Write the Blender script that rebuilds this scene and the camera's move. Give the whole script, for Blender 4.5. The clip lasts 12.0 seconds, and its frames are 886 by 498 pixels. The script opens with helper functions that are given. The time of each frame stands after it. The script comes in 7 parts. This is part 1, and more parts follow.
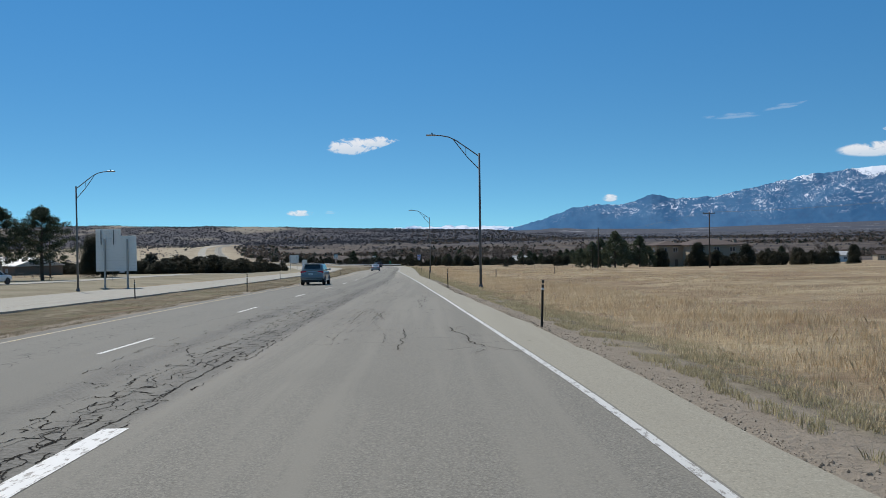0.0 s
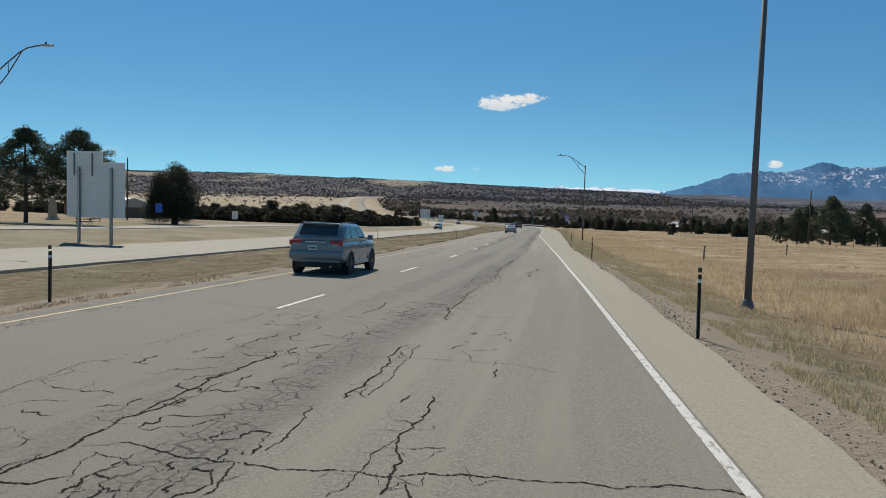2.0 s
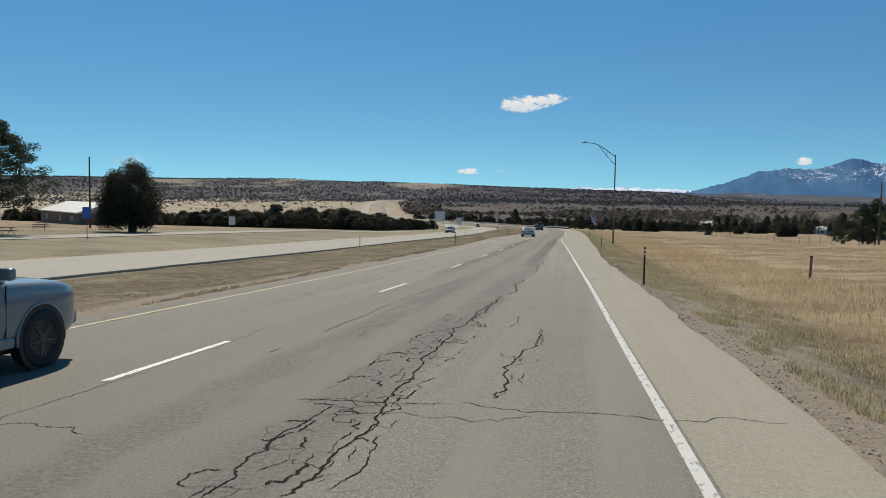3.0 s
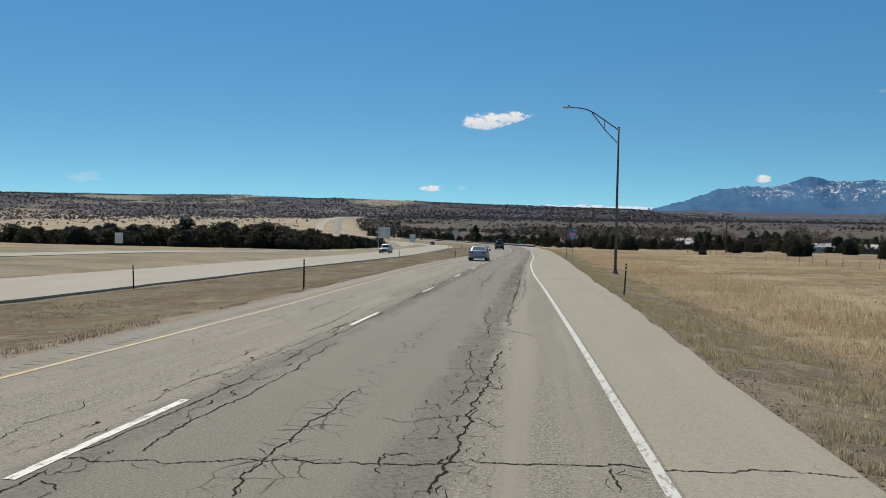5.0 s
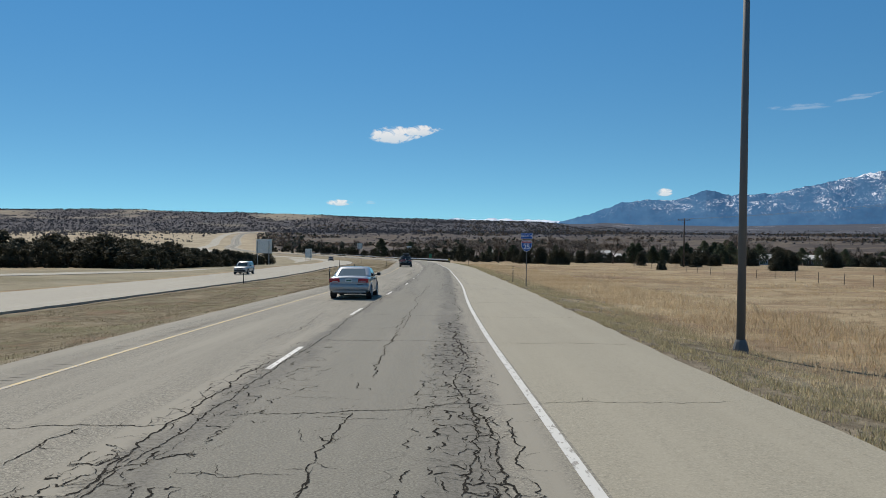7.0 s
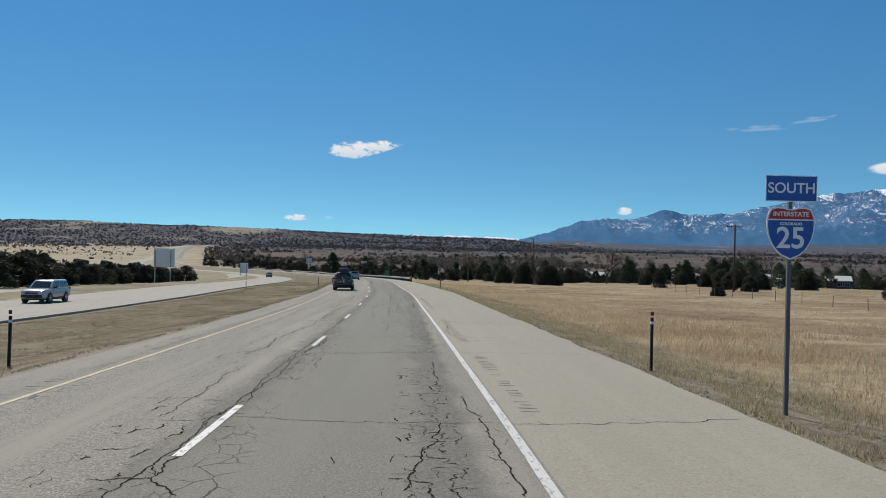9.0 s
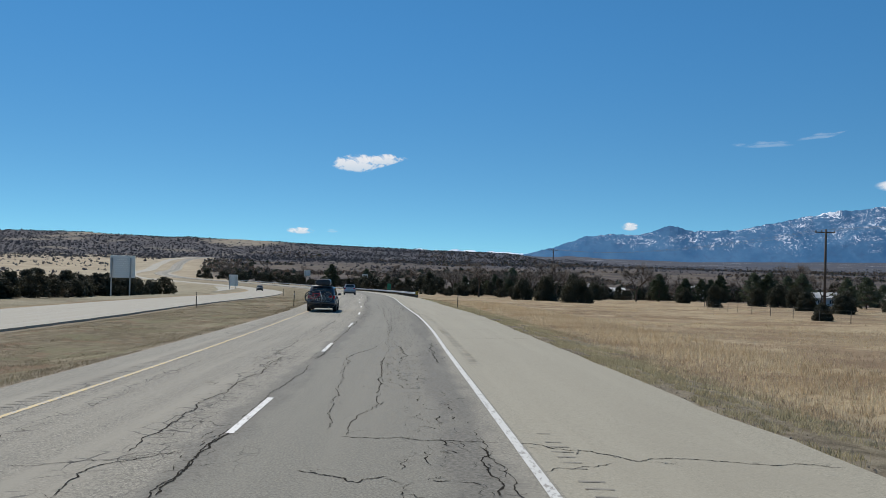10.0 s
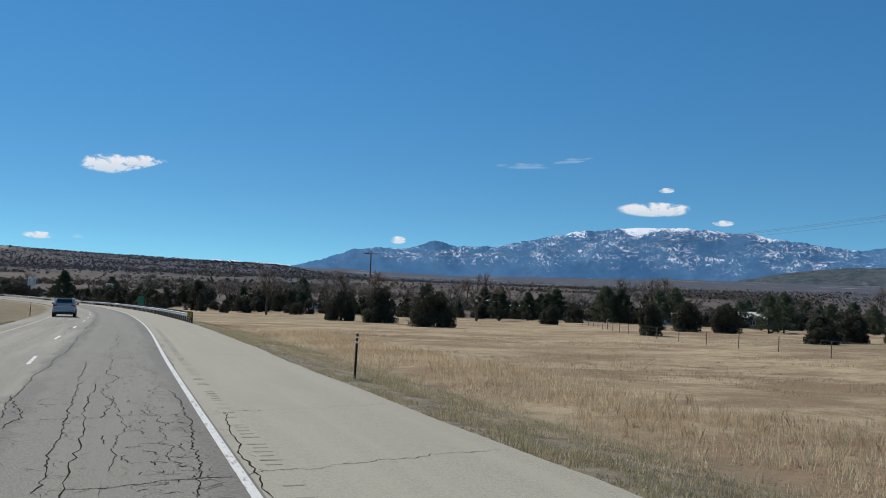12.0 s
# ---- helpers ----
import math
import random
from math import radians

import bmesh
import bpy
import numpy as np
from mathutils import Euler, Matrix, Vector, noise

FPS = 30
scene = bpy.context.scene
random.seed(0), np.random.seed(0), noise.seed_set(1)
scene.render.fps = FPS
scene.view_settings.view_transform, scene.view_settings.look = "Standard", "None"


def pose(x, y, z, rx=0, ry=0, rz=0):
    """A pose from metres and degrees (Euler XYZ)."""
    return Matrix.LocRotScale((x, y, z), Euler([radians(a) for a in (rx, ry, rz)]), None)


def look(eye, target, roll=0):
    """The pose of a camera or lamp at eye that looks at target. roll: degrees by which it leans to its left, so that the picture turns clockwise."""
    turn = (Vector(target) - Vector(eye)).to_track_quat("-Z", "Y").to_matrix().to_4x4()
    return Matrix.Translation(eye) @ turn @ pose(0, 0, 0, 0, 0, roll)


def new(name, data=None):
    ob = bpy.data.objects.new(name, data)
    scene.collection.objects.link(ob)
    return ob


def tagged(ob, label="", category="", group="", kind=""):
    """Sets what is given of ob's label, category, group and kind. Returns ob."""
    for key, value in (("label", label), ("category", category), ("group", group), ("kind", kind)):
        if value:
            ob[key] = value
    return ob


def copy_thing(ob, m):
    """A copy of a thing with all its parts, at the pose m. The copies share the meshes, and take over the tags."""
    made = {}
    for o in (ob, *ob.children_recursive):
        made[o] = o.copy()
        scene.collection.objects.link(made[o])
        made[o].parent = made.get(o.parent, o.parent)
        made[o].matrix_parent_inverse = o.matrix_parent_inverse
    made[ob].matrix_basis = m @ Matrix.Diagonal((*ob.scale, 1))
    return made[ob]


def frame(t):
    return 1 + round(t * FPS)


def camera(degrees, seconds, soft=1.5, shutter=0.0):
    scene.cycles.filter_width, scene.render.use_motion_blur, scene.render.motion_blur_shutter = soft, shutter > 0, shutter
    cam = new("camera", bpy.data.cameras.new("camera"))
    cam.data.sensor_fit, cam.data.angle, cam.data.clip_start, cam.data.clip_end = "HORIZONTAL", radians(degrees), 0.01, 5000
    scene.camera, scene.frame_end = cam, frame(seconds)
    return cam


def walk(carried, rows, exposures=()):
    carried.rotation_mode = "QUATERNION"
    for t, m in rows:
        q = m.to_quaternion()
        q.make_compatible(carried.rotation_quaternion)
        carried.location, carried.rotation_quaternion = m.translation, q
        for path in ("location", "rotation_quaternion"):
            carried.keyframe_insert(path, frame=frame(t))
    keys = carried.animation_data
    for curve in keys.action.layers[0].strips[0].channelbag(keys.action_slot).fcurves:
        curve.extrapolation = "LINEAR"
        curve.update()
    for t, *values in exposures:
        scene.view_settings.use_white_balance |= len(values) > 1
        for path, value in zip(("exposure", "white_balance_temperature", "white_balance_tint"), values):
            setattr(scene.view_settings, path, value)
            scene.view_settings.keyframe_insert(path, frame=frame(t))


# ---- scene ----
cam = camera(58.3, 12.0, soft=0.75)
PATH = [
    (0, pose(0.00, 0.00, 0.00, 89.09, 0.77, -0.00)),
    (0.5, pose(-0.59, 9.71, -0.23, 87.53, 0.40, 6.09)),
    (1, pose(-1.10, 19.47, -0.47, 86.77, -0.78, 7.65)),
    (1.5, pose(-1.44, 29.33, -0.74, 86.05, -1.36, 8.39)),
    (2, pose(-1.82, 39.19, -1.00, 86.02, -1.72, 10.45)),
    (2.5, pose(-2.27, 49.16, -1.29, 86.31, -1.06, 12.07)),
    (3, pose(-2.67, 59.22, -1.66, 86.20, -0.84, 12.15)),
    (5, pose(-5.75, 100.01, -2.99, 87.50, -0.85, 9.51)),
    (5.5, pose(-6.64, 110.32, -3.35, 87.80, -0.74, 8.70)),
    (6, pose(-7.51, 120.74, -3.72, 88.13, -0.48, 7.45)),
    (6.5, pose(-8.39, 131.35, -4.04, 88.45, -0.51, 4.68)),
    (7, pose(-9.21, 142.12, -4.37, 88.62, -0.49, 2.98)),
    (8.8, pose(-11.55, 182.70, -5.67, 89.74, -1.03, 0.16)),
    (9, pose(-11.71, 187.32, -5.82, 89.88, -1.13, 0.03)),
    (9.5, pose(-12.36, 198.94, -6.22, 90.38, -1.38, -0.09)),
    (10, pose(-13.07, 210.80, -6.62, 90.92, -1.60, 0.28)),
    (10.5, pose(-13.69, 222.84, -7.00, 91.46, -1.72, 0.89)),
    (11, pose(-14.29, 235.08, -7.36, 91.81, -1.98, 1.24)),
    (11.3, pose(-14.80, 242.49, -7.54, 91.77, -2.15, 1.09)),
    (11.5, pose(-15.22, 247.41, -7.64, 91.76, -2.28, -2.10)),
    (12, pose(-16.27, 259.71, -7.81, 92.39, -2.36, -16.50)),
]
walk(cam, PATH, exposures=[(0, 0.0, 6416, 10), (0.5, 0.0, 6626, 10), (1, 0.02, 6815, 10), (1.5, 0.02, 6920, 10), (2.5, 0.04, 7151, 10), (3, 0.04, 7172, 10), (5.5, 0.03, 7088, 10),
                          (7, 0.02, 6878, 10), (9.5, 0.03, 6668, 10), (10, 0.02, 6563, 10), (11, 0.0, 6416, 10), (12, 0.04, 6500, 10)])

# ---- sky and sun: midday, the sun ahead and a little to the left ----
SUN_EL, SUN_AZ = 49.0, 30.0          # degrees up, degrees left of +y
world = bpy.data.worlds.new("sky")
scene.world = world
world.use_nodes = True
wn = world.node_tree
sky = wn.nodes.new("ShaderNodeTexSky")
sky.sky_type = "NISHITA"
sky.sun_disc = False
sky.sun_elevation, sky.sun_rotation = radians(SUN_EL), radians(-SUN_AZ)
sky.altitude, sky.air_density, sky.dust_density, sky.ozone_density = 5000.0, 0.6, 0.5, 1.5
tint = wn.nodes.new("ShaderNodeMix")
tint.data_type, tint.blend_type = "RGBA", "MULTIPLY"
tint.inputs[0].default_value, tint.inputs[7].default_value = 1.0, (0.49, 1.09, 1.27, 1)
even = wn.nodes.new("ShaderNodeGamma")
even.inputs[1].default_value = 0.72
wn.links.new(sky.outputs[0], even.inputs[0])
wn.links.new(even.outputs[0], tint.inputs[6])
# clearer overhead, paler through the thicker air near the horizon
up = wn.nodes.new("ShaderNodeSeparateXYZ")
wn.links.new(wn.nodes.new("ShaderNodeTexCoord").outputs["Generated"], up.inputs[0])
depth = wn.nodes.new("ShaderNodeMapRange")
depth.interpolation_type = "SMOOTHSTEP"
depth.inputs["From Min"].default_value, depth.inputs["From Max"].default_value = -0.02, 0.34
wn.links.new(up.outputs[2], depth.inputs["Value"])
air = wn.nodes.new("ShaderNodeMix")
air.data_type, air.blend_type = "RGBA", "MIX"
air.inputs[6].default_value, air.inputs[7].default_value = (0.98, 0.86, 0.81, 1), (0.83, 1.02, 1.18, 1)
wn.links.new(depth.outputs[0], air.inputs[0])
clear = wn.nodes.new("ShaderNodeMix")
clear.data_type, clear.blend_type = "RGBA", "MULTIPLY"
clear.inputs[0].default_value = 1.0
wn.links.new(tint.outputs[2], clear.inputs[6])
wn.links.new(air.outputs[2], clear.inputs[7])
wn.links.new(clear.outputs[2], wn.nodes["Background"].inputs[0])
wn.nodes["Background"].inputs[1].default_value = 0.155
sun = new("sun", bpy.data.lights.new("sun", "SUN"))
sun.data.energy, sun.data.angle, sun.data.color = 4.2, radians(0.53), (1.0, 0.95, 0.87)
_d = Vector((-math.sin(radians(SUN_AZ)) * math.cos(radians(SUN_EL)), math.cos(radians(SUN_AZ)) * math.cos(radians(SUN_EL)), math.sin(radians(SUN_EL))))
sun.matrix_world = look(_d * 100, (0, 0, 0))

# ---- helpers of this scene ----


def thing(name, label, category, group="", kind="", m=None):
    ob = new(name)
    ob.empty_display_size = 0.3
    if m is not None:
        ob.matrix_basis = m
    return tagged(ob, label, category, group, kind)


def part(name, bm, material, parent=None, label="", smooth=False):
    me = bpy.data.meshes.new(name)
    bmesh.ops.recalc_face_normals(bm, faces=bm.faces)
    if smooth:
        for fc in bm.faces:
            fc.smooth = True
    bm.to_mesh(me)
    bm.free()
    me.materials.append(material)
    ob = new(name, me)
    if parent is not None:
        ob.parent = parent
    return tagged(ob, label)


def raw(name, verts, faces, material, parent=None, label="", smooth=False, uv=None):
    """A mesh from numpy arrays of vertices and of equal-sided faces."""
    me = bpy.data.meshes.new(name)
    verts, faces = np.asarray(verts, np.float32), np.asarray(faces, np.int32)
    n, k = faces.shape
    me.vertices.add(len(verts))
    me.vertices.foreach_set("co", verts.ravel())
    me.loops.add(n * k)
    me.loops.foreach_set("vertex_index", faces.ravel())
    me.polygons.add(n)
    me.polygons.foreach_set("loop_start", np.arange(0, n * k, k, dtype=np.int32))
    me.polygons.foreach_set("use_smooth", np.full(n, smooth))
    if uv is not None:
        layer = me.uv_layers.new(name="lane")
        layer.data.foreach_set("uv", np.asarray(uv, np.float32)[faces.ravel()].ravel())
    me.update(calc_edges=True)
    me.materials.append(material)
    ob = new(name, me)
    if parent is not None:
        ob.parent = parent
    return tagged(ob, label)


def grid_faces(nr, nc):
    i = np.arange(nr - 1)[:, None] * nc + np.arange(nc - 1)[None, :]
    return np.stack([i, i + 1, i + nc + 1, i + nc], -1).reshape(-1, 4)


def box(bm, c, s, rz=0.0, rx=0.0, bevel=0.0, ry=0.0):
    r = bmesh.ops.create_cube(bm, size=1, matrix=pose(*c, rx, ry, rz) @ Matrix.Diagonal((*s, 1)))
    if bevel:
        es = list({e for v in r["verts"] for e in v.link_edges})
        bmesh.ops.bevel(bm, geom=es, offset=bevel, segments=2, affect="EDGES", profile=0.6)
    return bm


def tube(bm, p, q, r1, r2=None, seg=10, caps=True):
    p, q = Vector(p), Vector(q)
    d = q - p
    m = Matrix.Translation((p + q) / 2) @ d.to_track_quat("Z", "Y").to_matrix().to_4x4()
    bmesh.ops.create_cone(bm, cap_ends=caps, segments=seg, radius1=r1, radius2=r1 if r2 is None else r2, depth=d.length, matrix=m)
    return bm


def pipe(bm, pts, r, seg=8):
    """A bent pipe through the points."""
    rings = []
    pts = [Vector(p) for p in pts]
    for i, p in enumerate(pts):
        d = (pts[min(i + 1, len(pts) - 1)] - pts[max(i - 1, 0)]).normalized()
        a = d.orthogonal().normalized() if i == 0 else (rings[-1][1] - d * rings[-1][1].dot(d)).normalized()
        b = d.cross(a)
        rr = r[i] if isinstance(r, (list, tuple)) else r
        rings.append(([bm.verts.new(p + (a * math.cos(k * 2 * math.pi / seg) + b * math.sin(k * 2 * math.pi / seg)) * rr) for k in range(seg)], a))
    for (u, _), (v, _) in zip(rings, rings[1:]):
        for k in range(seg):
            bm.faces.new((u[k], u[(k + 1) % seg], v[(k + 1) % seg], v[k]))
    bm.faces.new(rings[0][0][::-1])
    bm.faces.new(rings[-1][0])
    return bm


def ring(bm, c, axis, r, t, seg=24, sub=8):
    """A torus with its axis along the vector."""
    m = Matrix.Translation(c) @ Vector(axis).to_track_quat("Z", "Y").to_matrix().to_4x4()
    vs = [[bm.verts.new(m @ Vector(((r + t * math.cos(b)) * math.cos(a), (r + t * math.cos(b)) * math.sin(a), t * math.sin(b))))
           for b in [2 * math.pi * j / sub for j in range(sub)]] for a in [2 * math.pi * i / seg for i in range(seg)]]
    for i in range(seg):
        for j in range(sub):
            bm.faces.new((vs[i][j], vs[(i + 1) % seg][j], vs[(i + 1) % seg][(j + 1) % sub], vs[i][(j + 1) % sub]))
    return bm


def lathe(bm, prof, m, seg=28):
    """A closed profile of (radius, height) turned round m's z axis."""
    vs = [[bm.verts.new(m @ Vector((r * math.cos(a), r * math.sin(a), h))) for r, h in prof] for a in [2 * math.pi * i / seg for i in range(seg)]]
    n = len(prof)
    for i in range(seg):
        for j in range(n):
            bm.faces.new((vs[i][j], vs[(i + 1) % seg][j], vs[(i + 1) % seg][(j + 1) % n], vs[i][(j + 1) % n]))
    return bm


def loft(bm, rings, caps=True):
    vs = [[bm.verts.new(p) for p in r] for r in rings]
    n = len(vs[0])
    for a, b in zip(vs, vs[1:]):
        for k in range(n):
            bm.faces.new((a[k], a[(k + 1) % n], b[(k + 1) % n], b[k]))
    if caps:
        bm.faces.new(vs[0][::-1])
        bm.faces.new(vs[-1])
    return bm


def B():
    return bmesh.new()


# ---- materials ----


class Mat:
    """A small builder round a principled node material."""

    def __init__(self, name, color=(0.5, 0.5, 0.5), rough=0.6, metal=0.0, coords="Object"):
        self.m = bpy.data.materials.new(name)
        self.m.use_nodes = True
        self.t = self.m.node_tree
        self.b = self.t.nodes["Principled BSDF"]
        self.b.inputs["Base Color"].default_value = (*color, 1)
        self.b.inputs["Roughness"].default_value = rough
        self.b.inputs["Metallic"].default_value = metal
        self.co = self.t.nodes.new("ShaderNodeTexCoord").outputs[coords]

    def link(self, a, b):
        self.t.links.new(a, b)

    def mapped(self, scale, src=None):
        n = self.t.nodes.new("ShaderNodeMapping")
        n.inputs["Scale"].default_value = scale if isinstance(scale, tuple) else (scale,) * 3
        self.link(self.co if src is None else src, n.inputs[0])
        return n.outputs[0]

    def noise(self, scale, detail=4.0, rough=0.55, src=None, out=0, dist=0.0):
        n = self.t.nodes.new("ShaderNodeTexNoise")
        n.inputs["Scale"].default_value, n.inputs["Detail"].default_value, n.inputs["Roughness"].default_value = 1.0, detail, rough
        n.inputs["Distortion"].default_value = dist
        self.link(self.mapped(scale, src), n.inputs["Vector"])
        return n.outputs[out]

    def cells(self, scale, feature="F1", src=None, out=0, rand=1.0):
        n = self.t.nodes.new("ShaderNodeTexVoronoi")
        n.feature = feature
        n.inputs["Scale"].default_value = 1.0
        n.inputs["Randomness"].default_value = rand
        self.link(self.mapped(scale, src), n.inputs["Vector"])
        return n.outputs[out]

    def ramp(self, fac, stops):
        n = self.t.nodes.new("ShaderNodeValToRGB")
        e = n.color_ramp.elements
        while len(e) < len(stops):
            e.new(0.5)
        for el, (p, c) in zip(e, stops):
            el.position, el.color = p, (*c, 1) if isinstance(c, tuple) else (c, c, c, 1)
        self.link(fac, n.inputs[0])
        return n.outputs[0]

    def mix(self, fac, a, b, mode="MIX"):
        n = self.t.nodes.new("ShaderNodeMix")
        n.data_type, n.blend_type = "RGBA", mode
        for i, v in ((0, fac), (6, a), (7, b)):
            sock = n.inputs[i]
            if isinstance(v, (int, float)):
                sock.default_value = v if i == 0 else (v, v, v, 1)
            elif isinstance(v, tuple):
                sock.default_value = (*v, 1)
            else:
                self.link(v, sock)
        return n.outputs[2]

    def calc(self, op, a, b=None, c=None):
        n = self.t.nodes.new("ShaderNodeMath")
        n.operation = op
        for sock, v in zip(n.inputs, (a, b, c)):
            if v is None:
                continue
            if isinstance(v, (int, float)):
                sock.default_value = v
            else:
                self.link(v, sock)
        return n.outputs[0]

    def step(self, v, lo, hi):
        n = self.t.nodes.new("ShaderNodeMapRange")
        n.interpolation_type = "SMOOTHSTEP"
        n.inputs["From Min"].default_value, n.inputs["From Max"].default_value = lo, hi
        self.link(v, n.inputs["Value"])
        return n.outputs[0]

    def axes(self, src):
        n = self.t.nodes.new("ShaderNodeSeparateXYZ")
        self.link(src, n.inputs[0])
        return n.outputs

    def color(self, v):
        self.link(v, self.b.inputs["Base Color"])
        return self

    def rough(self, v):
        self.link(v, self.b.inputs["Roughness"])
        return self

    def bump(self, v, strength=0.4, dist=0.02):
        n = self.t.nodes.new("ShaderNodeBump")
        n.inputs["Strength"].default_value, n.inputs["Distance"].default_value = strength, dist
        self.link(v, n.inputs["Height"])
        self.link(n.outputs[0], self.b.inputs["Normal"])
        return self


def plain(name, color, rough=0.6, metal=0.0, grain=40.0, amount=0.16, bump=0.1, coat=0.0):
    """A painted, metal or rubber surface with fine grain and faint dirt."""
    k = Mat(name, color, rough, metal)
    lo, hi = tuple(c * (1 - amount) for c in color), tuple(min(1, c * (1 + amount)) for c in color)
    k.color(k.mix(k.noise(grain * 0.08, 3), lo, hi))
    k.bump(k.noise(grain, 3), bump, 0.004)
    r = k.noise(grain * 0.15, 3)
    k.rough(k.calc("MULTIPLY_ADD", r, rough * 0.3, rough * 0.85))
    k.b.inputs["Coat Weight"].default_value = coat
    k.b.inputs["Coat Roughness"].default_value = 0.08
    return k.m


def leafy(name, dark, light, rough=0.7, trans=0.25, patch=None):
    """Leaves, needles or blades: colour varies from piece to piece, and light passes through."""
    k = Mat(name, dark, rough)
    geo = k.t.nodes.new("ShaderNodeNewGeometry")
    c = k.mix(k.calc("MULTIPLY_ADD", geo.outputs["Random Per Island"], 0.6, k.calc("MULTIPLY", k.noise(0.9, 2), 0.4)), dark, light)
    if patch:
        c = k.mix(k.calc("MULTIPLY", k.step(k.noise((0.1, 0.2, 1.0), 6, 0.7), 0.42, 0.6), 0.8), c, patch)
    k.color(c)
    k.b.inputs["Specular IOR Level"].default_value = 0.15
    tl = k.t.nodes.new("ShaderNodeBsdfTranslucent")
    mx = k.t.nodes.new("ShaderNodeMixShader")
    mx.inputs[0].default_value = trans
    k.link(c, tl.inputs[0])
    k.link(k.b.outputs[0], mx.inputs[1])
    k.link(tl.outputs[0], mx.inputs[2])
    k.link(mx.outputs[0], k.t.nodes["Material Output"].inputs[0])
    return k.m


def asphalt(name, base, dust, crack_amount, patch, coarse=1.0):
    """Old sun-bleached paving; its coordinates are metres across and along the lanes."""
    k = Mat(name, base, 0.85, coords="UV")
    u = k.axes(k.co)
    grain = k.noise(38.0, 6, 0.75)
    stones = k.axes(k.cells(60.0, out=1))[0]
    pits = k.noise(9.0, 4, 0.7)
    streak = k.noise((1.4, 0.045, 1.0), 5, 0.6)
    blotch = k.noise((0.35, 0.12, 1.0), 5, 0.6)
    c = k.mix(k.ramp(grain, [(0.3, 0.0), (0.72, 1.0)]), tuple(v * (1 - 0.52 * coarse) for v in base), tuple(v * (1 + 0.45 * coarse) for v in base))
    c = k.mix(0.36 if crack_amount else 0.1, c, stones, "OVERLAY")
    c = k.mix(k.calc("MULTIPLY", k.step(pits, 0.5, 0.72), 0.4), c, tuple(v * 0.62 for v in base))
    chips = k.noise((26.0, 15.0, 1.0), 3, 0.6)
    c = k.mix(k.calc("MULTIPLY", k.step(chips, 0.57, 0.66), 0.75 * coarse), c, tuple(v * 0.38 for v in base))
    c = k.mix(k.calc("MULTIPLY", k.step(k.noise(21.0, 3, 0.65), 0.57, 0.66), 0.62 if crack_amount else 0.25), c, tuple(min(1.0, v * 1.85) for v in base))
    c = k.mix(k.calc("MULTIPLY", k.step(streak, 0.42, 0.68), 1.0 if crack_amount else 0.45), c, dust)
    c = k.mix(k.calc("MULTIPLY", k.step(blotch, 0.52, 0.7), 0.55), c, patch)
    if crack_amount:
        # the older grey lane beside the paler, newer strips
        lane = k.calc("MAXIMUM", k.step(u[0], -0.1, 0.15), k.calc("SUBTRACT", 1.0, k.step(u[1], 55.0, 110.0)))
        grey = k.calc("MULTIPLY", lane, k.calc("SUBTRACT", 1.0, k.step(k.calc("ADD", u[0], k.calc("MULTIPLY", streak, 0.3)), 3.55, 3.75)))
        c = k.mix(k.calc("MULTIPLY", grey, 0.7), c, k.mix(k.step(grain, 0.3, 0.7), (0.092, 0.089, 0.075), (0.255, 0.245, 0.206)))
    if crack_amount:
        # broken-up dark seams where old joints have opened
        late = k.step(u[1], 84.0, 96.0)

        def seam(at, half, sel):
            d = k.calc("ABSOLUTE", k.calc("SUBTRACT", k.calc("ADD", u[0], k.calc("MULTIPLY", k.calc("SUBTRACT", k.noise(0.55, 4, 0.6), 0.5), 1.0)), at))
            return k.calc("MULTIPLY", k.calc("SUBTRACT", 1.0, k.step(d, half * 0.35, half)), sel)

        early = k.calc("SUBTRACT", 1.0, late)
        c = k.mix(k.calc("MULTIPLY", k.calc("SUBTRACT", 1.0, k.step(u[1], 60.0, 120.0)), 0.42), c, k.mix(grain, (0.1, 0.094, 0.08), (0.21, 0.198, 0.17)))
        worn = k.calc("MAXIMUM", k.calc("MAXIMUM", seam(3.05, 0.62, early), seam(0.15, 0.42, late)), k.calc("MAXIMUM", seam(3.25, 0.5, late), seam(1.6, 0.5, early)))
        worn = k.calc("MULTIPLY", worn, k.step(k.noise((0.9, 0.14, 1.0), 5, 0.65), 0.33, 0.5))
        rubble = k.ramp(k.noise(16.0, 5, 0.75), [(0.36, 0.0), (0.6, 1.0)])
        c = k.mix(k.calc("MULTIPLY", worn, 0.6), c, k.mix(rubble, (0.045, 0.042, 0.037), (0.18, 0.17, 0.149)))
    # alligator cracking in the worn bands
    wob = k.mix(0.12, k.co, k.noise(1.6, 3, out=1), "LINEAR_LIGHT")
    cell = k.cells((2.6, 2.1, 1.0), "DISTANCE_TO_EDGE", src=wob)
    fine = k.cells((6.5, 5.0, 1.0), "DISTANCE_TO_EDGE", src=wob)
    band = k.noise((0.75, 0.03, 1.0), 4, 0.6)
    where = k.step(band, 0.60 - 0.1 * crack_amount, 0.70 - 0.1 * crack_amount)
    line = k.calc("MAXIMUM", k.calc("LESS_THAN", cell, 0.022), k.calc("MULTIPLY", k.calc("LESS_THAN", fine, 0.03), k.step(band, 0.62, 0.70)))
    line = k.calc("MULTIPLY", line, k.calc("MULTIPLY", where, k.step(k.noise(0.8, 3), 0.38, 0.55)))
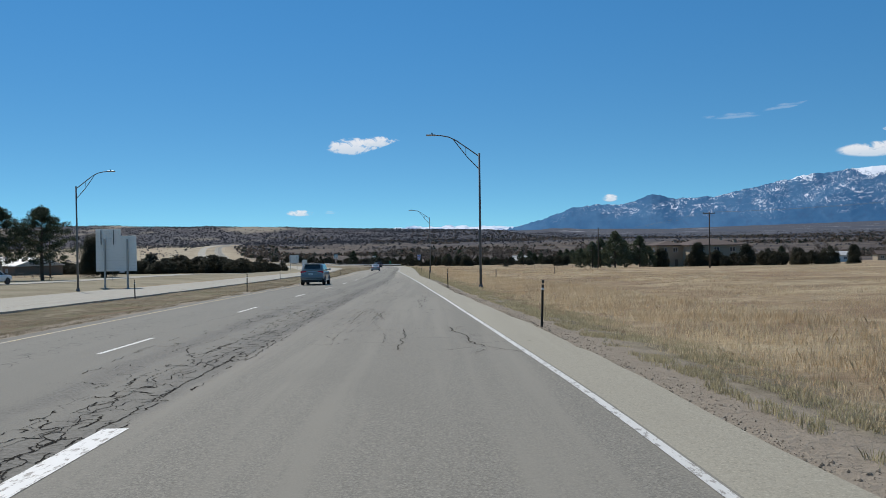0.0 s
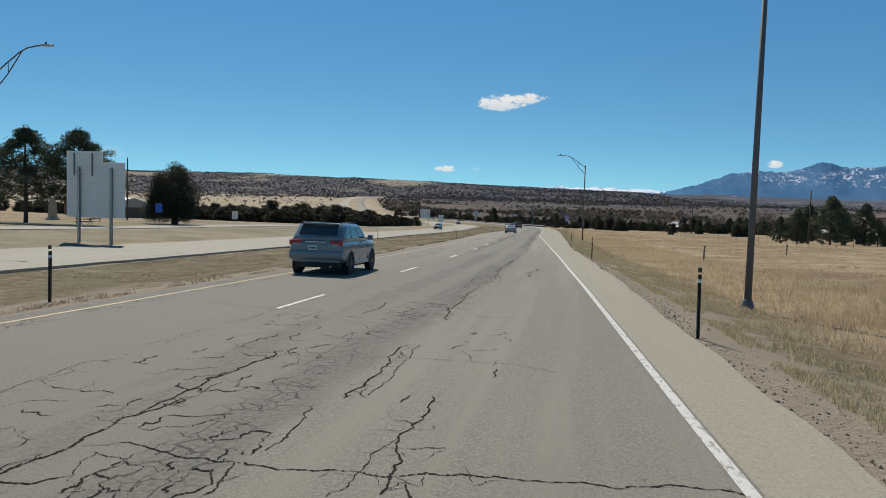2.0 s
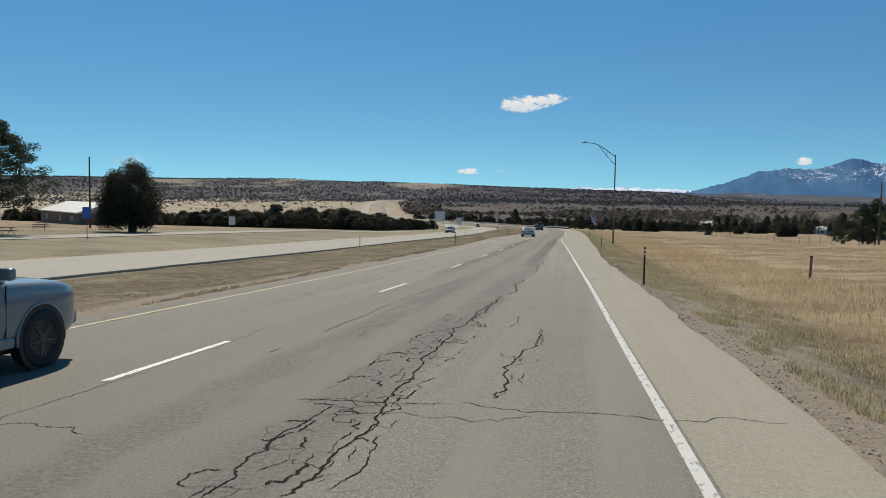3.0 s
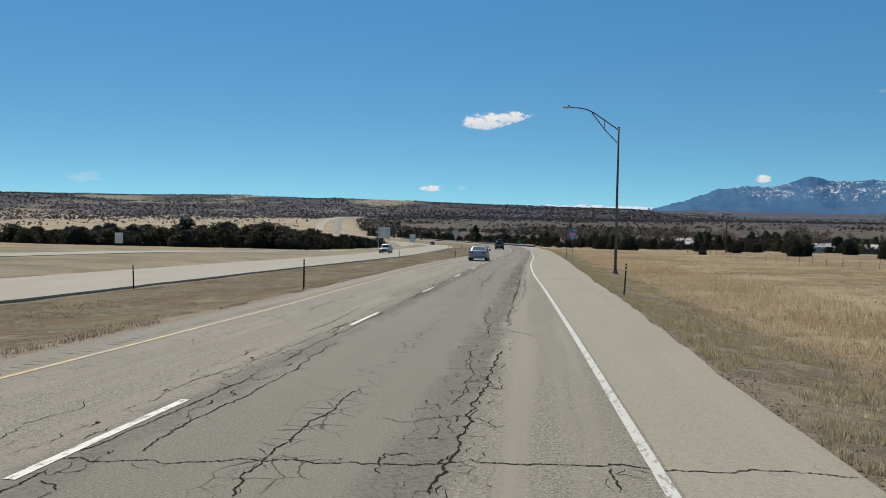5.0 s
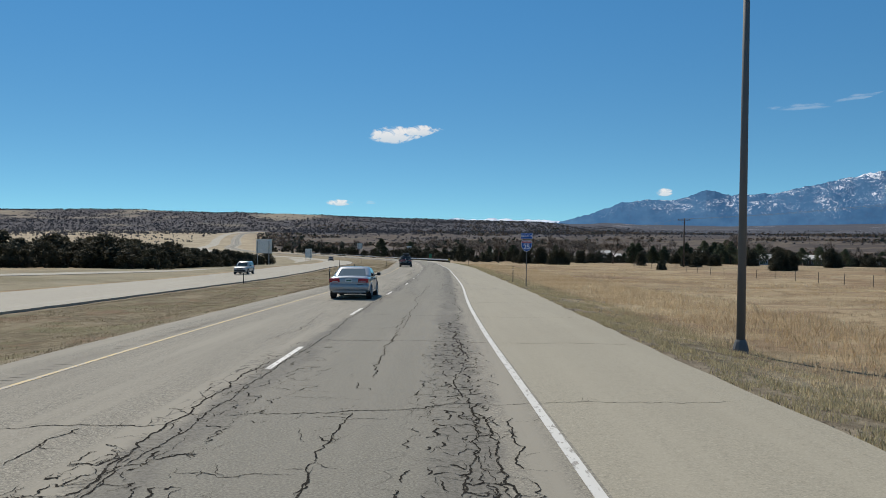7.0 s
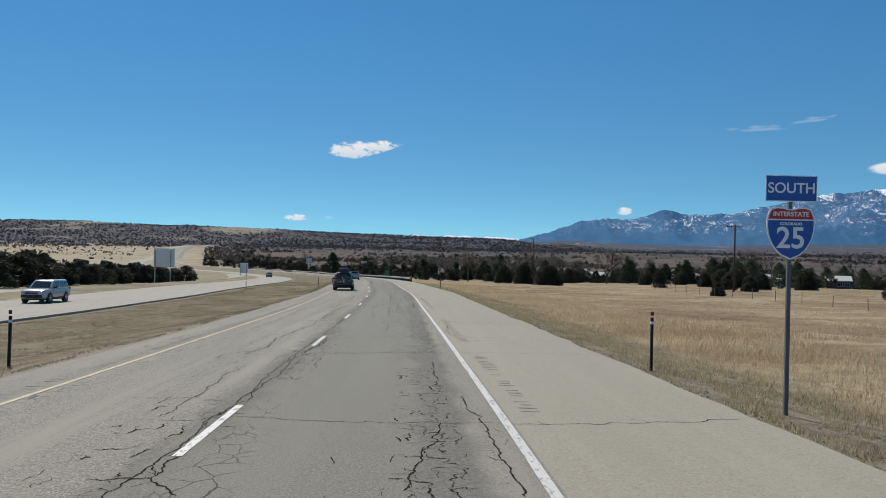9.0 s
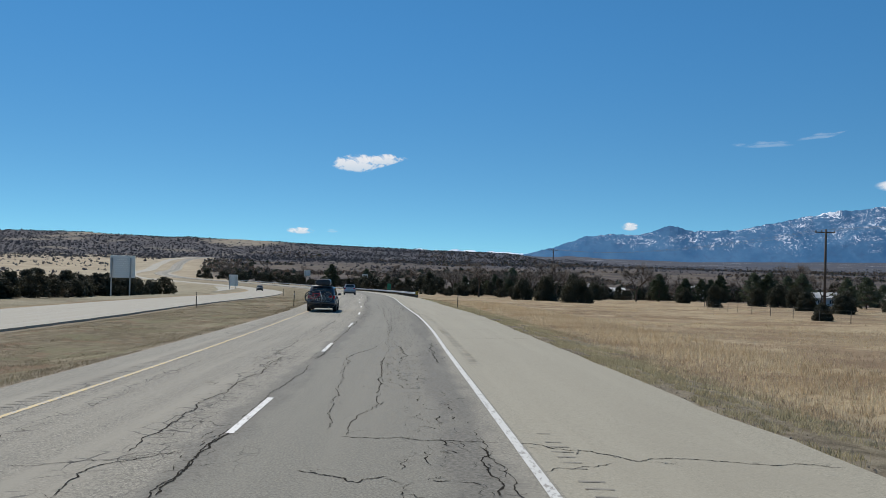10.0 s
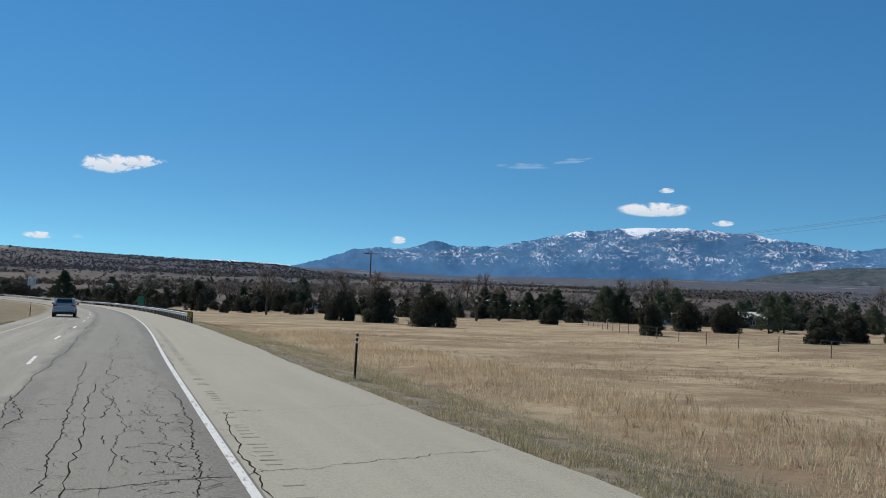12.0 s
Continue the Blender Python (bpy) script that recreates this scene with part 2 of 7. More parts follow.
    line = k.calc("MULTIPLY", line, k.calc("SUBTRACT", 1.0, k.step(u[0], 3.4, 3.7)))
    c = k.mix(k.calc("MULTIPLY", line, 0.85), c, (0.035, 0.032, 0.03))
    k.color(c)
    k.rough(k.calc("MULTIPLY_ADD", grain, 0.2, 0.72))
    k.b.inputs["Specular IOR Level"].default_value = 0.25
    k.bump(k.calc("SUBTRACT", k.calc("MULTIPLY", grain, 0.5), line), 0.5, 0.012)
    return k.m


M_ROAD = asphalt("worn_asphalt", (0.238, 0.222, 0.184), (0.278, 0.258, 0.212), 0.75, (0.202, 0.188, 0.156), 0.9)
M_SHOULDER = asphalt("pale_shoulder", (0.312, 0.288, 0.226), (0.345, 0.318, 0.25), 0.0, (0.278, 0.255, 0.2), 0.45)
M_OPP = asphalt("pale_paving", (0.34, 0.318, 0.265), (0.38, 0.355, 0.295), 0.0, (0.3, 0.282, 0.235), 0.6)


def crack_material():
    """Dark open cracks with ragged, broken edges."""
    k = Mat("open_crack", (0.045, 0.042, 0.038), 0.95)
    k.color(k.mix(k.noise(9.0), (0.016, 0.015, 0.014), (0.055, 0.051, 0.045)))
    k.b.inputs["Specular IOR Level"].default_value = 0.0
    tr = k.t.nodes.new("ShaderNodeBsdfTransparent")
    mx = k.t.nodes.new("ShaderNodeMixShader")
    k.link(k.step(k.mix(0.5, k.noise(30.0, 4, 0.75), k.noise(4.0, 3)), 0.36, 0.45), mx.inputs[0])
    k.link(tr.outputs[0], mx.inputs[1])
    k.link(k.b.outputs[0], mx.inputs[2])
    k.link(mx.outputs[0], k.t.nodes["Material Output"].inputs[0])
    return k.m


M_CRACK = crack_material()


def paint(name, color, wear):
    k = Mat(name, color, 0.6)
    w = k.step(k.noise((14, 5, 1), 5, 0.7), 0.62 - wear, 0.66 - wear * 0.5)
    k.color(k.mix(w, k.mix(k.noise(3.0), tuple(c * 0.86 for c in color), color), (0.27, 0.25, 0.22)))
    k.bump(k.noise(60.0), 0.3, 0.005)
    return k.m


M_WHITE = paint("white_road_paint", (0.62, 0.61, 0.57), 0.09)
M_WORNWHITE = paint("worn_white_road_paint", (0.7, 0.69, 0.66), 0.10)
M_YELLOW = paint("faded_yellow_road_paint", (0.51, 0.37, 0.135), 0.15)
M_FADED = paint("almost_gone_road_paint", (0.43, 0.405, 0.345), 0.3)


def ground_material():
    """Dry winter grass, bare dirt along the paving and scrubby slopes far off; its coordinates are metres from the paving's edge and along the road."""
    k = Mat("dry_prairie", (0.3, 0.24, 0.14), 0.95)
    uv = k.t.nodes.new("ShaderNodeTexCoord").outputs["UV"]
    u = k.axes(uv)[0]
    big = k.noise(0.018, 5, 0.6)
    mid = k.noise(0.16, 5, 0.65)
    wind = k.noise((0.11, 0.22, 1.0), 6, 0.68)
    fine = k.noise(2.6, 6, 0.7)
    tiny = k.noise(14.0, 4, 0.7)
    straw, pale, brown, green = (0.345, 0.266, 0.165), (0.44, 0.358, 0.235), (0.22, 0.15, 0.095), (0.225, 0.2, 0.13)
    c = k.mix(k.step(mid, 0.3, 0.7), straw, pale)
    c = k.mix(k.calc("MULTIPLY", k.step(wind, 0.43, 0.6), 0.88), c, brown)
    swathe = k.noise((0.055, 0.021, 1.0), 5, 0.6)
    c = k.mix(k.calc("MULTIPLY", k.step(swathe, 0.53, 0.64), 0.55), c, pale)
    c = k.mix(k.calc("MULTIPLY", k.step(k.noise((0.07, 0.03, 1.0), 5, 0.62), 0.49, 0.62), 0.6), c, (0.2, 0.13, 0.084))
    c = k.mix(k.calc("MULTIPLY", k.step(k.noise(0.75, 6, 0.72), 0.5, 0.62), 0.6), c, (0.2, 0.15, 0.09))
    c = k.mix(k.calc("MULTIPLY", k.step(big, 0.5, 0.68), 0.5), c, green)
    c = k.mix(k.calc("MULTIPLY", k.step(fine, 0.47, 0.68), 0.62), c, (0.185, 0.135, 0.08))
    c = k.mix(k.calc("MULTIPLY", k.step(tiny, 0.5, 0.8), 0.35), c, (0.5, 0.42, 0.27))
    # reddish bare dirt along the paving
    edge = k.calc("ADD", u, k.calc("MULTIPLY", k.calc("SUBTRACT", k.noise(0.7, 5, 0.7), 0.5), 1.9))
    dirt = k.mix(fine, (0.23, 0.191, 0.146), (0.35, 0.3, 0.236))
    across = k.axes(uv)[1]
    mid_strip = k.calc("MULTIPLY", k.step(across, -17.6, -17.0), k.calc("SUBTRACT", 1.0, k.step(across, -5.2, -4.6)))
    left_side = k.calc("SUBTRACT", 1.0, k.step(across, -80.0, -55.0))
    left_side = k.calc("MULTIPLY", k.calc("SUBTRACT", 1.0, left_side), k.calc("SUBTRACT", 1.0, k.step(across, -29.0, -28.0)))
    turf = k.mix(k.step(fine, 0.32, 0.68), (0.1, 0.085, 0.056), (0.26, 0.22, 0.148))
    turf = k.mix(k.calc("MULTIPLY", k.step(k.noise(1.1, 6, 0.72), 0.46, 0.64), 0.6), turf, (0.09, 0.073, 0.046))
    turf = k.mix(k.calc("MULTIPLY", k.step(k.noise(0.3, 6, 0.7), 0.48, 0.6), 0.8), turf, k.mix(tiny, (0.125, 0.125, 0.068), (0.215, 0.2, 0.12)))
    turf = k.mix(k.calc("MULTIPLY", k.step(k.noise(0.45, 6, 0.7), 0.52, 0.62), 0.75), turf, (0.185, 0.122, 0.08))
    turf = k.mix(k.calc("MULTIPLY", k.step(k.noise((0.5, 0.2, 1.0), 6, 0.7), 0.54, 0.64), 0.7), turf, k.mix(tiny, (0.2, 0.172, 0.115), (0.36, 0.31, 0.215)))
    c = k.mix(k.calc("MULTIPLY", mid_strip, 0.9), c, turf)
    c = k.mix(k.calc("MULTIPLY", left_side, 0.85), c, k.mix(0.6, turf, k.mix(k.step(k.noise(0.09, 6, 0.7), 0.36, 0.64), (0.21, 0.196, 0.134), (0.38, 0.352, 0.265))))
    verge = k.calc("MULTIPLY", k.calc("SUBTRACT", 1.0, k.step(edge, 2.0, 5.5)), k.step(across, 3.0, 4.0))
    c = k.mix(k.calc("MULTIPLY", verge, 0.8), c, k.mix(k.step(k.noise(1.3, 6, 0.74), 0.36, 0.64), (0.082, 0.072, 0.05), (0.25, 0.222, 0.16)))
    near = k.calc("SUBTRACT", 1.0, k.step(k.calc("SUBTRACT", edge, k.calc("MULTIPLY", k.calc("SUBTRACT", 1.0, k.step(k.axes(k.co)[1], 75.0, 120.0)), 0.9)), 0.3, 1.5))
    ypos = k.axes(k.co)[1]
    near = k.calc("MULTIPLY", near, k.calc("SUBTRACT", 1.0, k.calc("MULTIPLY", k.calc("MULTIPLY", k.step(ypos, 75.0, 110.0), k.step(across, 0.0, 1.0)), 0.65)))
    c = k.mix(near, c, dirt)
    # wooded slopes far away, with tan clearings between; far tones are tinted for haze
    sep = k.axes(k.co)
    cover = k.calc("MULTIPLY", k.calc("SUBTRACT", u, 100.0), 0.1)
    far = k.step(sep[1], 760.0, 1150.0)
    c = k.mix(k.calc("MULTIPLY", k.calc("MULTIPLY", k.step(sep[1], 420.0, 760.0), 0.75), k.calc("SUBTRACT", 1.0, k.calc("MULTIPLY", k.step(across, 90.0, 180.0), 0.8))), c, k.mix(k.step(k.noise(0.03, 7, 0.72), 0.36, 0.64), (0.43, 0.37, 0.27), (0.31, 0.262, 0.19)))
    # slate tones hold distant haze and the scrub's own shade
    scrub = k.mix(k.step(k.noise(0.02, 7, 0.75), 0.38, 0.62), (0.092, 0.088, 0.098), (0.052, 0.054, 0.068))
    # valley floor, its colours darkened for shade inside the dense brush
    town = k.calc("MULTIPLY", k.step(across, 15.0, 45.0), k.step(k.calc("ADD", sep[1], k.calc("MULTIPLY", sep[0], 0.9)), 440.0, 510.0))
    c = k.mix(k.calc("MULTIPLY", town, 0.94), c, k.ramp(k.noise(0.011, 7, 0.7), [(0.36, (0.045, 0.042, 0.044)), (0.49, (0.075, 0.063, 0.06)), (0.545, (0.135, 0.112, 0.09)), (0.575, (0.065, 0.056, 0.056))]))
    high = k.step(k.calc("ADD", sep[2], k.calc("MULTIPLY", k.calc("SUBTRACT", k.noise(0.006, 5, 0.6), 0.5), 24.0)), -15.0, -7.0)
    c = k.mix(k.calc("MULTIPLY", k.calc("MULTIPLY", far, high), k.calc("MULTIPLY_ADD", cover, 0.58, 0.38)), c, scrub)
    # blue-greys of the far plain have aerial haze mixed in
    hazed_plain = k.step(sep[1], 1500.0, 2300.0)
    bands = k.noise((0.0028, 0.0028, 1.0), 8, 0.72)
    c = k.mix(k.calc("MULTIPLY", k.calc("MULTIPLY", hazed_plain, k.step(across, 150.0, 500.0)), 0.92), c, k.ramp(bands, [(0.4, (0.052, 0.07, 0.105)), (0.48, (0.072, 0.08, 0.1)), (0.535, (0.105, 0.1, 0.104)), (0.56, (0.06, 0.066, 0.084)), (0.61, (0.08, 0.085, 0.1)), (0.65, (0.5, 0.5, 0.52))]))
    k.color(c)
    k.bump(k.calc("ADD", fine, k.calc("MULTIPLY", tiny, 0.4)), 0.9, 0.12)
    k.b.inputs["Specular IOR Level"].default_value = 0.1
    return k.m


M_GROUND = ground_material()


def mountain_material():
    """Conifer slopes and rock coloured blue for aerial haze, and snow in gullies and along the crest; its coordinates
    are metres along the range and up.
    """
    k = Mat("hazed_forest_mountain", (0.09, 0.16, 0.28), 0.95, coords="UV")
    ax = k.axes(k.co)
    z = ax[1]
    n1 = k.noise(0.005, 6, 0.6)
    broad = k.noise((0.0032, 0.007, 1.0), 4, 0.6)

    def slanted(lean, sx, sz):
        n = k.t.nodes.new("ShaderNodeCombineXYZ")
        k.link(k.calc("MULTIPLY_ADD", z, lean, ax[0]), n.inputs[0])
        k.link(z, n.inputs[1])
        return k.noise((sx, sz, 1.0), 7, 0.7, src=n.outputs[0], dist=0.5)

    # the blues hold the haze of the air in between
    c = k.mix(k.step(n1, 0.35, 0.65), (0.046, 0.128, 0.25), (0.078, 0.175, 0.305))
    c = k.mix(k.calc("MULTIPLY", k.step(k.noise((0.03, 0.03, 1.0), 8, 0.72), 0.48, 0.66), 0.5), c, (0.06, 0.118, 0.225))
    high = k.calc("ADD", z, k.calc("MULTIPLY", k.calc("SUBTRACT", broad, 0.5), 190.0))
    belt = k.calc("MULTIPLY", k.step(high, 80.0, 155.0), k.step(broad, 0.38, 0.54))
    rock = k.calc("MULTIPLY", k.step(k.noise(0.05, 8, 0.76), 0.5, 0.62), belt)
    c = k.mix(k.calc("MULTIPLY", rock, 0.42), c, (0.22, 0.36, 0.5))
    sway = k.calc("MULTIPLY_ADD", k.noise((0.006, 0.008, 1.0), 3, 0.5), 5.0, -2.5)
    gully = k.mix(0.4, slanted(sway, 0.045, 0.022), k.noise(0.07, 6, 0.75))
    snow = k.calc("MULTIPLY", k.step(gully, 0.516, 0.562), k.calc("MULTIPLY", belt, k.step(k.noise((0.012, 0.02, 1.0), 4, 0.6), 0.4, 0.56)))
    c = k.mix(k.calc("MULTIPLY", snow, 0.92), c, (0.76, 0.8, 0.87))
    cap = k.calc("ADD", z, k.calc("ADD", k.calc("MULTIPLY", k.calc("SUBTRACT", gully, 0.5), 300.0), k.calc("MULTIPLY", k.calc("SUBTRACT", k.noise((0.006, 0.004, 1.0), 3, 0.5), 0.5), 230.0)))
    c = k.mix(k.step(cap, 318.0, 332.0), c, (0.86, 0.89, 0.94))
    k.color(c)
    k.b.inputs["Specular IOR Level"].default_value = 0.0
    k.bump(k.noise((0.012, 0.012, 1.0), 7, 0.6), 0.12, 20.0)
    return k.m


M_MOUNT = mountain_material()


def far_snow_material():
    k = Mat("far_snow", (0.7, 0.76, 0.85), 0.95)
    # blue between the snow stands for distant haze
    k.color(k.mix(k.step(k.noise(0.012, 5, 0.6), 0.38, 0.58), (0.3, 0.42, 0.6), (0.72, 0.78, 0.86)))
    k.b.inputs["Specular IOR Level"].default_value = 0.0
    return k.m


M_FARSNOW = far_snow_material()


def foothill_material():
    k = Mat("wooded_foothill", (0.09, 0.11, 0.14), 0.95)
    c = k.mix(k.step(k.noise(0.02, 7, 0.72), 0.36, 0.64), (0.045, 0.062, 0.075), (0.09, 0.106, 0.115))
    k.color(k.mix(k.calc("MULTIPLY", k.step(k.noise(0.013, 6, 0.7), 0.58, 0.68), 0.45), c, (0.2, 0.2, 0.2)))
    k.b.inputs["Specular IOR Level"].default_value = 0.0
    return k.m


M_FOOTHILL = foothill_material()


def cloud_material(name, dense, glow, wisp=False):
    """Far cloud vapour: ragged, soft-edged, self-lit, its sunlit top painted brighter; its coordinates run from -1 to 1
    across and up.
    """
    k = Mat(name, (0.95, 0.95, 0.95), 1.0, coords="UV")
    ax = k.axes(k.co)
    rim = k.calc("SUBTRACT", 1.0, k.calc("ADD", k.calc("MULTIPLY", ax[0], ax[0]), k.calc("MULTIPLY", ax[1], ax[1])))
    obj = k.t.nodes.new("ShaderNodeTexCoord").outputs["Object"]
    body = k.calc("ADD", k.calc("MULTIPLY", rim, 0.75), k.calc("MULTIPLY_ADD", k.noise((0.004, 0.004, 0.03) if wisp else (0.009, 0.009, 0.017), 8, 0.68, src=obj, dist=0.6), 5.0 if wisp else 5.4, -2.7 if wisp else -2.6))
    cover = k.calc("MULTIPLY", k.step(body, -0.05, 0.75), dense)
    cover = k.calc("MULTIPLY", cover, k.step(rim, 0.0, 0.45))
    em = k.t.nodes.new("ShaderNodeEmission")
    k.link(k.mix(k.step(ax[1], -0.9, 0.5), (0.72, 0.82, 0.92), (0.96, 0.97, 1.0)), em.inputs[0])
    em.inputs[1].default_value = glow
    tr = k.t.nodes.new("ShaderNodeBsdfTransparent")
    mx = k.t.nodes.new("ShaderNodeMixShader")
    k.link(cover, mx.inputs[0])
    k.link(tr.outputs[0], mx.inputs[1])
    k.link(em.outputs[0], mx.inputs[2])
    k.link(mx.outputs[0], k.t.nodes["Material Output"].inputs[0])
    return k.m


M_CLOUD = cloud_material("glowing_cloud", 0.9, 0.86)
M_CIRRUS = cloud_material("thin_cirrus", 0.2, 0.9, True)
M_GALV = plain("galvanised_steel", (0.42, 0.42, 0.41), 0.45, 0.85, 18)
M_DARKSTEEL = plain("weathered_steel", (0.13, 0.132, 0.132), 0.7, 0.0, 12)
M_ALU = plain("bare_aluminium_sheet", (0.78, 0.76, 0.71), 0.5, 0.1, 6, 0.1)
M_WOOD = plain("weathered_pole_wood", (0.08, 0.06, 0.046), 0.9, 0, 9, 0.35, 0.5)
M_WOODGREY = plain("grey_fence_wood", (0.2, 0.165, 0.13), 0.9, 0, 14, 0.35, 0.5)
M_POSTDARK = plain("dark_post_steel", (0.06, 0.055, 0.045), 0.65, 0.3, 20)
M_REFLECT = plain("white_reflector", (0.8, 0.8, 0.78), 0.3)
M_BLACK = plain("black_plastic", (0.018, 0.018, 0.02), 0.5)
M_RUBBER = plain("tyre_rubber", (0.022, 0.022, 0.023), 0.85, 0, 60, 0.3, 0.3)
M_RIM = plain("alloy_rim", (0.5, 0.51, 0.52), 0.3, 0.9)
M_RIMDARK = plain("dark_alloy_rim", (0.09, 0.09, 0.095), 0.35, 0.8)
M_CHROME = plain("chrome_trim", (0.75, 0.75, 0.76), 0.12, 1.0, 10, 0.05, 0.0)
M_TAIL = plain("red_tail_lens", (0.42, 0.012, 0.02), 0.15, 0, 30, 0.2, 0.0, 0.5)
M_HEADLAMP = plain("clear_lamp_lens", (0.6, 0.62, 0.65), 0.1, 0.2, 30, 0.2, 0.0, 0.5)
M_PLATE = plain("licence_plate", (0.62, 0.66, 0.66), 0.4)
M_PLATEBAR = plain("plate_marks", (0.05, 0.12, 0.09), 0.5)
M_CANVAS = plain("concrete", (0.42, 0.4, 0.36), 0.9, 0, 10, 0.2, 0.3)


def car_glass(name, color):
    k = Mat(name, color, 0.05)
    k.b.inputs["Coat Weight"].default_value = 0.25
    k.b.inputs["Coat Roughness"].default_value = 0.02
    k.rough(k.calc("MULTIPLY_ADD", k.noise(4.0), 0.06, 0.03))
    return k.m


M_CARGLASS = car_glass("tinted_car_glass", (0.03, 0.04, 0.044))
# opaque pane; its grey-blue base stands for sky seen through and mirrored
M_PALEGLASS = car_glass("pale_car_glass", (0.12, 0.145, 0.155))


def carpaint(name, color, metal=0.35):
    return plain(name, color, 0.32, metal, 25, 0.08, 0.02, 0.9)


M_JUNIPER = leafy("juniper_foliage", (0.036, 0.038, 0.027), (0.083, 0.079, 0.051))
M_PINE = leafy("pine_needles", (0.04, 0.052, 0.032), (0.1, 0.114, 0.066))
M_PINELIGHT = leafy("light_pine_needles", (0.06, 0.074, 0.045), (0.155, 0.172, 0.105))
M_SCRUB = leafy("scrub_oak_twigs", (0.035, 0.034, 0.022), (0.09, 0.08, 0.05))
M_BARK = plain("rough_bark", (0.085, 0.062, 0.045), 0.95, 0, 8, 0.4, 0.8)
M_TWIG = leafy("bare_twigs", (0.15, 0.125, 0.105), (0.28, 0.235, 0.2))
M_GRASS = leafy("dry_grass_blades", (0.48, 0.37, 0.235), (0.82, 0.7, 0.49), trans=0.58, patch=(0.5, 0.37, 0.23))
M_SHORT = leafy("short_verge_grass", (0.17, 0.142, 0.095), (0.36, 0.3, 0.205), trans=0.45)

# ---- the plan: the line between the two lanes, its height, and offsets across it ----
LINE = [(-400, -3), (-60, -6.0), (0, -7.2), (33, -7.8), (58, -8.3), (82, -9), (109, -10.4), (131, -11.6), (157, -13), (198, -14.9), (236, -16.8),
        (260, -18.2), (287, -20.8), (310, -22.9), (355, -28), (411, -37), (477, -53), (540, -80), (600, -122), (650, -160), (720, -195),
        (900, -250), (1100, -312), (1300, -362), (1500, -385), (5200, -400)]
HEIGHT = [(-400, 0.2), (-60, -0.8), (0, -2.0), (20, -2.47), (39, -3.0), (59, -3.64), (100, -5.0), (131, -6.05), (160, -6.95), (187, -7.82), (211, -8.61),
          (235, -9.36), (260, -10.0), (300, -11.1), (360, -13.1), (420, -15.1), (520, -18.0), (600, -19.0), (680, -19.5), (900, -20.0),
          (1100, -16.5), (1300, -12.0), (1500, -9.3), (5200, -9.3)]
EDGE = [(-400, 10.5), (-30, 10.4), (0, 9.8), (10, 9.5), (18, 9.05), (30, 8.35), (37, 7.98), (49, 7.32), (58, 6.9), (66, 6.54), (74, 6.18), (90, 5.65), (106, 5.34), (118, 5.12),
        (130, 4.86), (138, 4.66), (146, 4.42), (155, 4.25), (164, 4.1), (176, 4.02), (195, 4.1), (206, 4.04), (213, 3.98), (224, 3.88), (233, 3.79), (245, 3.7), (252, 3.58), (258, 3.46),
        (270, 3.3), (285, 3.4), (5200, 3.5)]
PAVED = [(-400, 11.2), (0, 10.9), (20, 10.3), (30, 9.65), (46, 8.65), (60, 8.2), (70, 7.85), (80, 7.55), (92, 7.3), (108, 7.1), (118, 7.3), (135, 7.5), (175, 7.75), (205, 7.85), (240, 7.7), (290, 7.4), (5200, 7.2)]
INNER = [(-400, -3.75), (50, -3.75), (90, -3.9), (122, -4.15), (155, -4.75), (175, -4.8), (212, -4.35), (226, -4.65), (240, -4.8), (300, -4.9), (5200, -4.9)]
YELLOW = [(-400, -3.2), (60, -3.2), (110, -3.05), (122, -3.12), (132, -3.35), (158, -3.4), (200, -3.1), (212, -3.15), (226, -3.2), (238, -3.35), (260, -3.6), (5200, -3.6)]


def spline(table):
    """A smooth (Hermite, no overshoot) function through a table, made dense for quick look-up."""
    xs, ys = np.array([p[0] for p in table], float), np.array([p[1] for p in table], float)
    h, dl = np.diff(xs), np.diff(ys) / np.diff(xs)
    m = np.zeros(len(xs))
    m[0], m[-1] = dl[0], dl[-1]
    for i in range(1, len(xs) - 1):
        m[i] = 0 if dl[i - 1] * dl[i] <= 0 else (h[i - 1] + h[i]) / (h[i] / dl[i - 1] + h[i - 1] / dl[i])
    q = np.linspace(xs[0], xs[-1], 11201)
    k = np.clip(np.searchsorted(xs, q) - 1, 0, len(h) - 1)
    s = (q - xs[k]) / h[k]
    v = (1 + 2 * s) * (1 - s) ** 2 * ys[k] + s * (1 - s) ** 2 * h[k] * m[k] + s * s * (3 - 2 * s) * ys[k + 1] + s * s * (s - 1) * h[k] * m[k + 1]
    return lambda t: np.interp(t, q, v)


line_x, road_z, edge_u, paved_u, inner_u, yellow_u = (spline(t) for t in (LINE, HEIGHT, EDGE, PAVED, INNER, YELLOW))


def smooth(v, lo, hi):
    t = np.clip((np.asarray(v, float) - lo) / (hi - lo), 0, 1)
    return t * t * (3 - 2 * t)


def fnoise(x, y, seed, scale):
    """Cheap smooth value noise for arrays."""
    rs = np.random.RandomState(seed)
    tab = rs.rand(256, 256)
    x, y = np.asarray(x, float) / scale + 1000, np.asarray(y, float) / scale + 1000
    i, j = np.floor(x).astype(int), np.floor(y).astype(int)
    f, g = x - i, y - j
    f, g = f * f * (3 - 2 * f), g * g * (3 - 2 * g)
    a, b = tab[i % 256, j % 256], tab[(i + 1) % 256, j % 256]
    c, d = tab[i % 256, (j + 1) % 256], tab[(i + 1) % 256, (j + 1) % 256]
    return (a * (1 - f) + b * f) * (1 - g) + (c * (1 - f) + d * f) * g - 0.5


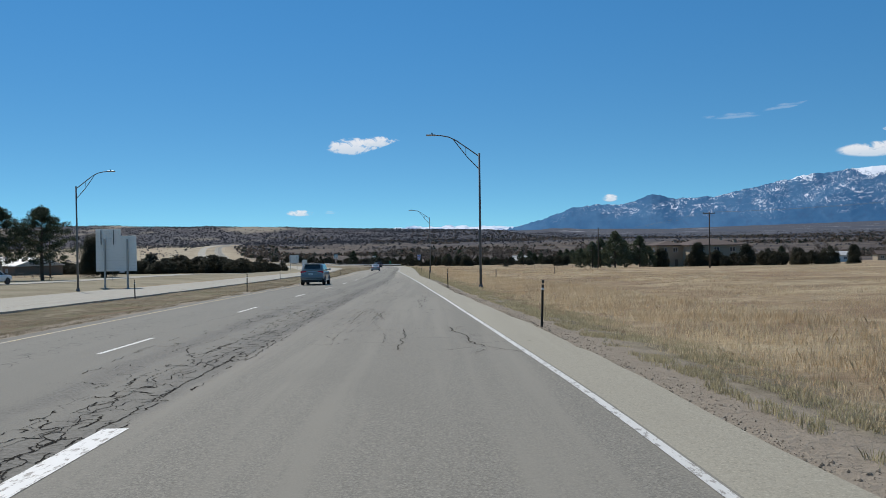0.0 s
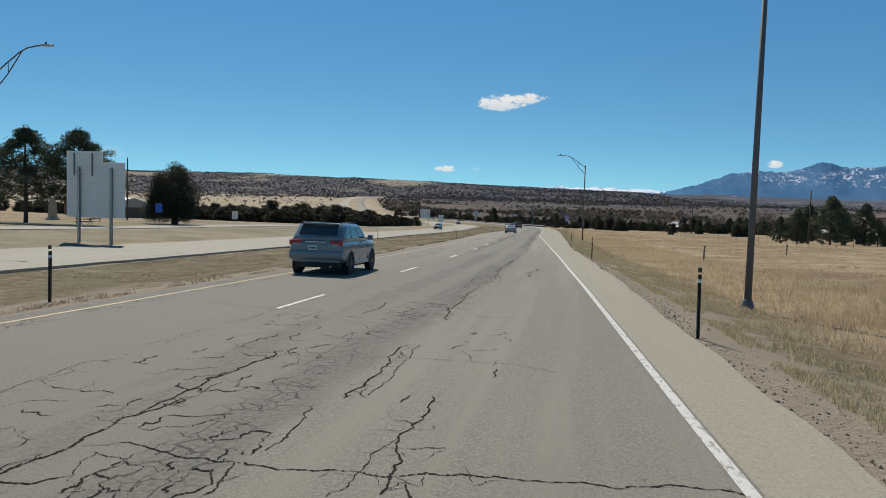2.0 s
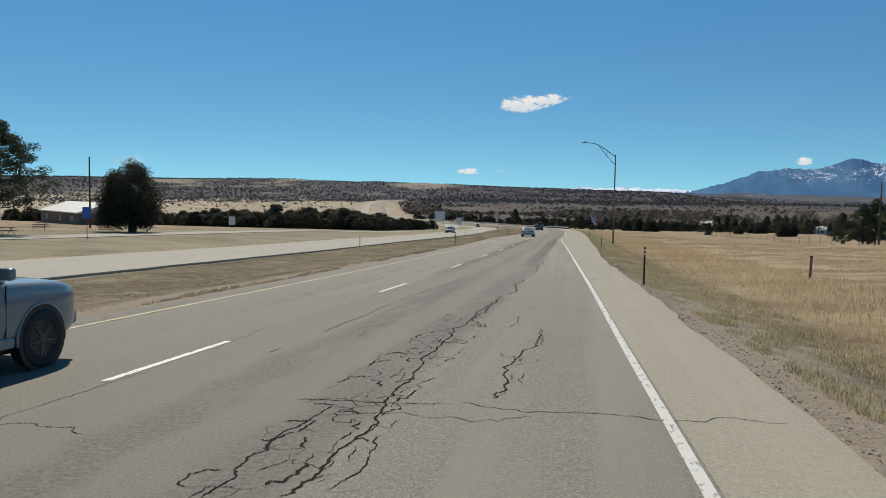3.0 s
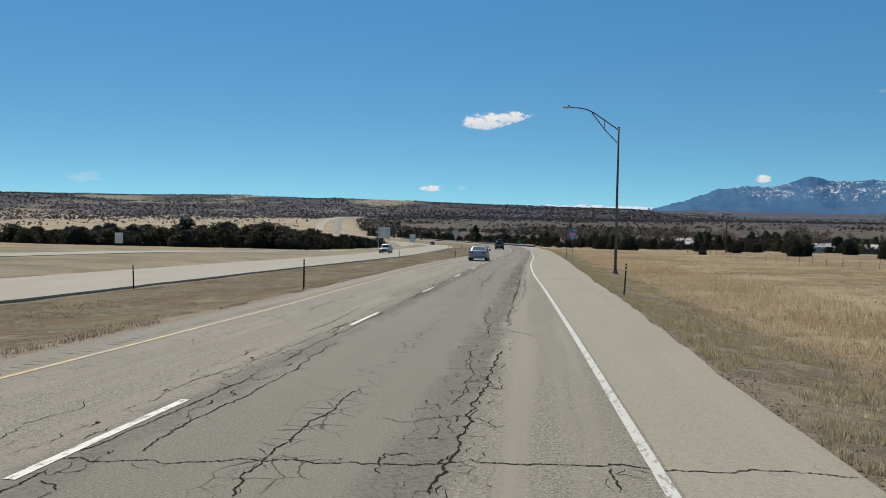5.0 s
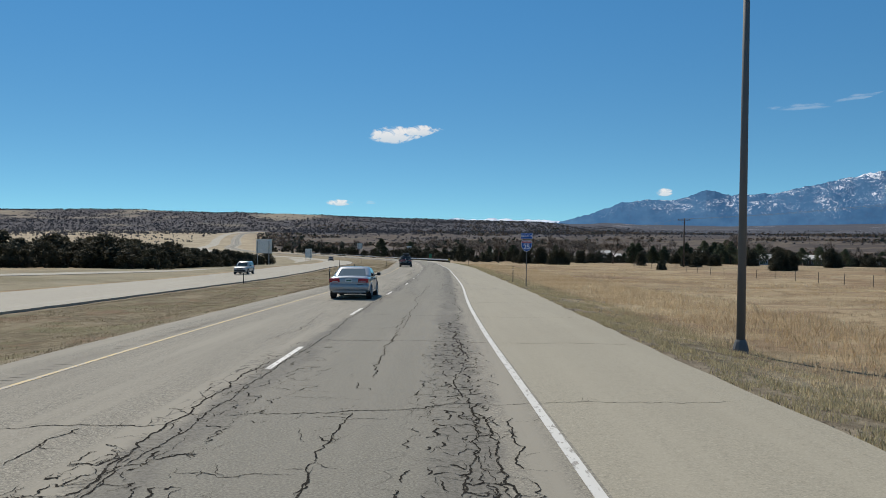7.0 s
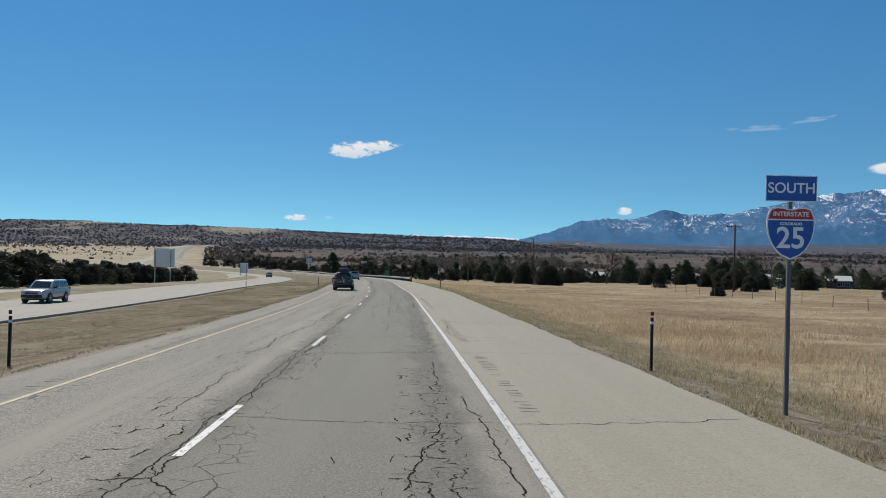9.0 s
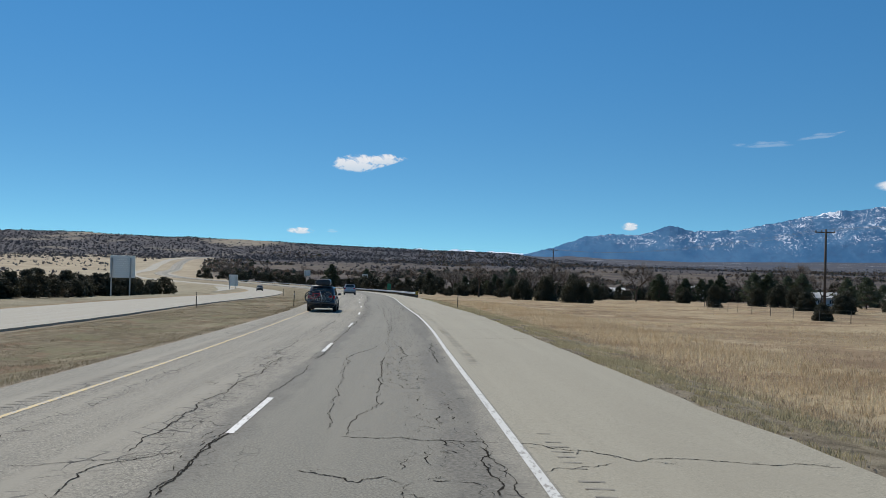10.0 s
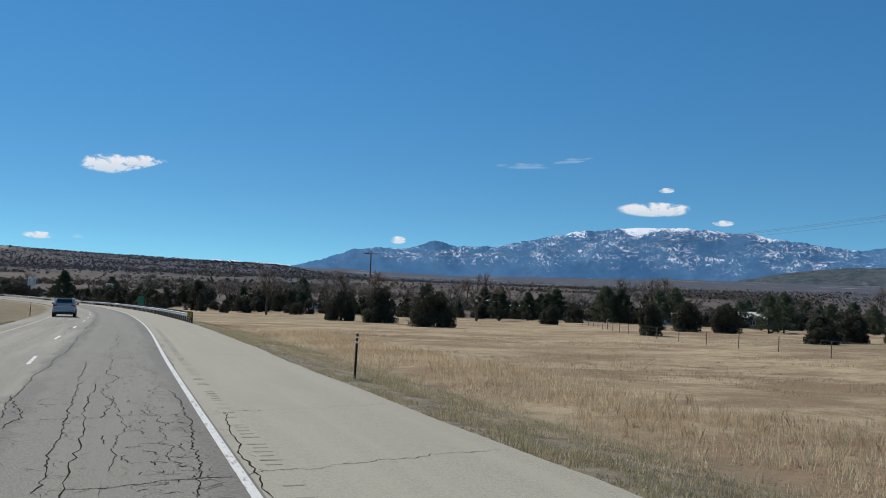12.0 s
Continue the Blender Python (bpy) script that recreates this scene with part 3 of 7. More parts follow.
PROF_U = [-5000, -160, -60, -38, -32, -29.5, -28.4, -17.4, -16.9, -15.5, -13, -9, -7.5, -5.4, -5.0, -4.8, 0]
PROF_Z = [0.1, 0.1, -0.3, -0.5, -0.66, -0.76, -0.84, -0.84, -1.0, -0.76, -0.5, -0.56, -0.45, -0.2, -0.12, -0.08, -0.08]
CREST = [(-180, 1.0), (-60, 0.9), (-33, 0.8), (-17, 0.42), (-9, 0.55), (-5, 0.6), (2, 0.84), (6.4, 0.88), (12.4, 1.02), (18, 1.14), (24, 1.2), (36, 1.15), (60, 1.0), (180, 1.0)]


def ground_z(x, y):
    """Height of the bare ground."""
    x, y = np.asarray(x, float), np.asarray(y, float)
    u = x - line_x(y)
    pv = paved_u(y)
    right = np.interp(u - pv, [-1, 0, 0.25, 1.0, 4, 9, 40, 5000], [-0.08, -0.08, -0.10, -0.16, -0.5, -0.45, -0.35, -0.35])
    z = road_z(y) + np.where(u > 0, right, np.interp(u, PROF_U, PROF_Z))
    z = z - 1.5 * smooth(-u, 31, 42) * smooth(y, 190, 320)
    off = np.maximum(smooth(u - pv, 3, 30), smooth(-u, 70, 150))
    z = z + off * (0.9 * fnoise(x, y, 3, 60) + 0.35 * fnoise(x, y, 5, 17)) + 0.12 * fnoise(x, y, 8, 3.0) * np.maximum(smooth(u - pv, 0.8, 4), smooth(-u, 5.5, 8) * (1 - smooth(-u, 14, 16.5)))
    az = np.degrees(np.arctan2(-(x + 14), y - 223))
    r = np.hypot(x + 14, y - 223)
    ce = np.interp(az, [p[0] for p in CREST], [p[1] for p in CREST])
    side = smooth(-az, 4, 14)
    r0, r1 = 1250 + 250 * side, 1950 + 2000 * side
    crest = -7 + r1 * np.tan(np.radians(ce))
    rough_hill = 16 * fnoise(x, y, 11, 210) + 8 * fnoise(x, y, 12, 80)
    s = smooth(r, r0, r1)
    zh = z + (crest - z) * s + rough_hill * s * (1 - smooth(r, r1 * 0.9, r1)) * (1 - 0.7 * side)
    return np.where(y > 223 - r * 0.6, zh, z + 20 * s)


def hill_cover(x, y):
    """How thickly scrub covers the far slopes, 0 to 1: dark woods with tan clearings."""
    n = fnoise(x, y, 14, 240) + 0.7 * fnoise(x, y, 15, 95) + 0.45 * fnoise(x, y, 13, 40)
    return smooth(n, -0.45, -0.02)


def gz(x, y):
    return float(ground_z(np.array([x]), np.array([y]))[0])


def at_line(u, y):
    return float(line_x(y)) + u


# ground: one sheet, denser along the road
us = np.concatenate([-np.geomspace(5600, 170, 130), np.linspace(-160, -34, 40), np.arange(-32, -3.5, 0.75), np.arange(-3, 6.5, 1.6), np.arange(7, 24, 0.5), np.linspace(25, 150, 70), np.geomspace(160, 5600, 150)])
ys = np.concatenate([np.linspace(-380, -25, 18), np.arange(-20, 330, 1.5), np.arange(331, 700, 5), np.geomspace(704, 5200, 130)])
U, Y = np.meshgrid(us, ys)
X = line_x(Y) + U
Z = ground_z(X, Y)
left_edge = np.where(U < -30, np.minimum(np.abs(U + 27.3), 30), np.where(U < -11, np.abs(-17.3 - U), np.abs(U + 4.9) - 0.4))
E_D = np.where(U > 0, U - paved_u(Y), np.where(U < -4.9, left_edge + 0.55, 0))
E_D = np.where(Y > 700, 100 + 10 * hill_cover(X, Y), E_D)
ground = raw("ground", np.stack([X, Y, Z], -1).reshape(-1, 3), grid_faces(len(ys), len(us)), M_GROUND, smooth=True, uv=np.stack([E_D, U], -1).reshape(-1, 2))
tagged(ground, "dry straw-coloured prairie grassland with bare dirt verges", "ground", kind="structure")


def sheet(name, lo, hi, ys, dz, material, label, nu=10, thick=0.12, category="road", line=line_x, wob=0.0, on_ground=False):
    """A paved strip between two offsets of the line, with a skirt down its sides."""
    ys = np.asarray(ys, float)
    lo = lo(ys) if callable(lo) else np.full(len(ys), float(lo))
    hi = hi(ys) if callable(hi) else np.full(len(ys), float(hi))
    if wob:
        hi = hi + wob * fnoise(ys, ys * 0, 21, 1.3) + wob * fnoise(ys, ys * 0, 22, 5)
        if name != "road_shoulder":
            lo = lo + wob * fnoise(ys, ys * 0, 23, 1.3) + wob * fnoise(ys, ys * 0, 24, 5)
    f = np.concatenate([[0], np.linspace(0, 1, nu), [1]])
    UU = lo[:, None] + (hi - lo)[:, None] * f[None, :]
    YY = np.repeat(ys[:, None], len(f), 1)
    ZZ = road_z(YY) + dz if not on_ground else ground_z(line(YY) + UU, YY) + dz
    ZZ[:, 0] -= thick
    ZZ[:, -1] -= thick
    XX = line(YY) + UU
    ob = raw(name, np.stack([XX, YY, ZZ], -1).reshape(-1, 3), grid_faces(len(ys), len(f)), material, smooth=False, uv=np.stack([UU, YY], -1).reshape(-1, 2))
    return tagged(ob, label, category, kind="structure")


ROAD_Y = np.concatenate([np.linspace(-380, -20, 40), np.arange(-18, 330, 1.0), np.arange(332, 760, 4), np.linspace(770, 1500, 60)])
road = sheet("road", inner_u, lambda y: edge_u(y) + 0.1, ROAD_Y, 0.0, M_ROAD, "worn grey asphalt carriageway with cracks and faded markings", 14)
shoulder = sheet("road_shoulder", lambda y: edge_u(y) + 0.1, paved_u, ROAD_Y, 0.0, M_SHOULDER, "pale dusty paved shoulder with cross joints", 9, wob=0.14)
road_opposite = sheet("road_opposite", lambda y: np.interp(y, [60, 84, 94, 140], [-28.3, -28.3, -27.2, -27.2]), -17.3, ROAD_Y, -0.8, M_OPP, "pale paved opposite carriageway beyond the median", 8, wob=0.12)
RAMP = spline([(40, -66), (60, -61.5), (90, -59), (113, -58.5), (140, -60), (165, -61.5), (200, -63), (235, -64), (290, -66), (330, -68), (380, -70.5), (420, -75), (470, -85), (520, -101), (560, -123), (640, -180)])
ramp = sheet("road_ramp", -2.9, 2.9, np.arange(42, 520, 3), 0.06, M_OPP, "pale narrow ramp road across the grass", 9, category="road", line=RAMP, wob=0.15, on_ground=True, thick=0.25)


def strip(name, u, w, y0, y1, dz, material, parent, n=None, line=line_x, base=0.0):
    """A painted line of width w round offset u, following the road."""
    ys = np.linspace(y0, y1, n or max(2, int((y1 - y0) / 1.5) + 1))
    uu = u(ys) if callable(u) else np.full(len(ys), float(u))
    v = np.concatenate([np.stack([line(ys) + uu - w / 2, ys, road_z(ys) + dz + base], -1), np.stack([line(ys) + uu + w / 2, ys, road_z(ys) + dz + base], -1)])
    k = len(ys)
    i = np.arange(k - 1)
    return raw(name, v, np.stack([i, i + k, i + k + 1, i + 1], -1), material, parent)


strip("edge_line", edge_u, 0.12, -40, 760, 0.006, M_WHITE, road)
strip("yellow_line", yellow_u, 0.1, -40, 760, 0.006, M_YELLOW, road)
DASH_U = spline([(-60, 0.2), (20, 0.2), (30, 0.08), (46, 0.1), (68, 0.0), (105, -0.02), (150, 0.0), (170, -0.05), (184, 0.1), (196, 0.28), (212, 0.24), (224, 0.16), (236, 0.07), (250, -0.06), (264, -0.26), (275, -0.3), (290, -0.6), (300, -0.8), (330, -0.6), (900, 0.0)])
DASH = spline([(-4, -33), (0, 16.7), (1, 29.5), (3, 54.8), (4, 67.5), (7, 105.7), (8, 117.9), (9, 130.3), (10, 143.3), (11, 155.7), (12, 168.1), (14, 195.8), (16, 221.2), (18, 246.6), (20, 272), (22, 298.5), (60, 775)])
for k in range(-3, 58):
    y0 = float(DASH(k))
    strip("lane_dash", DASH_U, 0.11, y0, y0 + 3.3, 0.006, M_WORNWHITE if k % 3 else M_WHITE, road, 4)
strip("ramp_dash", 3.5, 0.3, 4.5, 9.3, 0.006, M_WORNWHITE, road, 6)
strip("ramp_dash", 3.55, 0.3, -4.5, -1.0, 0.006, M_WORNWHITE, road, 6)
strip("edge_line", -26.1, 0.13, -40, 640, 0.006, M_FADED, road_opposite, base=-0.8)
strip("yellow_line", -18.6, 0.1, -40, 640, 0.006, M_FADED, road_opposite, base=-0.8)
for k in range(2, 45):
    y0 = float(DASH(k)) + 5
    strip("lane_dash", -22.9, 0.13, y0, y0 + 3.2, 0.006, M_FADED, road_opposite, 3, base=-0.8)

# mountains: a far range of ridges
RIDGE = [(14, 0.1), (4, 0.1), (-0.5, 0.12), (-3.5, 0.35), (-5.4, 0.7), (-7.4, 1.22), (-9.7, 2.05), (-11.6, 2.30), (-13, 2.22), (-15.3, 2.82), (-17, 2.53), (-19.9, 2.69), (-21.9, 3.13), (-25.1, 3.76),
         (-27.1, 4.02), (-29.3, 4.38), (-31.3, 4.25), (-33.6, 4.18), (-36.6, 4.12), (-38.3, 3.70), (-41.1, 3.26), (-43.4, 3.12), (-45.6, 3.44), (-52, 3.2), (-60, 2.6), (-75, 2.0)]
azs = np.linspace(-75, 12, 1000)
rs = np.linspace(0, 1, 70)
AZ, RR = np.meshgrid(azs, rs)
crest = np.interp(AZ, [p[0] for p in RIDGE][::-1], [p[1] for p in RIDGE][::-1])
crest = crest + (0.16 * fnoise(AZ * 100, AZ * 0, 62, 170) + 0.1 * fnoise(AZ * 100, AZ * 0, 63, 70) + 0.08 * fnoise(AZ * 100, AZ * 0, 64, 28)) * smooth(-AZ, 6, 14) * RR ** 4
rad = 3900 + 900 * RR
top = -8 + 4800 * np.tan(np.radians(crest))
MX, MY = AZ * 82.0, RR * 700.0
bend = MX + 60 * fnoise(MX, MY, 30, 260)
spur = 2.0 * np.abs(fnoise(bend + 0.5 * MY, MY * 0.45, 31, 300)) + np.abs(fnoise(bend - 0.4 * MY, MY * 0.6, 32, 130)) + 0.35 * np.abs(fnoise(bend + 0.6 * MY, MY, 33, 60)) + 0.14 * np.abs(fnoise(bend - 0.5 * MY, MY, 34, 30))
ZM = 4 + (top - 4) * (RR ** 1.15) - spur * 0.065 * (top - 4) * np.sin(np.pi * np.clip(RR, 0, 1)) + (fnoise(MX, MX * 0, 35, 14) * 6 + fnoise(MX, MX * 0, 36, 5) * 4) * RR ** 8
VM = np.stack([-10 - np.sin(np.radians(AZ)) * rad, 150 + np.cos(np.radians(AZ)) * rad, ZM], -1)
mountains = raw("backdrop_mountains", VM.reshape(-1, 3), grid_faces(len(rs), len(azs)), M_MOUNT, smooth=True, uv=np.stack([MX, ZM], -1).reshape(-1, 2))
# a nearer, darker foothill before the range
HA, HR = np.meshgrid(np.linspace(-75, -33, 220), np.linspace(0, 1, 14))
hill_top = 3700 * np.tan(np.radians(np.interp(HA, [-75, -60, -50, -45.5, -42.8, -40, -37.5, -35, -33], [1.6, 2.0, 2.15, 2.06, 1.95, 1.68, 1.25, 0.7, 0.3]) + 0.08 * fnoise(HA * 60, HA * 0, 39, 40) + 0.05 * fnoise(HA * 60, HA * 0, 40, 12))) - 8
hill_rad = 3250 + 450 * HR
HZ = -6 + (hill_top + 6) * HR ** 0.9 - 22 * np.abs(fnoise(HA * 60, HR * 200, 61, 60)) * np.sin(np.pi * HR)
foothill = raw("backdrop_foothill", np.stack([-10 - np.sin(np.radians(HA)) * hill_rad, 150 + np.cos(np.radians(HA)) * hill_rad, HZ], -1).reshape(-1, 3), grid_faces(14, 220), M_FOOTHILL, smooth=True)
tagged(foothill, "dark wooded foothill with pale clearings below the range", "mountain", kind="structure")
far_az = np.linspace(-7, 4, 160)
FA, FR = np.meshgrid(far_az, np.linspace(0, 1, 10))
far_top = 4855 * np.tan(np.radians(0.8 + 0.16 * fnoise(FA * 100, FA * 0, 37, 55) + 0.12 * fnoise(FA * 100, FA * 0, 38, 17) - 0.02 * np.abs(FA + 1)))
far_rad = 4350 + 505 * FR
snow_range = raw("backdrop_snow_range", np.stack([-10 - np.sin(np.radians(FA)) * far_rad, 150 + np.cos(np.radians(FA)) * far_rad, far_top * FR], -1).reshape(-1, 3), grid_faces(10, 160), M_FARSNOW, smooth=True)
tagged(snow_range, "low far-off snowy mountain range on the horizon", "mountain", kind="structure")
tagged(mountains, "distant forested mountain range with patchy snow, coloured blue for haze", "mountain", kind="structure")

# ---- roadside things ----


def street_lamp(x, y, top, arm):
    z = gz(x, y)
    h = top - z
    t = thing("street_lamp", "tall dark steel highway street lamp with a trussed arm", "street lamp", "street lamps along the road", m=pose(x, y, z))
    part("base_cover", lathe(B(), [(0.05, -0.1), (0.21, -0.1), (0.2, 0.1), (0.15, 0.28), (0.12, 0.34), (0.05, 0.34)], Matrix(), 12), M_DARKSTEEL, t)
    part("pole", tube(B(), (0, 0, 0), (0, 0, h + 0.12), 0.11, 0.072, 16), M_DARKSTEEL, t, smooth=True)
    part("cap", lathe(B(), [(0.0, h + 0.17), (0.06, h + 0.16), (0.09, h + 0.12), (0.09, h + 0.08), (0.0, h + 0.08)], Matrix(), 12), M_DARKSTEEL, t)
    s, L = (-1 if arm < 0 else 1), abs(arm)
    bm = pipe(B(), [(0, 0, h - 0.1), (s * L * 0.28, 0, h + 0.62), (s * L * 0.52, 0, h + 1.22), (s * L * 0.68, 0, h + 1.5), (s * L * 0.85, 0, h + 1.62), (s * L, 0, h + 1.66)], 0.045)
    part("arm", bm, M_DARKSTEEL, t, smooth=True)
    bm = pipe(B(), [(0, 0, h - 1.15), (s * L * 0.28, 0, h - 0.1), (s * L * 0.57, 0, h + 1.25)], 0.036)
    tube(bm, (s * L * 0.3, 0, h - 0.06), (s * L * 0.3, 0, h + 0.66), 0.025)
    part("brace", bm, M_DARKSTEEL, t)
    bm = box(B(), (s * (L + 0.3), 0, h + 1.66), (0.75, 0.3, 0.12), bevel=0.05)
    head = part("lamp_head", bm, M_GALV, t)
    part("photocell", tube(B(), (s * (L + 0.2), 0, h + 1.7), (s * (L + 0.2), 0, h + 1.86), 0.05), M_BLACK, head)
    return t


street_lamp(3.02, 64.4, 6.53, -3.6)
street_lamp(-2.68, 162.6, 3.75, -3.6)
street_lamp(-38.1, 82.7, 5.56, 3.4)


def delineator(x, y, h=1.35, lean=0.0):
    t = thing("delineator_post", "slim dark steel delineator post beside the road", "road post", "delineator posts", m=pose(x, y, gz(x, y), 0, lean, 0))
    bm = B()
    loft(bm, [[(a, b, z) for a, b in ((-0.034, 0.02), (-0.03, -0.02), (-0.014, -0.012), (0, 0.02), (0.014, -0.012), (0.03, -0.02), (0.034, 0.02), (0, 0.035))] for z in (-0.3, h - 0.18)])
    part("post", bm, M_POSTDARK, t)
    part("reflector", box(B(), (0, -0.01, h - 0.09), (0.07, 0.03, 0.09), bevel=0.008), M_POSTDARK, t)
    part("collar", box(B(), (0, -0.006, h - 0.30), (0.078, 0.05, 0.06), bevel=0.006), M_REFLECT, t, "white reflective collar")
    return t


for x, y, ln in [(2.82, 22.9, 2), (0.3, 54.7, -1), (-1.55, 88.5, 0), (-3.75, 133.2, 3), (-6.9, 205.5, 0), (-12.0, 282.8, 1)]:
    delineator(x, y, 1.4, ln)
for u, y in ((-5.4, 55), (-5.55, 132.6), (-6.4, 205.6), (-6.05, 278.3), (-6.3, 352)):
    delineator(at_line(u, y), y, 1.35, 1)
for u, y in ((-12.73, 53.8), (-16.4, 138), (-15.6, 214), (-14.2, 277.6), (-14.2, 350)):
    delineator(at_line(u, y), y, 1.35, -1)


def field_post(x, y, h):
    t = thing("marker_post", "short weathered wooden marker post in the grass", "post", m=pose(x, y, gz(x, y), 2, 1, 20))
    part("post", tube(B(), (0, 0, -0.3), (0, 0, h), 0.07, 0.06, 8), M_WOODGREY, t)
    part("cap", tube(B(), (0, 0, h), (0, 0, h + 0.08), 0.075, 0.07, 8), M_WOOD, t)


field_post(6.6, 100, 1.1)
field_post(16.5, 118, 0.9)


def text(name, body, size, m, material, parent, extrude=0.003):
    cu = bpy.data.curves.new(name, "FONT")
    cu.body, cu.size, cu.align_x, cu.align_y, cu.extrude = body, size, "CENTER", "CENTER", extrude
    cu.offset = 0.016 * size
    tmp = new(name, cu)
    bpy.context.view_layer.update()
    me = bpy.data.meshes.new_from_object(tmp.evaluated_get(bpy.context.evaluated_depsgraph_get()))
    bpy.data.objects.remove(tmp)
    me.materials.clear()
    me.materials.append(material)
    ob = new(name, me)
    ob.parent, ob.matrix_basis = parent, m
    return ob


M_SIGNBLUE = plain("blue_sign_sheeting", (0.012, 0.1, 0.42), 0.35, 0, 6, 0.1, 0.02)
M_SIGNRED = plain("red_sign_sheeting", (0.5, 0.03, 0.035), 0.35, 0, 6, 0.1, 0.02)
M_SIGNWHITE = plain("white_sign_sheeting", (0.9, 0.9, 0.9), 0.35, 0, 6, 0.06, 0.02)
M_SIGNGREEN = plain("green_sign_sheeting", (0.02, 0.19, 0.1), 0.4, 0, 6, 0.1, 0.02)


def shield_outline(w, h, n=9):
    """Half-width of a route shield by height, from its point up to its two-lobed top."""
    pts = []
    for i in range(n + 1):
        a = i / n
        pts.append((0.5 * w * (1 - (1 - a) ** 2.2) ** 0.62, -h / 2 + a * h * 0.72))
    pts += [(0.5 * w * 0.985, h * 0.30), (0.5 * w * 0.90, h * 0.40), (0.5 * w * 0.84, h * 0.455)]
    top = [(0.5 * w * 0.62, h * 0.49), (0.5 * w * 0.34, h * 0.485), (0.5 * w * 0.12, h * 0.455)]
    right = pts + top
    return right + [(-x, z) for x, z in right[::-1] if x > 0.001]


def plate_mesh(bm, outline, y0, y1, s=1.0, zc=0.0, clip=None):
    pts = [(x * s, z * s) for x, z in outline]
    if clip is not None:
        pts = [(x, max(z, clip)) for x, z in pts]
    a = [bm.verts.new((x, y0, z + zc)) for x, z in pts]
    b = [bm.verts.new((x, y1, z + zc)) for x, z in pts]
    bm.faces.new(a)
    bm.faces.new(b[::-1])
    n = len(pts)
    for i in range(n):
        bm.faces.new((a[i], a[(i + 1) % n], b[(i + 1) % n], b[i]))
    return bm


def route_sign(x, y, rz):
    z = gz(x, y)
    t = thing("route_sign", "blue and red interstate route shield on a steel post", "road sign", m=pose(x, y, z, 0, 0, rz) @ Matrix.Diagonal((0.92, 0.92, 0.92, 1)))
    part("post", box(B(), (0, 0.05, 1.9), (0.07, 0.05, 4.4)), M_DARKSTEEL, t)
    c = 3.19
    o = shield_outline(0.86, 0.93)
    sh = part("shield", plate_mesh(B(), o, 0.0, 0.012, 1.0, c), M_SIGNWHITE, t, "white-edged shield plate")
    part("blue_field", plate_mesh(B(), [(px, min(pz, 0.235)) for px, pz in o], -0.004, 0.0, 0.94, c), M_SIGNBLUE, sh)
    part("red_field", plate_mesh(B(), o, -0.004, 0.0, 0.94, c, clip=0.245), M_SIGNRED, sh)
    flat = pose(0, 0, 0, 90)
    text("numerals", "25", 0.52, Matrix.Translation((0, -0.007, c - 0.1)) @ flat, M_SIGNWHITE, sh)
    text("lettering", "INTERSTATE", 0.115, Matrix.Translation((0, -0.007, c + 0.33)) @ flat, M_SIGNWHITE, sh)
    text("small_lettering", "COLORADO", 0.07, Matrix.Translation((0, -0.007, c + 0.16)) @ flat, M_SIGNWHITE, sh)
    pl = part("direction_plate", box(B(), (0, 0.006, c + 0.78), (0.92, 0.012, 0.46), bevel=0.004), M_SIGNWHITE, t, "white-bordered blue direction plate")
    part("blue_panel", box(B(), (0, -0.002, c + 0.78), (0.885, 0.004, 0.425)), M_SIGNBLUE, pl)
    text("lettering", "SOUTH", 0.255, Matrix.Translation((0, -0.007, c + 0.78)) @ flat, M_SIGNWHITE, pl)
    return t


route_sign(-6.13, 200.1, 2.0)


def plank_sign(x, y, w, z0, z1, rz, extra=None, label="bare aluminium back of a large highway sign on two steel posts", posts=(0.225, 0.78)):
    z = gz(x, y)
    t = thing("highway_sign", label, "road sign", "large highway signs", m=pose(x, y, z, 0, 0, rz))
    z0, z1 = z0 - z, z1 - z
    n = max(4, int((z1 - z0) / 0.305))
    for i in range(n):
        h = (z1 - z0) / n
        part("panel", box(B(), (0, 0.06, z0 + (i + 0.5) * h), (w, 0.05, h - 0.005), bevel=0.01), M_ALU, t)
    if extra:
        ex, ew, eh = extra
        for i in range(3):
            part("panel", box(B(), (ex, 0.06, z1 + (i + 0.5) * eh / 3), (ew, 0.05, eh / 3 - 0.004), bevel=0.01), M_ALU, t)
        for dx in (-0.28, 0.22):
            part("stiffener", box(B(), (ex + dx * ew, 0.0, z1 - 0.2), (0.09, 0.07, 2 * eh + 0.1)), M_DARKSTEEL, t)
    for f in posts:
        px = (f - 0.5) * w
        bm = box(B(), (px, -0.09, (z1 - 0.3) / 2 - 0.2), (0.03, 0.2, z1 - 0.1))
        box(bm, (px, -0.19, (z1 - 0.3) / 2 - 0.2), (0.16, 0.022, z1 - 0.1))
        box(bm, (px, 0.01, (z1 - 0.3) / 2 - 0.2), (0.16, 0.022, z1 - 0.1))
        part("post", bm, M_GALV, t)
        part("footing", lathe(B(), [(0.02, -0.3), (0.2, -0.3), (0.2, 0.03), (0.02, 0.03)], Matrix.Translation((px, -0.09, 0)), 12), M_CANVAS, t)
    return t


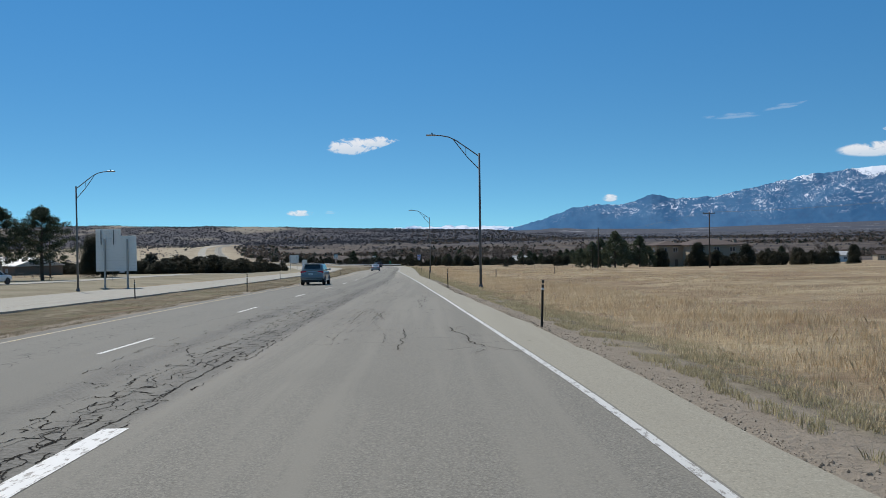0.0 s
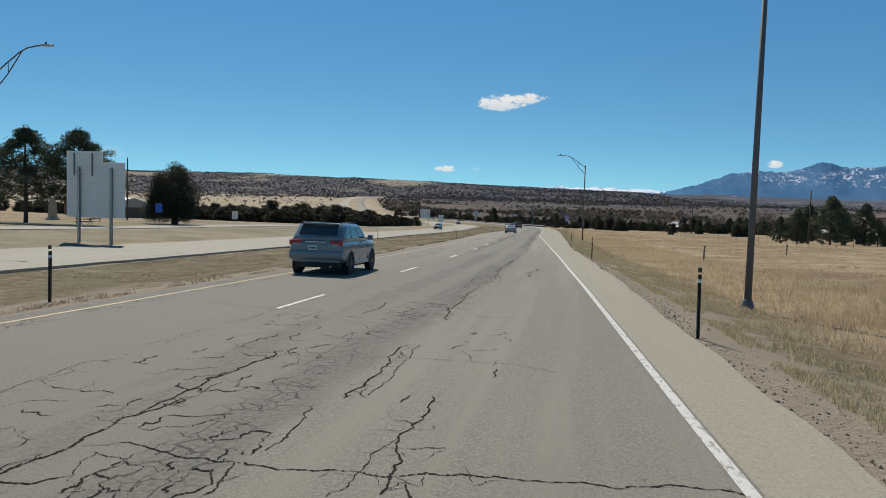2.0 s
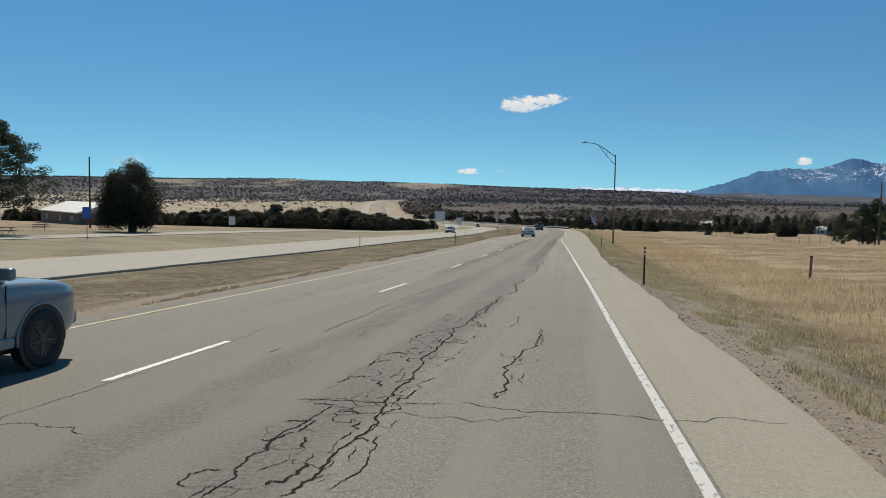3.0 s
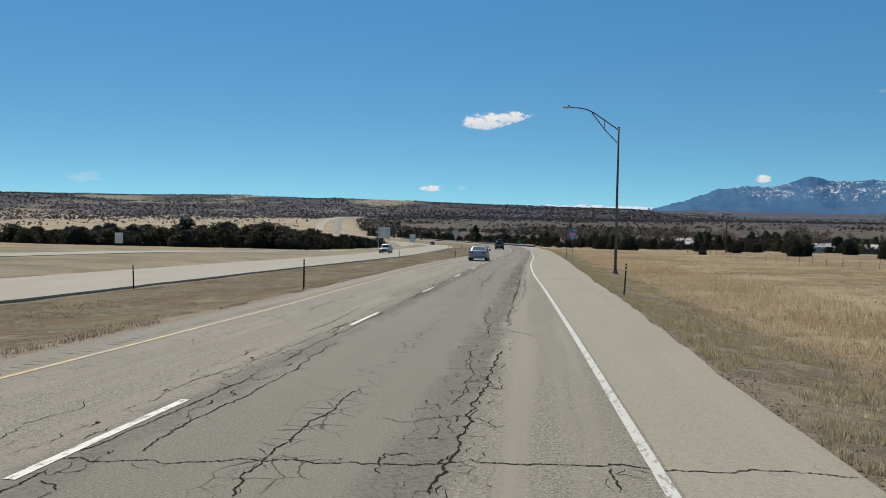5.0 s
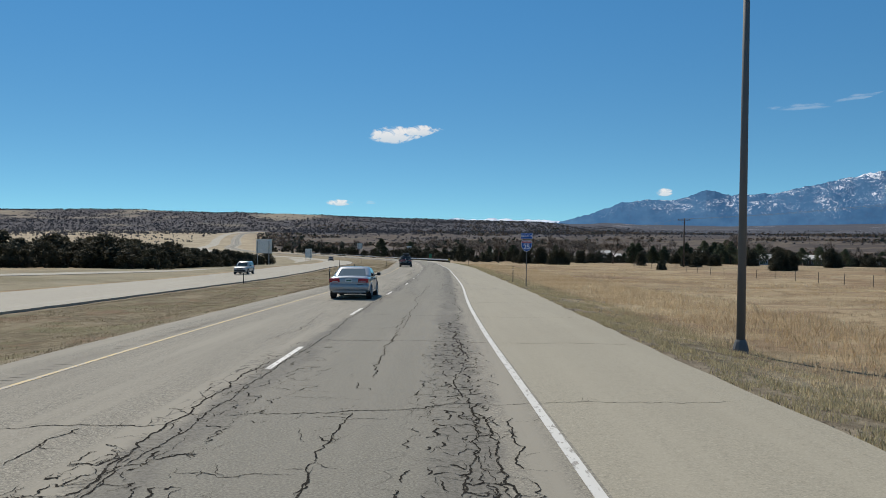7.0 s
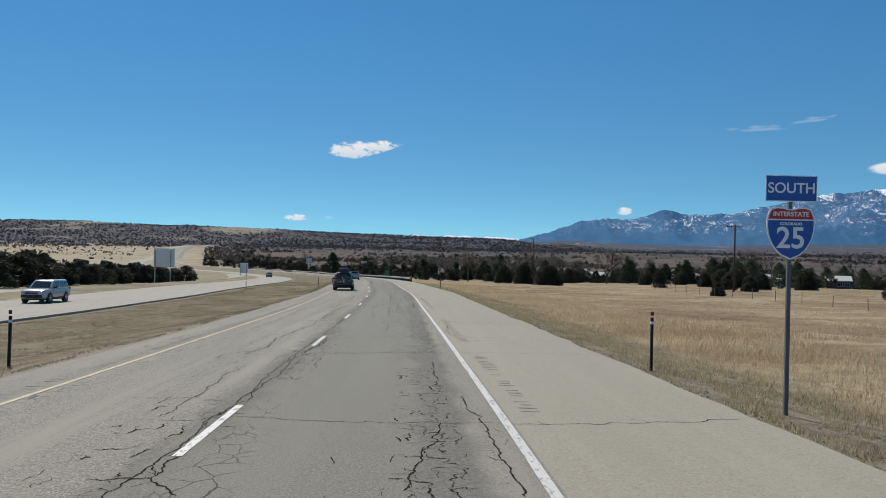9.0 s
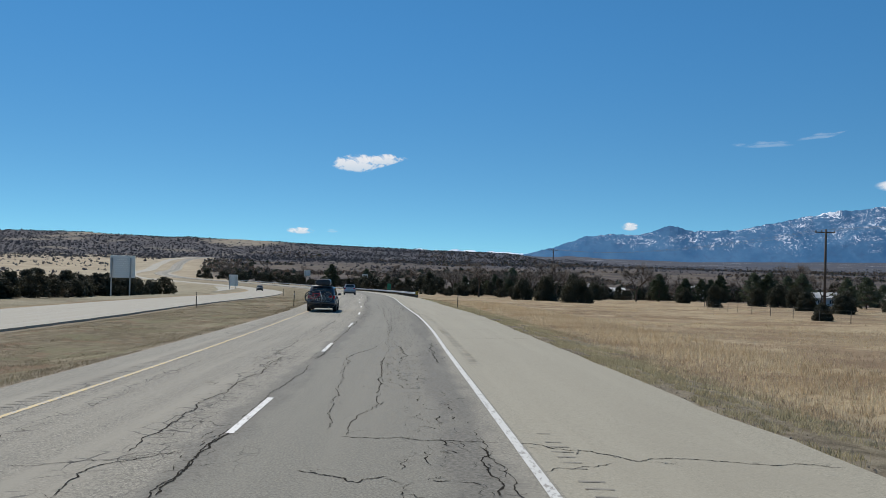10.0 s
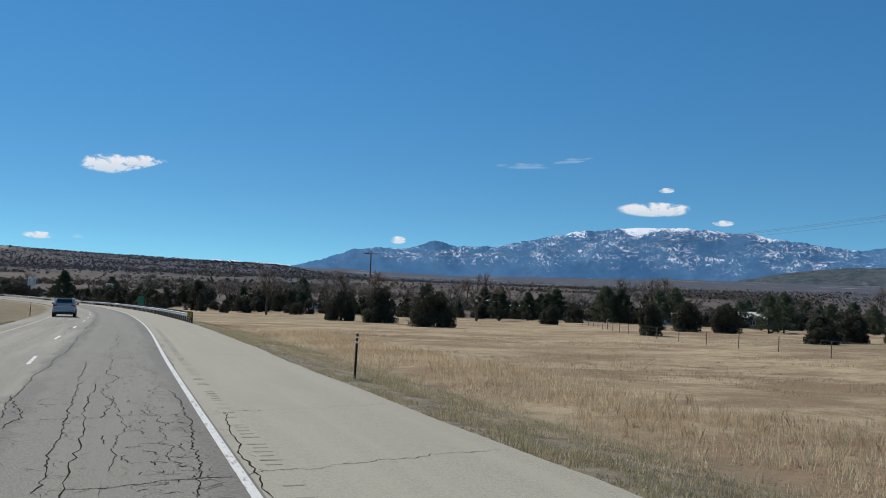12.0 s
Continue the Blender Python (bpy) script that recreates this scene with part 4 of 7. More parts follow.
plank_sign(-38.55, 93.6, 4.7, -3.6, 0.6, 3.0, extra=(-0.9, 2.9, 0.8), label="large grey aluminium back of a highway sign with an exit tab")
plank_sign(-62.2, 331, 3.7, -10.4, -7.0, 6.0, posts=(0.08, 0.82))
plank_sign(-81, 464, 2.8, -16.2, -12.6, 10.0, posts=(0.1, 0.8))
plank_sign(-48, 551, 2.6, -15.4, -12.9, -8.0, posts=(0.2, 0.8))
plank_sign(-81, 598, 3.0, -15.6, -12.6, -6.0, posts=(0.2, 0.8))


def small_sign(x, y, w, h, top, rz, material, label):
    t = thing("small_sign", label, "road sign", m=pose(x, y, gz(x, y), 0, 0, rz))
    part("plate", box(B(), (0, 0, top - h / 2), (w, 0.02, h), bevel=0.006), material, t)
    part("post", tube(B(), (0, 0.04, -0.2), (0, 0.04, top - 0.05), 0.035, None, 8), M_DARKSTEEL, t)


small_sign(-53.6, 128.6, 0.85, 1.1, 3.2, 10, M_SIGNBLUE, "small blue rest area sign on a post")
small_sign(-107, 264, 1.8, 2.4, 3.0, 10, M_ALU, "pale grey sign back on the grass")
small_sign(-27.3, 409, 0.9, 1.6, 2.6, 5, M_SIGNGREEN, "small green sign beside the curve")


# guardrail round the outside of the curve
M_MARKER = plain("yellow_sign_sheeting", (0.6, 0.4, 0.03), 0.4, 0, 6, 0.1, 0.02)


def guardrail(y0, y1):
    ys = np.arange(y0, y1, 1.905)
    t = thing("guardrail", "galvanised steel W-beam guardrail on wooden posts", "guardrail")
    prof = [(0.0, 0.40), (-0.05, 0.43), (-0.085, 0.47), (-0.05, 0.52), (-0.01, 0.555), (-0.05, 0.59), (-0.085, 0.64), (-0.05, 0.69), (0.0, 0.71), (0.012, 0.71), (0.012, 0.40)]
    for a in range(0, len(ys) - 2, 2):
        bm = B()
        rings = []
        for y in (ys[a], ys[a + 1], ys[a + 2] + 0.06):
            x, z = at_line(float(paved_u(y)) + 0.45, y), float(road_z(y))
            rings.append([(x + p, y, z + q) for p, q in prof])
        loft(bm, rings)
        part("rail", bm, M_GALV, t)
    for y in ys:
        x, z = at_line(float(paved_u(y)) + 0.62, y), float(road_z(y))
        part("post", box(B(), (x, y, z + 0.2), (0.15, 0.2, 1.3), bevel=0.012), M_WOOD, t)
    y = ys[0]
    x, z = at_line(float(paved_u(y)) + 0.4, y), float(road_z(y))
    part("end_terminal", box(B(), (x, y - 0.25, z + 0.52), (0.32, 0.5, 0.75), bevel=0.03), M_DARKSTEEL, t, "dark box end terminal")
    mk = part("end_marker", box(B(), (x + 0.05, y - 0.52, z + 0.62), (0.34, 0.012, 0.6), bevel=0.004), M_MARKER, t, "yellow object marker plate with black stripes")
    for i in range(3):
        part("stripe", box(B(), (x + 0.05, y - 0.529, z + 0.44 + 0.19 * i), (0.38, 0.006, 0.07), ry=32), M_BLACK, mk)
    return t


guardrail(333, 600)


def utility_pole(x, y, top, rz, arms=1):
    z = gz(x, y)
    h = top - z
    t = thing("utility_pole", "weathered wooden utility pole with a crossarm", "utility pole", "utility poles", m=pose(x, y, z, 0, 0, rz))
    part("pole", tube(B(), (0, 0, -0.5), (0, 0, h), 0.17, 0.11, 12), M_WOOD, t, smooth=True)
    for i in range(arms):
        arm = part("crossarm", box(B(), (0, 0.12, h - 0.35 - i * 1.2), (2.6, 0.1, 0.13), bevel=0.012), M_WOOD, t)
        for dx in (-1.2, -0.45, 1.2):
            part("insulator", lathe(B(), [(0.0, 0), (0.05, 0), (0.07, 0.05), (0.045, 0.09), (0.07, 0.13), (0.03, 0.2), (0.0, 0.2)], Matrix.Translation((dx, 0.12, h - 0.29 - i * 1.2)), 10), M_BLACK, arm)
        bm = tube(B(), (-0.7, 0.1, h - 0.42), (0, 0.1, h - 1.1), 0.02, None, 6)
        tube(bm, (0.7, 0.1, h - 0.42), (0, 0.1, h - 1.1), 0.02, None, 6)
        part("brace", bm, M_DARKSTEEL, t)
    return h


POLES = [(80, 50, 8.0), (54, 161, 4.3), (30.5, 302.5, -1.66), (13.4, 409, -2.6), (-8, 520, -6.5), (-30, 640, -8.5)]
for x, y, top in POLES:
    utility_pole(x, y, top, 12)
for (x0, y0, z0), (x1, y1, z1) in zip(POLES, POLES[1:]):
    for dx in (-1.2, -0.45, 1.2):
        t = thing("power_line", "thin sagging power line between wooden poles", "cable", "power lines")
        pts = []
        for i in range(13):
            f = i / 12
            pts.append((x0 + (x1 - x0) * f + dx, y0 + (y1 - y0) * f, z0 + (z1 - z0) * f - 0.1 - 4 * 1.6 * f * (1 - f)))
        part("wire", pipe(B(), pts, 0.009, 5), M_DARKSTEEL, t)
utility_pole(38.3, 196, 1.65, 12, 0)
utility_pole(-86, 173.6, 3.9, 40, 0)

# wire fence on wooden posts across the field
FENCE = spline([(60, 44), (140, 33), (230, 26), (300, 21.5), (321, 24), (378, 43), (437, 58), (470, 64)])
fence = thing("wire_fence", "low wire fence on thin weathered posts in dry grass", "fence")
fy = np.arange(150, 465, 5.2)
fx = FENCE(fy)
fzs = ground_z(fx, fy)
for x, y, z in zip(fx, fy, fzs):
    part("post", tube(B(), (x, y, z - 0.2), (x + random.uniform(-0.06, 0.06), y, z + 1.08 + random.uniform(-0.12, 0.1)), 0.036, 0.032, 7), M_WOODGREY, fence)
for h in (0.4, 0.75, 1.08):
    part("wire", pipe(B(), [(x, y, z + h) for x, y, z in zip(fx, fy, fzs)], 0.006, 4), M_DARKSTEEL, fence)

# ---- trees ----


def leaf_quads(centres, radii, per, size, rng, flat=1.0, shell=0.55):
    """Many small leaf-sprays spread through lumps; returns vertices and quads."""
    c = np.repeat(np.asarray(centres, float), per, 0)
    r = np.repeat(np.asarray(radii, float), per, 0)
    n = len(c)
    d = rng.normal(size=(n, 3))
    d /= np.linalg.norm(d, axis=1)[:, None]
    rad = shell + (1 - shell) * rng.rand(n, 1) ** 0.6
    p = c + d * r * rad
    a = rng.normal(size=(n, 3))
    a /= np.linalg.norm(a, axis=1)[:, None]
    b = np.cross(a, d + 0.4 * rng.normal(size=(n, 3)))
    b /= np.linalg.norm(b, axis=1)[:, None] + 1e-9
    s = size * (0.6 + 0.8 * rng.rand(n, 1))
    a, b = a * s, b * s * 0.55
    v = np.stack([p - a, p - b, p + a, p + b], 1).reshape(-1, 3)
    v[:, 2] = np.maximum(v[:, 2], 0.02)
    return v, np.arange(4 * n).reshape(-1, 4)


def juniper(seed, h, w, label, mat=M_JUNIPER, name="juniper", lumps=52, per=150, low=0.05, leaf=1.0):
    """A dense dark evergreen bush, built for height h and width w."""
    rng = np.random.RandomState(seed)
    t = thing(name, label, "tree", "evergreen trees")
    bm = B()
    tube(bm, (0, 0, -0.3), (0, 0, h * 0.6), 0.05 * h, 0.02 * h, 8)
    for k in range(6):
        a = k * 1.05 + rng.rand()
        pipe(bm, [(0, 0, 0.1 * h), (math.cos(a) * w * 0.2, math.sin(a) * w * 0.2, h * 0.25), (math.cos(a) * w * 0.36, math.sin(a) * w * 0.36, h * (0.4 + 0.25 * rng.rand()))], [0.02 * h, 0.014 * h, 0.006 * h], 6)
    # each limb grows out of the stem's foot
    bm.verts.ensure_lookup_table()
    for k in range(6):
        i = len(bm.verts) - 18 * (6 - k)
        bm.faces.new((bm.verts[i], bm.verts[i + 1], bm.verts[k % 8]))
    part("trunk", bm, M_BARK, t)
    cs, rs = [], []
    for k in range(lumps):
        f = rng.rand() ** 1.15
        a = rng.rand() * 6.283
        rr = w * 0.5 * (1 - f ** 2.8) ** 0.5 * (0.4 + 0.45 * rng.rand())
        lump = (0.12 + 0.09 * rng.rand()) * min(w, h)
        cs.append((math.cos(a) * rr, math.sin(a) * rr, low * h + f * h * (0.91 - low)))
        rs.append((lump, lump, lump * 1.25))
    v, f = leaf_quads(cs, rs, int(per * 1.9), (0.034 * min(h, 5) ** 0.5 + 0.036) * leaf, rng, shell=0.35)
    raw("crown", v, f, mat, t)
    return t


def pine(seed, h, w, label, bare=0.22, mat=M_PINE, per=140, leaf=0.135):
    """A tall pine with tiers of needle clumps on real limbs."""
    rng = np.random.RandomState(seed)
    t = thing("pine_tree", label, "tree", "pines")
    bm = B()
    pipe(bm, [(0, 0, -0.3), (0.05, 0, h * 0.3), (-0.05, 0.08, h * 0.65), (0, 0, h * 0.97)], [0.024 * h, 0.019 * h, 0.012 * h, 0.003 * h], 10)
    cs, rs = [], []
    for k in range(44):
        f = bare + (1 - bare) * (k / 43) ** 0.95
        a = k * 2.4 + rng.rand()
        reach = w * 0.5 * (0.55 + 0.45 * math.sin(math.pi * min(1, (f - bare) / (1 - bare) * 0.8 + 0.22))) * (1.05 - f ** 3) * (0.65 + 0.5 * rng.rand())
        z0 = f * h * 0.94
        tip = (math.cos(a) * reach, math.sin(a) * reach, z0 + reach * 0.28)
        pipe(bm, [(0, 0, z0), (tip[0] * 0.5, tip[1] * 0.5, z0 + reach * 0.06), tip], [0.006 * h, 0.004 * h, 0.0015 * h], 5)
        for g in (0.55, 0.8, 1.0):
            lump = (0.05 + 0.035 * rng.rand()) * h
            cs.append((tip[0] * g + rng.normal() * 0.25, tip[1] * g + rng.normal() * 0.25, z0 + reach * 0.28 * g + 0.1 * rng.normal()))
            rs.append((lump * 1.15, lump * 1.15, lump * 0.75))
    cs.append((0, 0, h * 0.96))
    rs.append((0.05 * h, 0.05 * h, 0.06 * h))
    part("trunk", bm, M_BARK, t)
    v, f = leaf_quads(cs, rs, per, leaf, rng, shell=0.2)
    raw("crown", v, f, mat, t)
    return t


def bare_tree(seed, h, label):
    """A leafless cottonwood: forking limbs down to fine twigs."""
    rng = np.random.RandomState(seed)
    t = thing("bare_tree", label, "tree", "leafless trees")
    bm = B()
    tips = []

    def grow(p, d, ln, r, depth):
        q = p + d * ln
        tube(bm, p, q, r, r * 0.66, 6 if depth < 2 else 4, False)
        if depth >= 4:
            tips.append((q, d))
            return
        for k in range(3 if depth < 3 else 4):
            e = (d + Vector(rng.normal(size=3)) * 0.48 + Vector((0, 0, 0.12))).normalized()
            grow(q, e, ln * (0.66 + 0.2 * rng.rand()), r * 0.6, depth + 1)

    grow(Vector((0, 0, -0.2)), Vector((0, 0, 1)), h * 0.26, 0.026 * h, 0)
    part("trunk", bm, M_BARK, t)
    vs, fs = [], []
    for q, d in tips:
        for k in range(5):
            e = (d + Vector(rng.normal(size=3)) * 0.5).normalized() * (0.07 + 0.06 * rng.rand()) * h
            s = Vector(rng.normal(size=3)).normalized() * 0.035
            i = len(vs)
            vs += [q - s, q + s, q + e]
            fs.append((i, i + 1, i + 2))
    raw("crown", [tuple(v) for v in vs], fs, M_TWIG, t)
    return t


def scaled(x, y, s, rz, sz=None):
    return pose(x, y, gz(x, y) - 0.05, 0, 0, rz) @ Matrix.Diagonal((s, s, sz or s, 1))


def put_away(t, x, y, s, rz, sz=None):
    t.matrix_basis = scaled(x, y, s, rz, sz)
    return t


JUN = [juniper(41, 5.0, 6.2, "broad dense dark green juniper in dry grass"), juniper(42, 4.6, 4.4, "rounded dark green juniper in the field"),
       juniper(43, 5.6, 4.2, "upright dark green juniper beside the field"), juniper(44, 3.2, 3.6, "low dark juniper bush in dry grass"), juniper(45, 4.2, 5.0, "ragged dark green juniper clump")]
used = [False] * len(JUN)


def plant(kinds, used_flags, i, x, y, s, rz=None, sz=None):
    rz = random.uniform(0, 360) if rz is None else rz
    if used_flags[i]:
        k = kinds[i].scale
        return copy_thing(kinds[i], scaled(x, y, s, rz, sz) @ Matrix.Diagonal((1 / k.x, 1 / k.y, 1 / k.z, 1)))
    used_flags[i] = True
    return put_away(kinds[i], x, y, s, rz, sz)


# the named junipers of the field
for i, x, y, s in [(0, 10.3, 354, 1.05), (4, 3.0, 377, 1.0), (1, 6.6, 367, 1.05), (3, 37, 378, 0.95), (1, 46, 362, 0.75), (4, 47.5, 356, 0.95), (4, 46.6, 346, 0.85), (3, 34.5, 316, 0.78),
                   (3, 41.5, 320, 0.86), (1, 40, 277, 0.8), (3, 43, 281, 1.0), (3, 57, 297, 1.1), (1, 50, 322, 0.85), (3, 33, 303, 0.7), (3, 22.5, 286, 0.52), (2, 28, 333, 0.6), (3, 62, 240, 1.1),
                   (1, 55, 268, 0.9), (2, 70, 285, 0.9), (3, 52, 400, 1.1), (1, 22, 400, 0.9)]:
    plant(JUN, used, i, x, y, s)
rr = random.Random(9)
FARJ = [juniper(141, 5.0, 6.2, "broad dark juniper in the far tree belt", lumps=34, per=34, leaf=2.0), juniper(142, 4.6, 4.4, "rounded dark juniper in the far tree belt", lumps=30, per=34, leaf=2.0),
        juniper(143, 5.8, 3.8, "upright dark juniper in the far tree belt", lumps=30, per=34, leaf=2.0), juniper(144, 4.2, 5.2, "ragged dark juniper in the far tree belt", lumps=26, per=34, leaf=2.0)]
fused = [False] * 4
# the dark belt along the far side of the field, and past the guardrail: clumps of all sizes with gaps
for k in range(210):
    f = k / 209
    x = -14 + 165 * f + rr.uniform(-4, 4)
    y = 455 - 40 * f - 60 * f * f + rr.uniform(-14, 46)
    if abs(x - at_line(0, y)) < 22:
        x += 22
    clump = float(fnoise(x, y, 71, 16)) + 0.4 * float(fnoise(x, y, 72, 5))
    if clump < -0.16:
        continue
    s = (0.34 + 0.55 * rr.random() ** 1.6) * (1 + 0.8 * clump)
    plant(FARJ, fused, rr.choice((0, 1, 2, 2, 3)), x, y, s * rr.uniform(0.9, 1.5), None, s)
for k in range(120):
    y = 436 + 2.2 * k + rr.uniform(-8, 8)
    s = 0.4 + 0.85 * rr.random() ** 1.7
    plant(FARJ, fused, rr.choice((0, 1, 2, 2, 3)), at_line(rr.uniform(16, 60), y), y, s * rr.uniform(0.8, 1.4), None, s)
# scrubby belt beyond the ramp: one long dark mass, higher towards the curve
SCR = [juniper(51, 4.6, 6.0, "dark leafless scrub oak thicket with evergreens", M_SCRUB, "scrub_thicket", 34, 38, leaf=1.9), juniper(52, 4.0, 5.2, "dense dark scrub bushes beyond the ramp", M_JUNIPER, "scrub_thicket", 34, 38, leaf=1.9),
       juniper(53, 5.6, 3.6, "upright dark evergreen in the scrub belt", M_JUNIPER, "scrub_thicket", 34, 38, leaf=1.9)]
sused = [False] * 3
for k in range(300):
    f = k / 299
    x = -80 - 170 * f + rr.uniform(-5, 5)
    y = 306 - 14 * f + rr.uniform(-7, 26) - 25 * math.sin(f * 3.1)
    lump = float(fnoise(x, y, 73, 22))
    if f > 0.55 and lump < -0.12:
        continue
    s = rr.uniform(0.6, 1.0) * (1.38 - 0.5 * f) * (1 + 0.5 * lump)
    plant(SCR, sused, rr.choice((0, 0, 1, 1, 2)), x, y, s * rr.uniform(1.0, 1.5), None, s)
for k in range(120):
    y = 325 + 85 * k / 119 + rr.uniform(-3, 3)
    s = rr.uniform(0.4, 1.05)
    plant(SCR, sused, rr.choice((0, 1, 1, 2)), float(RAMP(y)) - rr.uniform(9, 34), y, s * rr.uniform(0.9, 1.3), None, s)
# brown thickets before the house
for k in range(16):
    s = rr.uniform(0.55, 0.85)
    plant(SCR, sused, 0, 64 + 2.4 * k + rr.uniform(-1, 1), 206 + rr.uniform(-2, 3) + 0.2 * k, s, None, s)

PIN = [pine(61, 13.5, 12.6, "tall dark green ponderosa pine at the rest area"), pine(62, 9.0, 6.0, "dark green pine near the houses", 0.04, per=60, leaf=0.2), pine(63, 11.0, 8.5, "bushy green pine beside the house", 0.03, M_PINELIGHT, 80, 0.175)]
pused = [False] * 3
for i, x, y, s in [(0, -72.4, 129.2, 0.91), (0, -66.3, 131.2, 0.92), (0, -97, 140, 0.78),
                   (2, 38.5, 205, 0.64), (2, 43.5, 201, 0.86), (2, 47, 206, 0.66), (2, 50.5, 204, 0.75), (2, 36, 208, 0.5), (2, 41, 207, 0.72), (2, 53.5, 206, 0.5)]:
    plant(PIN, pused, i, x, y, s)
for k in range(46):
    plant(PIN, pused, rr.choice((1, 1, 1, 2)), -12 + 4.2 * k + rr.uniform(-4, 4), 478 - 2.0 * k + rr.uniform(-26, 60), 0.42 + 0.5 * rr.random() ** 1.5)
# pines and firs that stand out above the belt, nearer the houses and past the guardrail
for i, x, y, sc in [(1, 40, 409, 0.92), (1, 47.4, 412, 0.8), (1, 50.5, 409, 0.78), (2, 63.5, 409, 0.85), (1, 66.5, 408, 0.98), (2, 62.4, 387, 0.72), (2, 65.2, 386, 0.78), (2, 58, 352, 0.6), (2, 63, 355, 0.64), (2, 85, 370, 0.55), (2, 90, 366, 0.55),
                    (1, -63, 556, 1.35), (1, -48, 558, 1.15), (1, 2.5, 470, 0.9), (1, 10, 520, 1.1)]:
    plant(PIN, pused, i, x, y, sc * 0.84)
put_away(juniper(47, 6.0, 4.6, "dense dark evergreen beside the ramp road", lumps=46, per=120), -71.8, 116.4, 1.0, 80)
put_away(juniper(46, 10.0, 7.6, "large dense dark evergreen at the rest area", lumps=70, per=300, low=0.17), -66.7, 156, 1.16, 30, 1.0)
for i, x, y, s in [(1, 57, 208, 1.05), (2, 66, 206, 1.1), (1, 72, 209, 0.9), (2, 79, 207, 1.0), (0, 86, 211, 0.9), (1, 96, 215, 1.0), (0, 108, 222, 1.0), (2, 118, 228, 1.0)]:
    plant(JUN, used, i, x, y, s)
BAR = [bare_tree(71, 11, "leafless grey-brown cottonwood among the houses"), bare_tree(72, 9, "leafless brown tree behind the juniper belt")]
bused = [False, False]
for x, y, sc in ((32.4, 401, 0.95), (12, 392, 0.85), (70, 398, 1.0), (-4, 432, 1.0)):
    plant(BAR, bused, 0, x, y, sc)
for k in range(40):
    x = -10 + 5.2 * k + rr.uniform(-5, 5)
    plant(BAR, bused, k % 2, x, 462 - 2.6 * k + rr.uniform(-16, 50), rr.uniform(0.75, 1.15))


for k in range(70):
    y = 500 + 330 * rr.random()
    plant(BAR, bused, k % 2, at_line(40 + (60 + 0.75 * (y - 330)) * rr.random(), y), y, rr.uniform(0.7, 1.1))


# far scrub: too many to count
def scatter(name, n, inside, size, material, label, seed):
    rng = np.random.RandomState(seed)
    x, y = inside(rng, n)
    z = ground_z(x, y)
    m = len(x)
    s = size[0] + (size[1] - size[0]) * rng.rand(m) ** 2
    per = 8
    c = np.stack([x, y, z + s * 0.5], -1).repeat(per, 0)
    r = s.repeat(per)[:, None]
    d = rng.normal(size=(m * per, 3))
    d /= np.linalg.norm(d, axis=1)[:, None]
    p = c + d * r * np.array([1.15, 1.15, 0.8]) * rng.uniform(0.3, 1, (m * per, 1))
    a = rng.normal(size=(m * per, 3)) * r * 0.36
    b = rng.normal(size=(m * per, 3)) * r * 0.36
    v = np.stack([p - a, p - b, p + a, p + b], 1)
    f = np.arange(4 * m * per).reshape(-1, 4)
    return tagged(raw(name, v.reshape(-1, 3), f, material), label, "vegetation", kind="stuff")


def hills(rng, n):
    az, r = np.radians(rng.uniform(-60, 62, n * 2)), rng.uniform(900, 2300, n * 2)
    x, y = -14 - np.sin(az) * r, 223 + np.cos(az) * r
    keep = rng.rand(n * 2) < hill_cover(x, y) * smooth(r, 1000, 1350) * 0.92 * (1 - 0.85 * smooth(-np.degrees(az), 5, 14)) + 0.035
    keep &= (np.abs(x - line_x(y) + 11) > 32) | (y > 1480)
    return x[keep], y[keep]


def valley(rng, n):
    y = 455 + 1500 * rng.rand(n) ** 1.7
    x = line_x(y) + 26 + (110 + 1.15 * (y - 300)) * rng.rand(n)
    keep = (fnoise(x, y, 16, 150) + 0.6 * fnoise(x, y, 17, 50) > 0.04) & (x - line_x(y) > 26)
    return x[keep], y[keep]


def meadow(rng, n):
    x, y = rng.uniform(-900, -40, n), rng.uniform(520, 1250, n)
    keep = (fnoise(x, y, 18, 90) + 0.5 * fnoise(x, y, 19, 40) > 0.1) & (np.abs(x - line_x(y) + 11) > 34) & (np.abs(x - RAMP(y)) > 14)
    return x[keep], y[keep]


# hill scrub is greyed and blued for the air in between
M_FARSCRUB = leafy("hazed_far_scrub", (0.05, 0.055, 0.066), (0.125, 0.123, 0.134))
M_FARBROWN = leafy("far_brown_scrub", (0.085, 0.066, 0.052), (0.19, 0.145, 0.11))
M_FARGREEN = leafy("far_evergreen", (0.03, 0.036, 0.03), (0.075, 0.08, 0.058))
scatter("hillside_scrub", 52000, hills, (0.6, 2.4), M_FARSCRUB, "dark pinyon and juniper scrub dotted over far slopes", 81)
scatter("valley_scrub", 22000, valley, (0.9, 2.9), M_FARBROWN, "brown leafless brush across the valley floor", 82)
scatter("valley_evergreens", 6000, valley, (1.0, 3.4), M_FARGREEN, "dark evergreens scattered over the valley floor", 83)
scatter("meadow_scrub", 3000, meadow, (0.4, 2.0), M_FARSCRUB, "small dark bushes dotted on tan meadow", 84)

# ---- buildings ----


def wall_material(name, color):
    k = Mat(name, color, 0.9)
    k.color(k.mix(k.noise(0.5, 4), tuple(c * 0.85 for c in color), color))
    k.bump(k.noise(18.0), 0.3, 0.01)
    return k.m


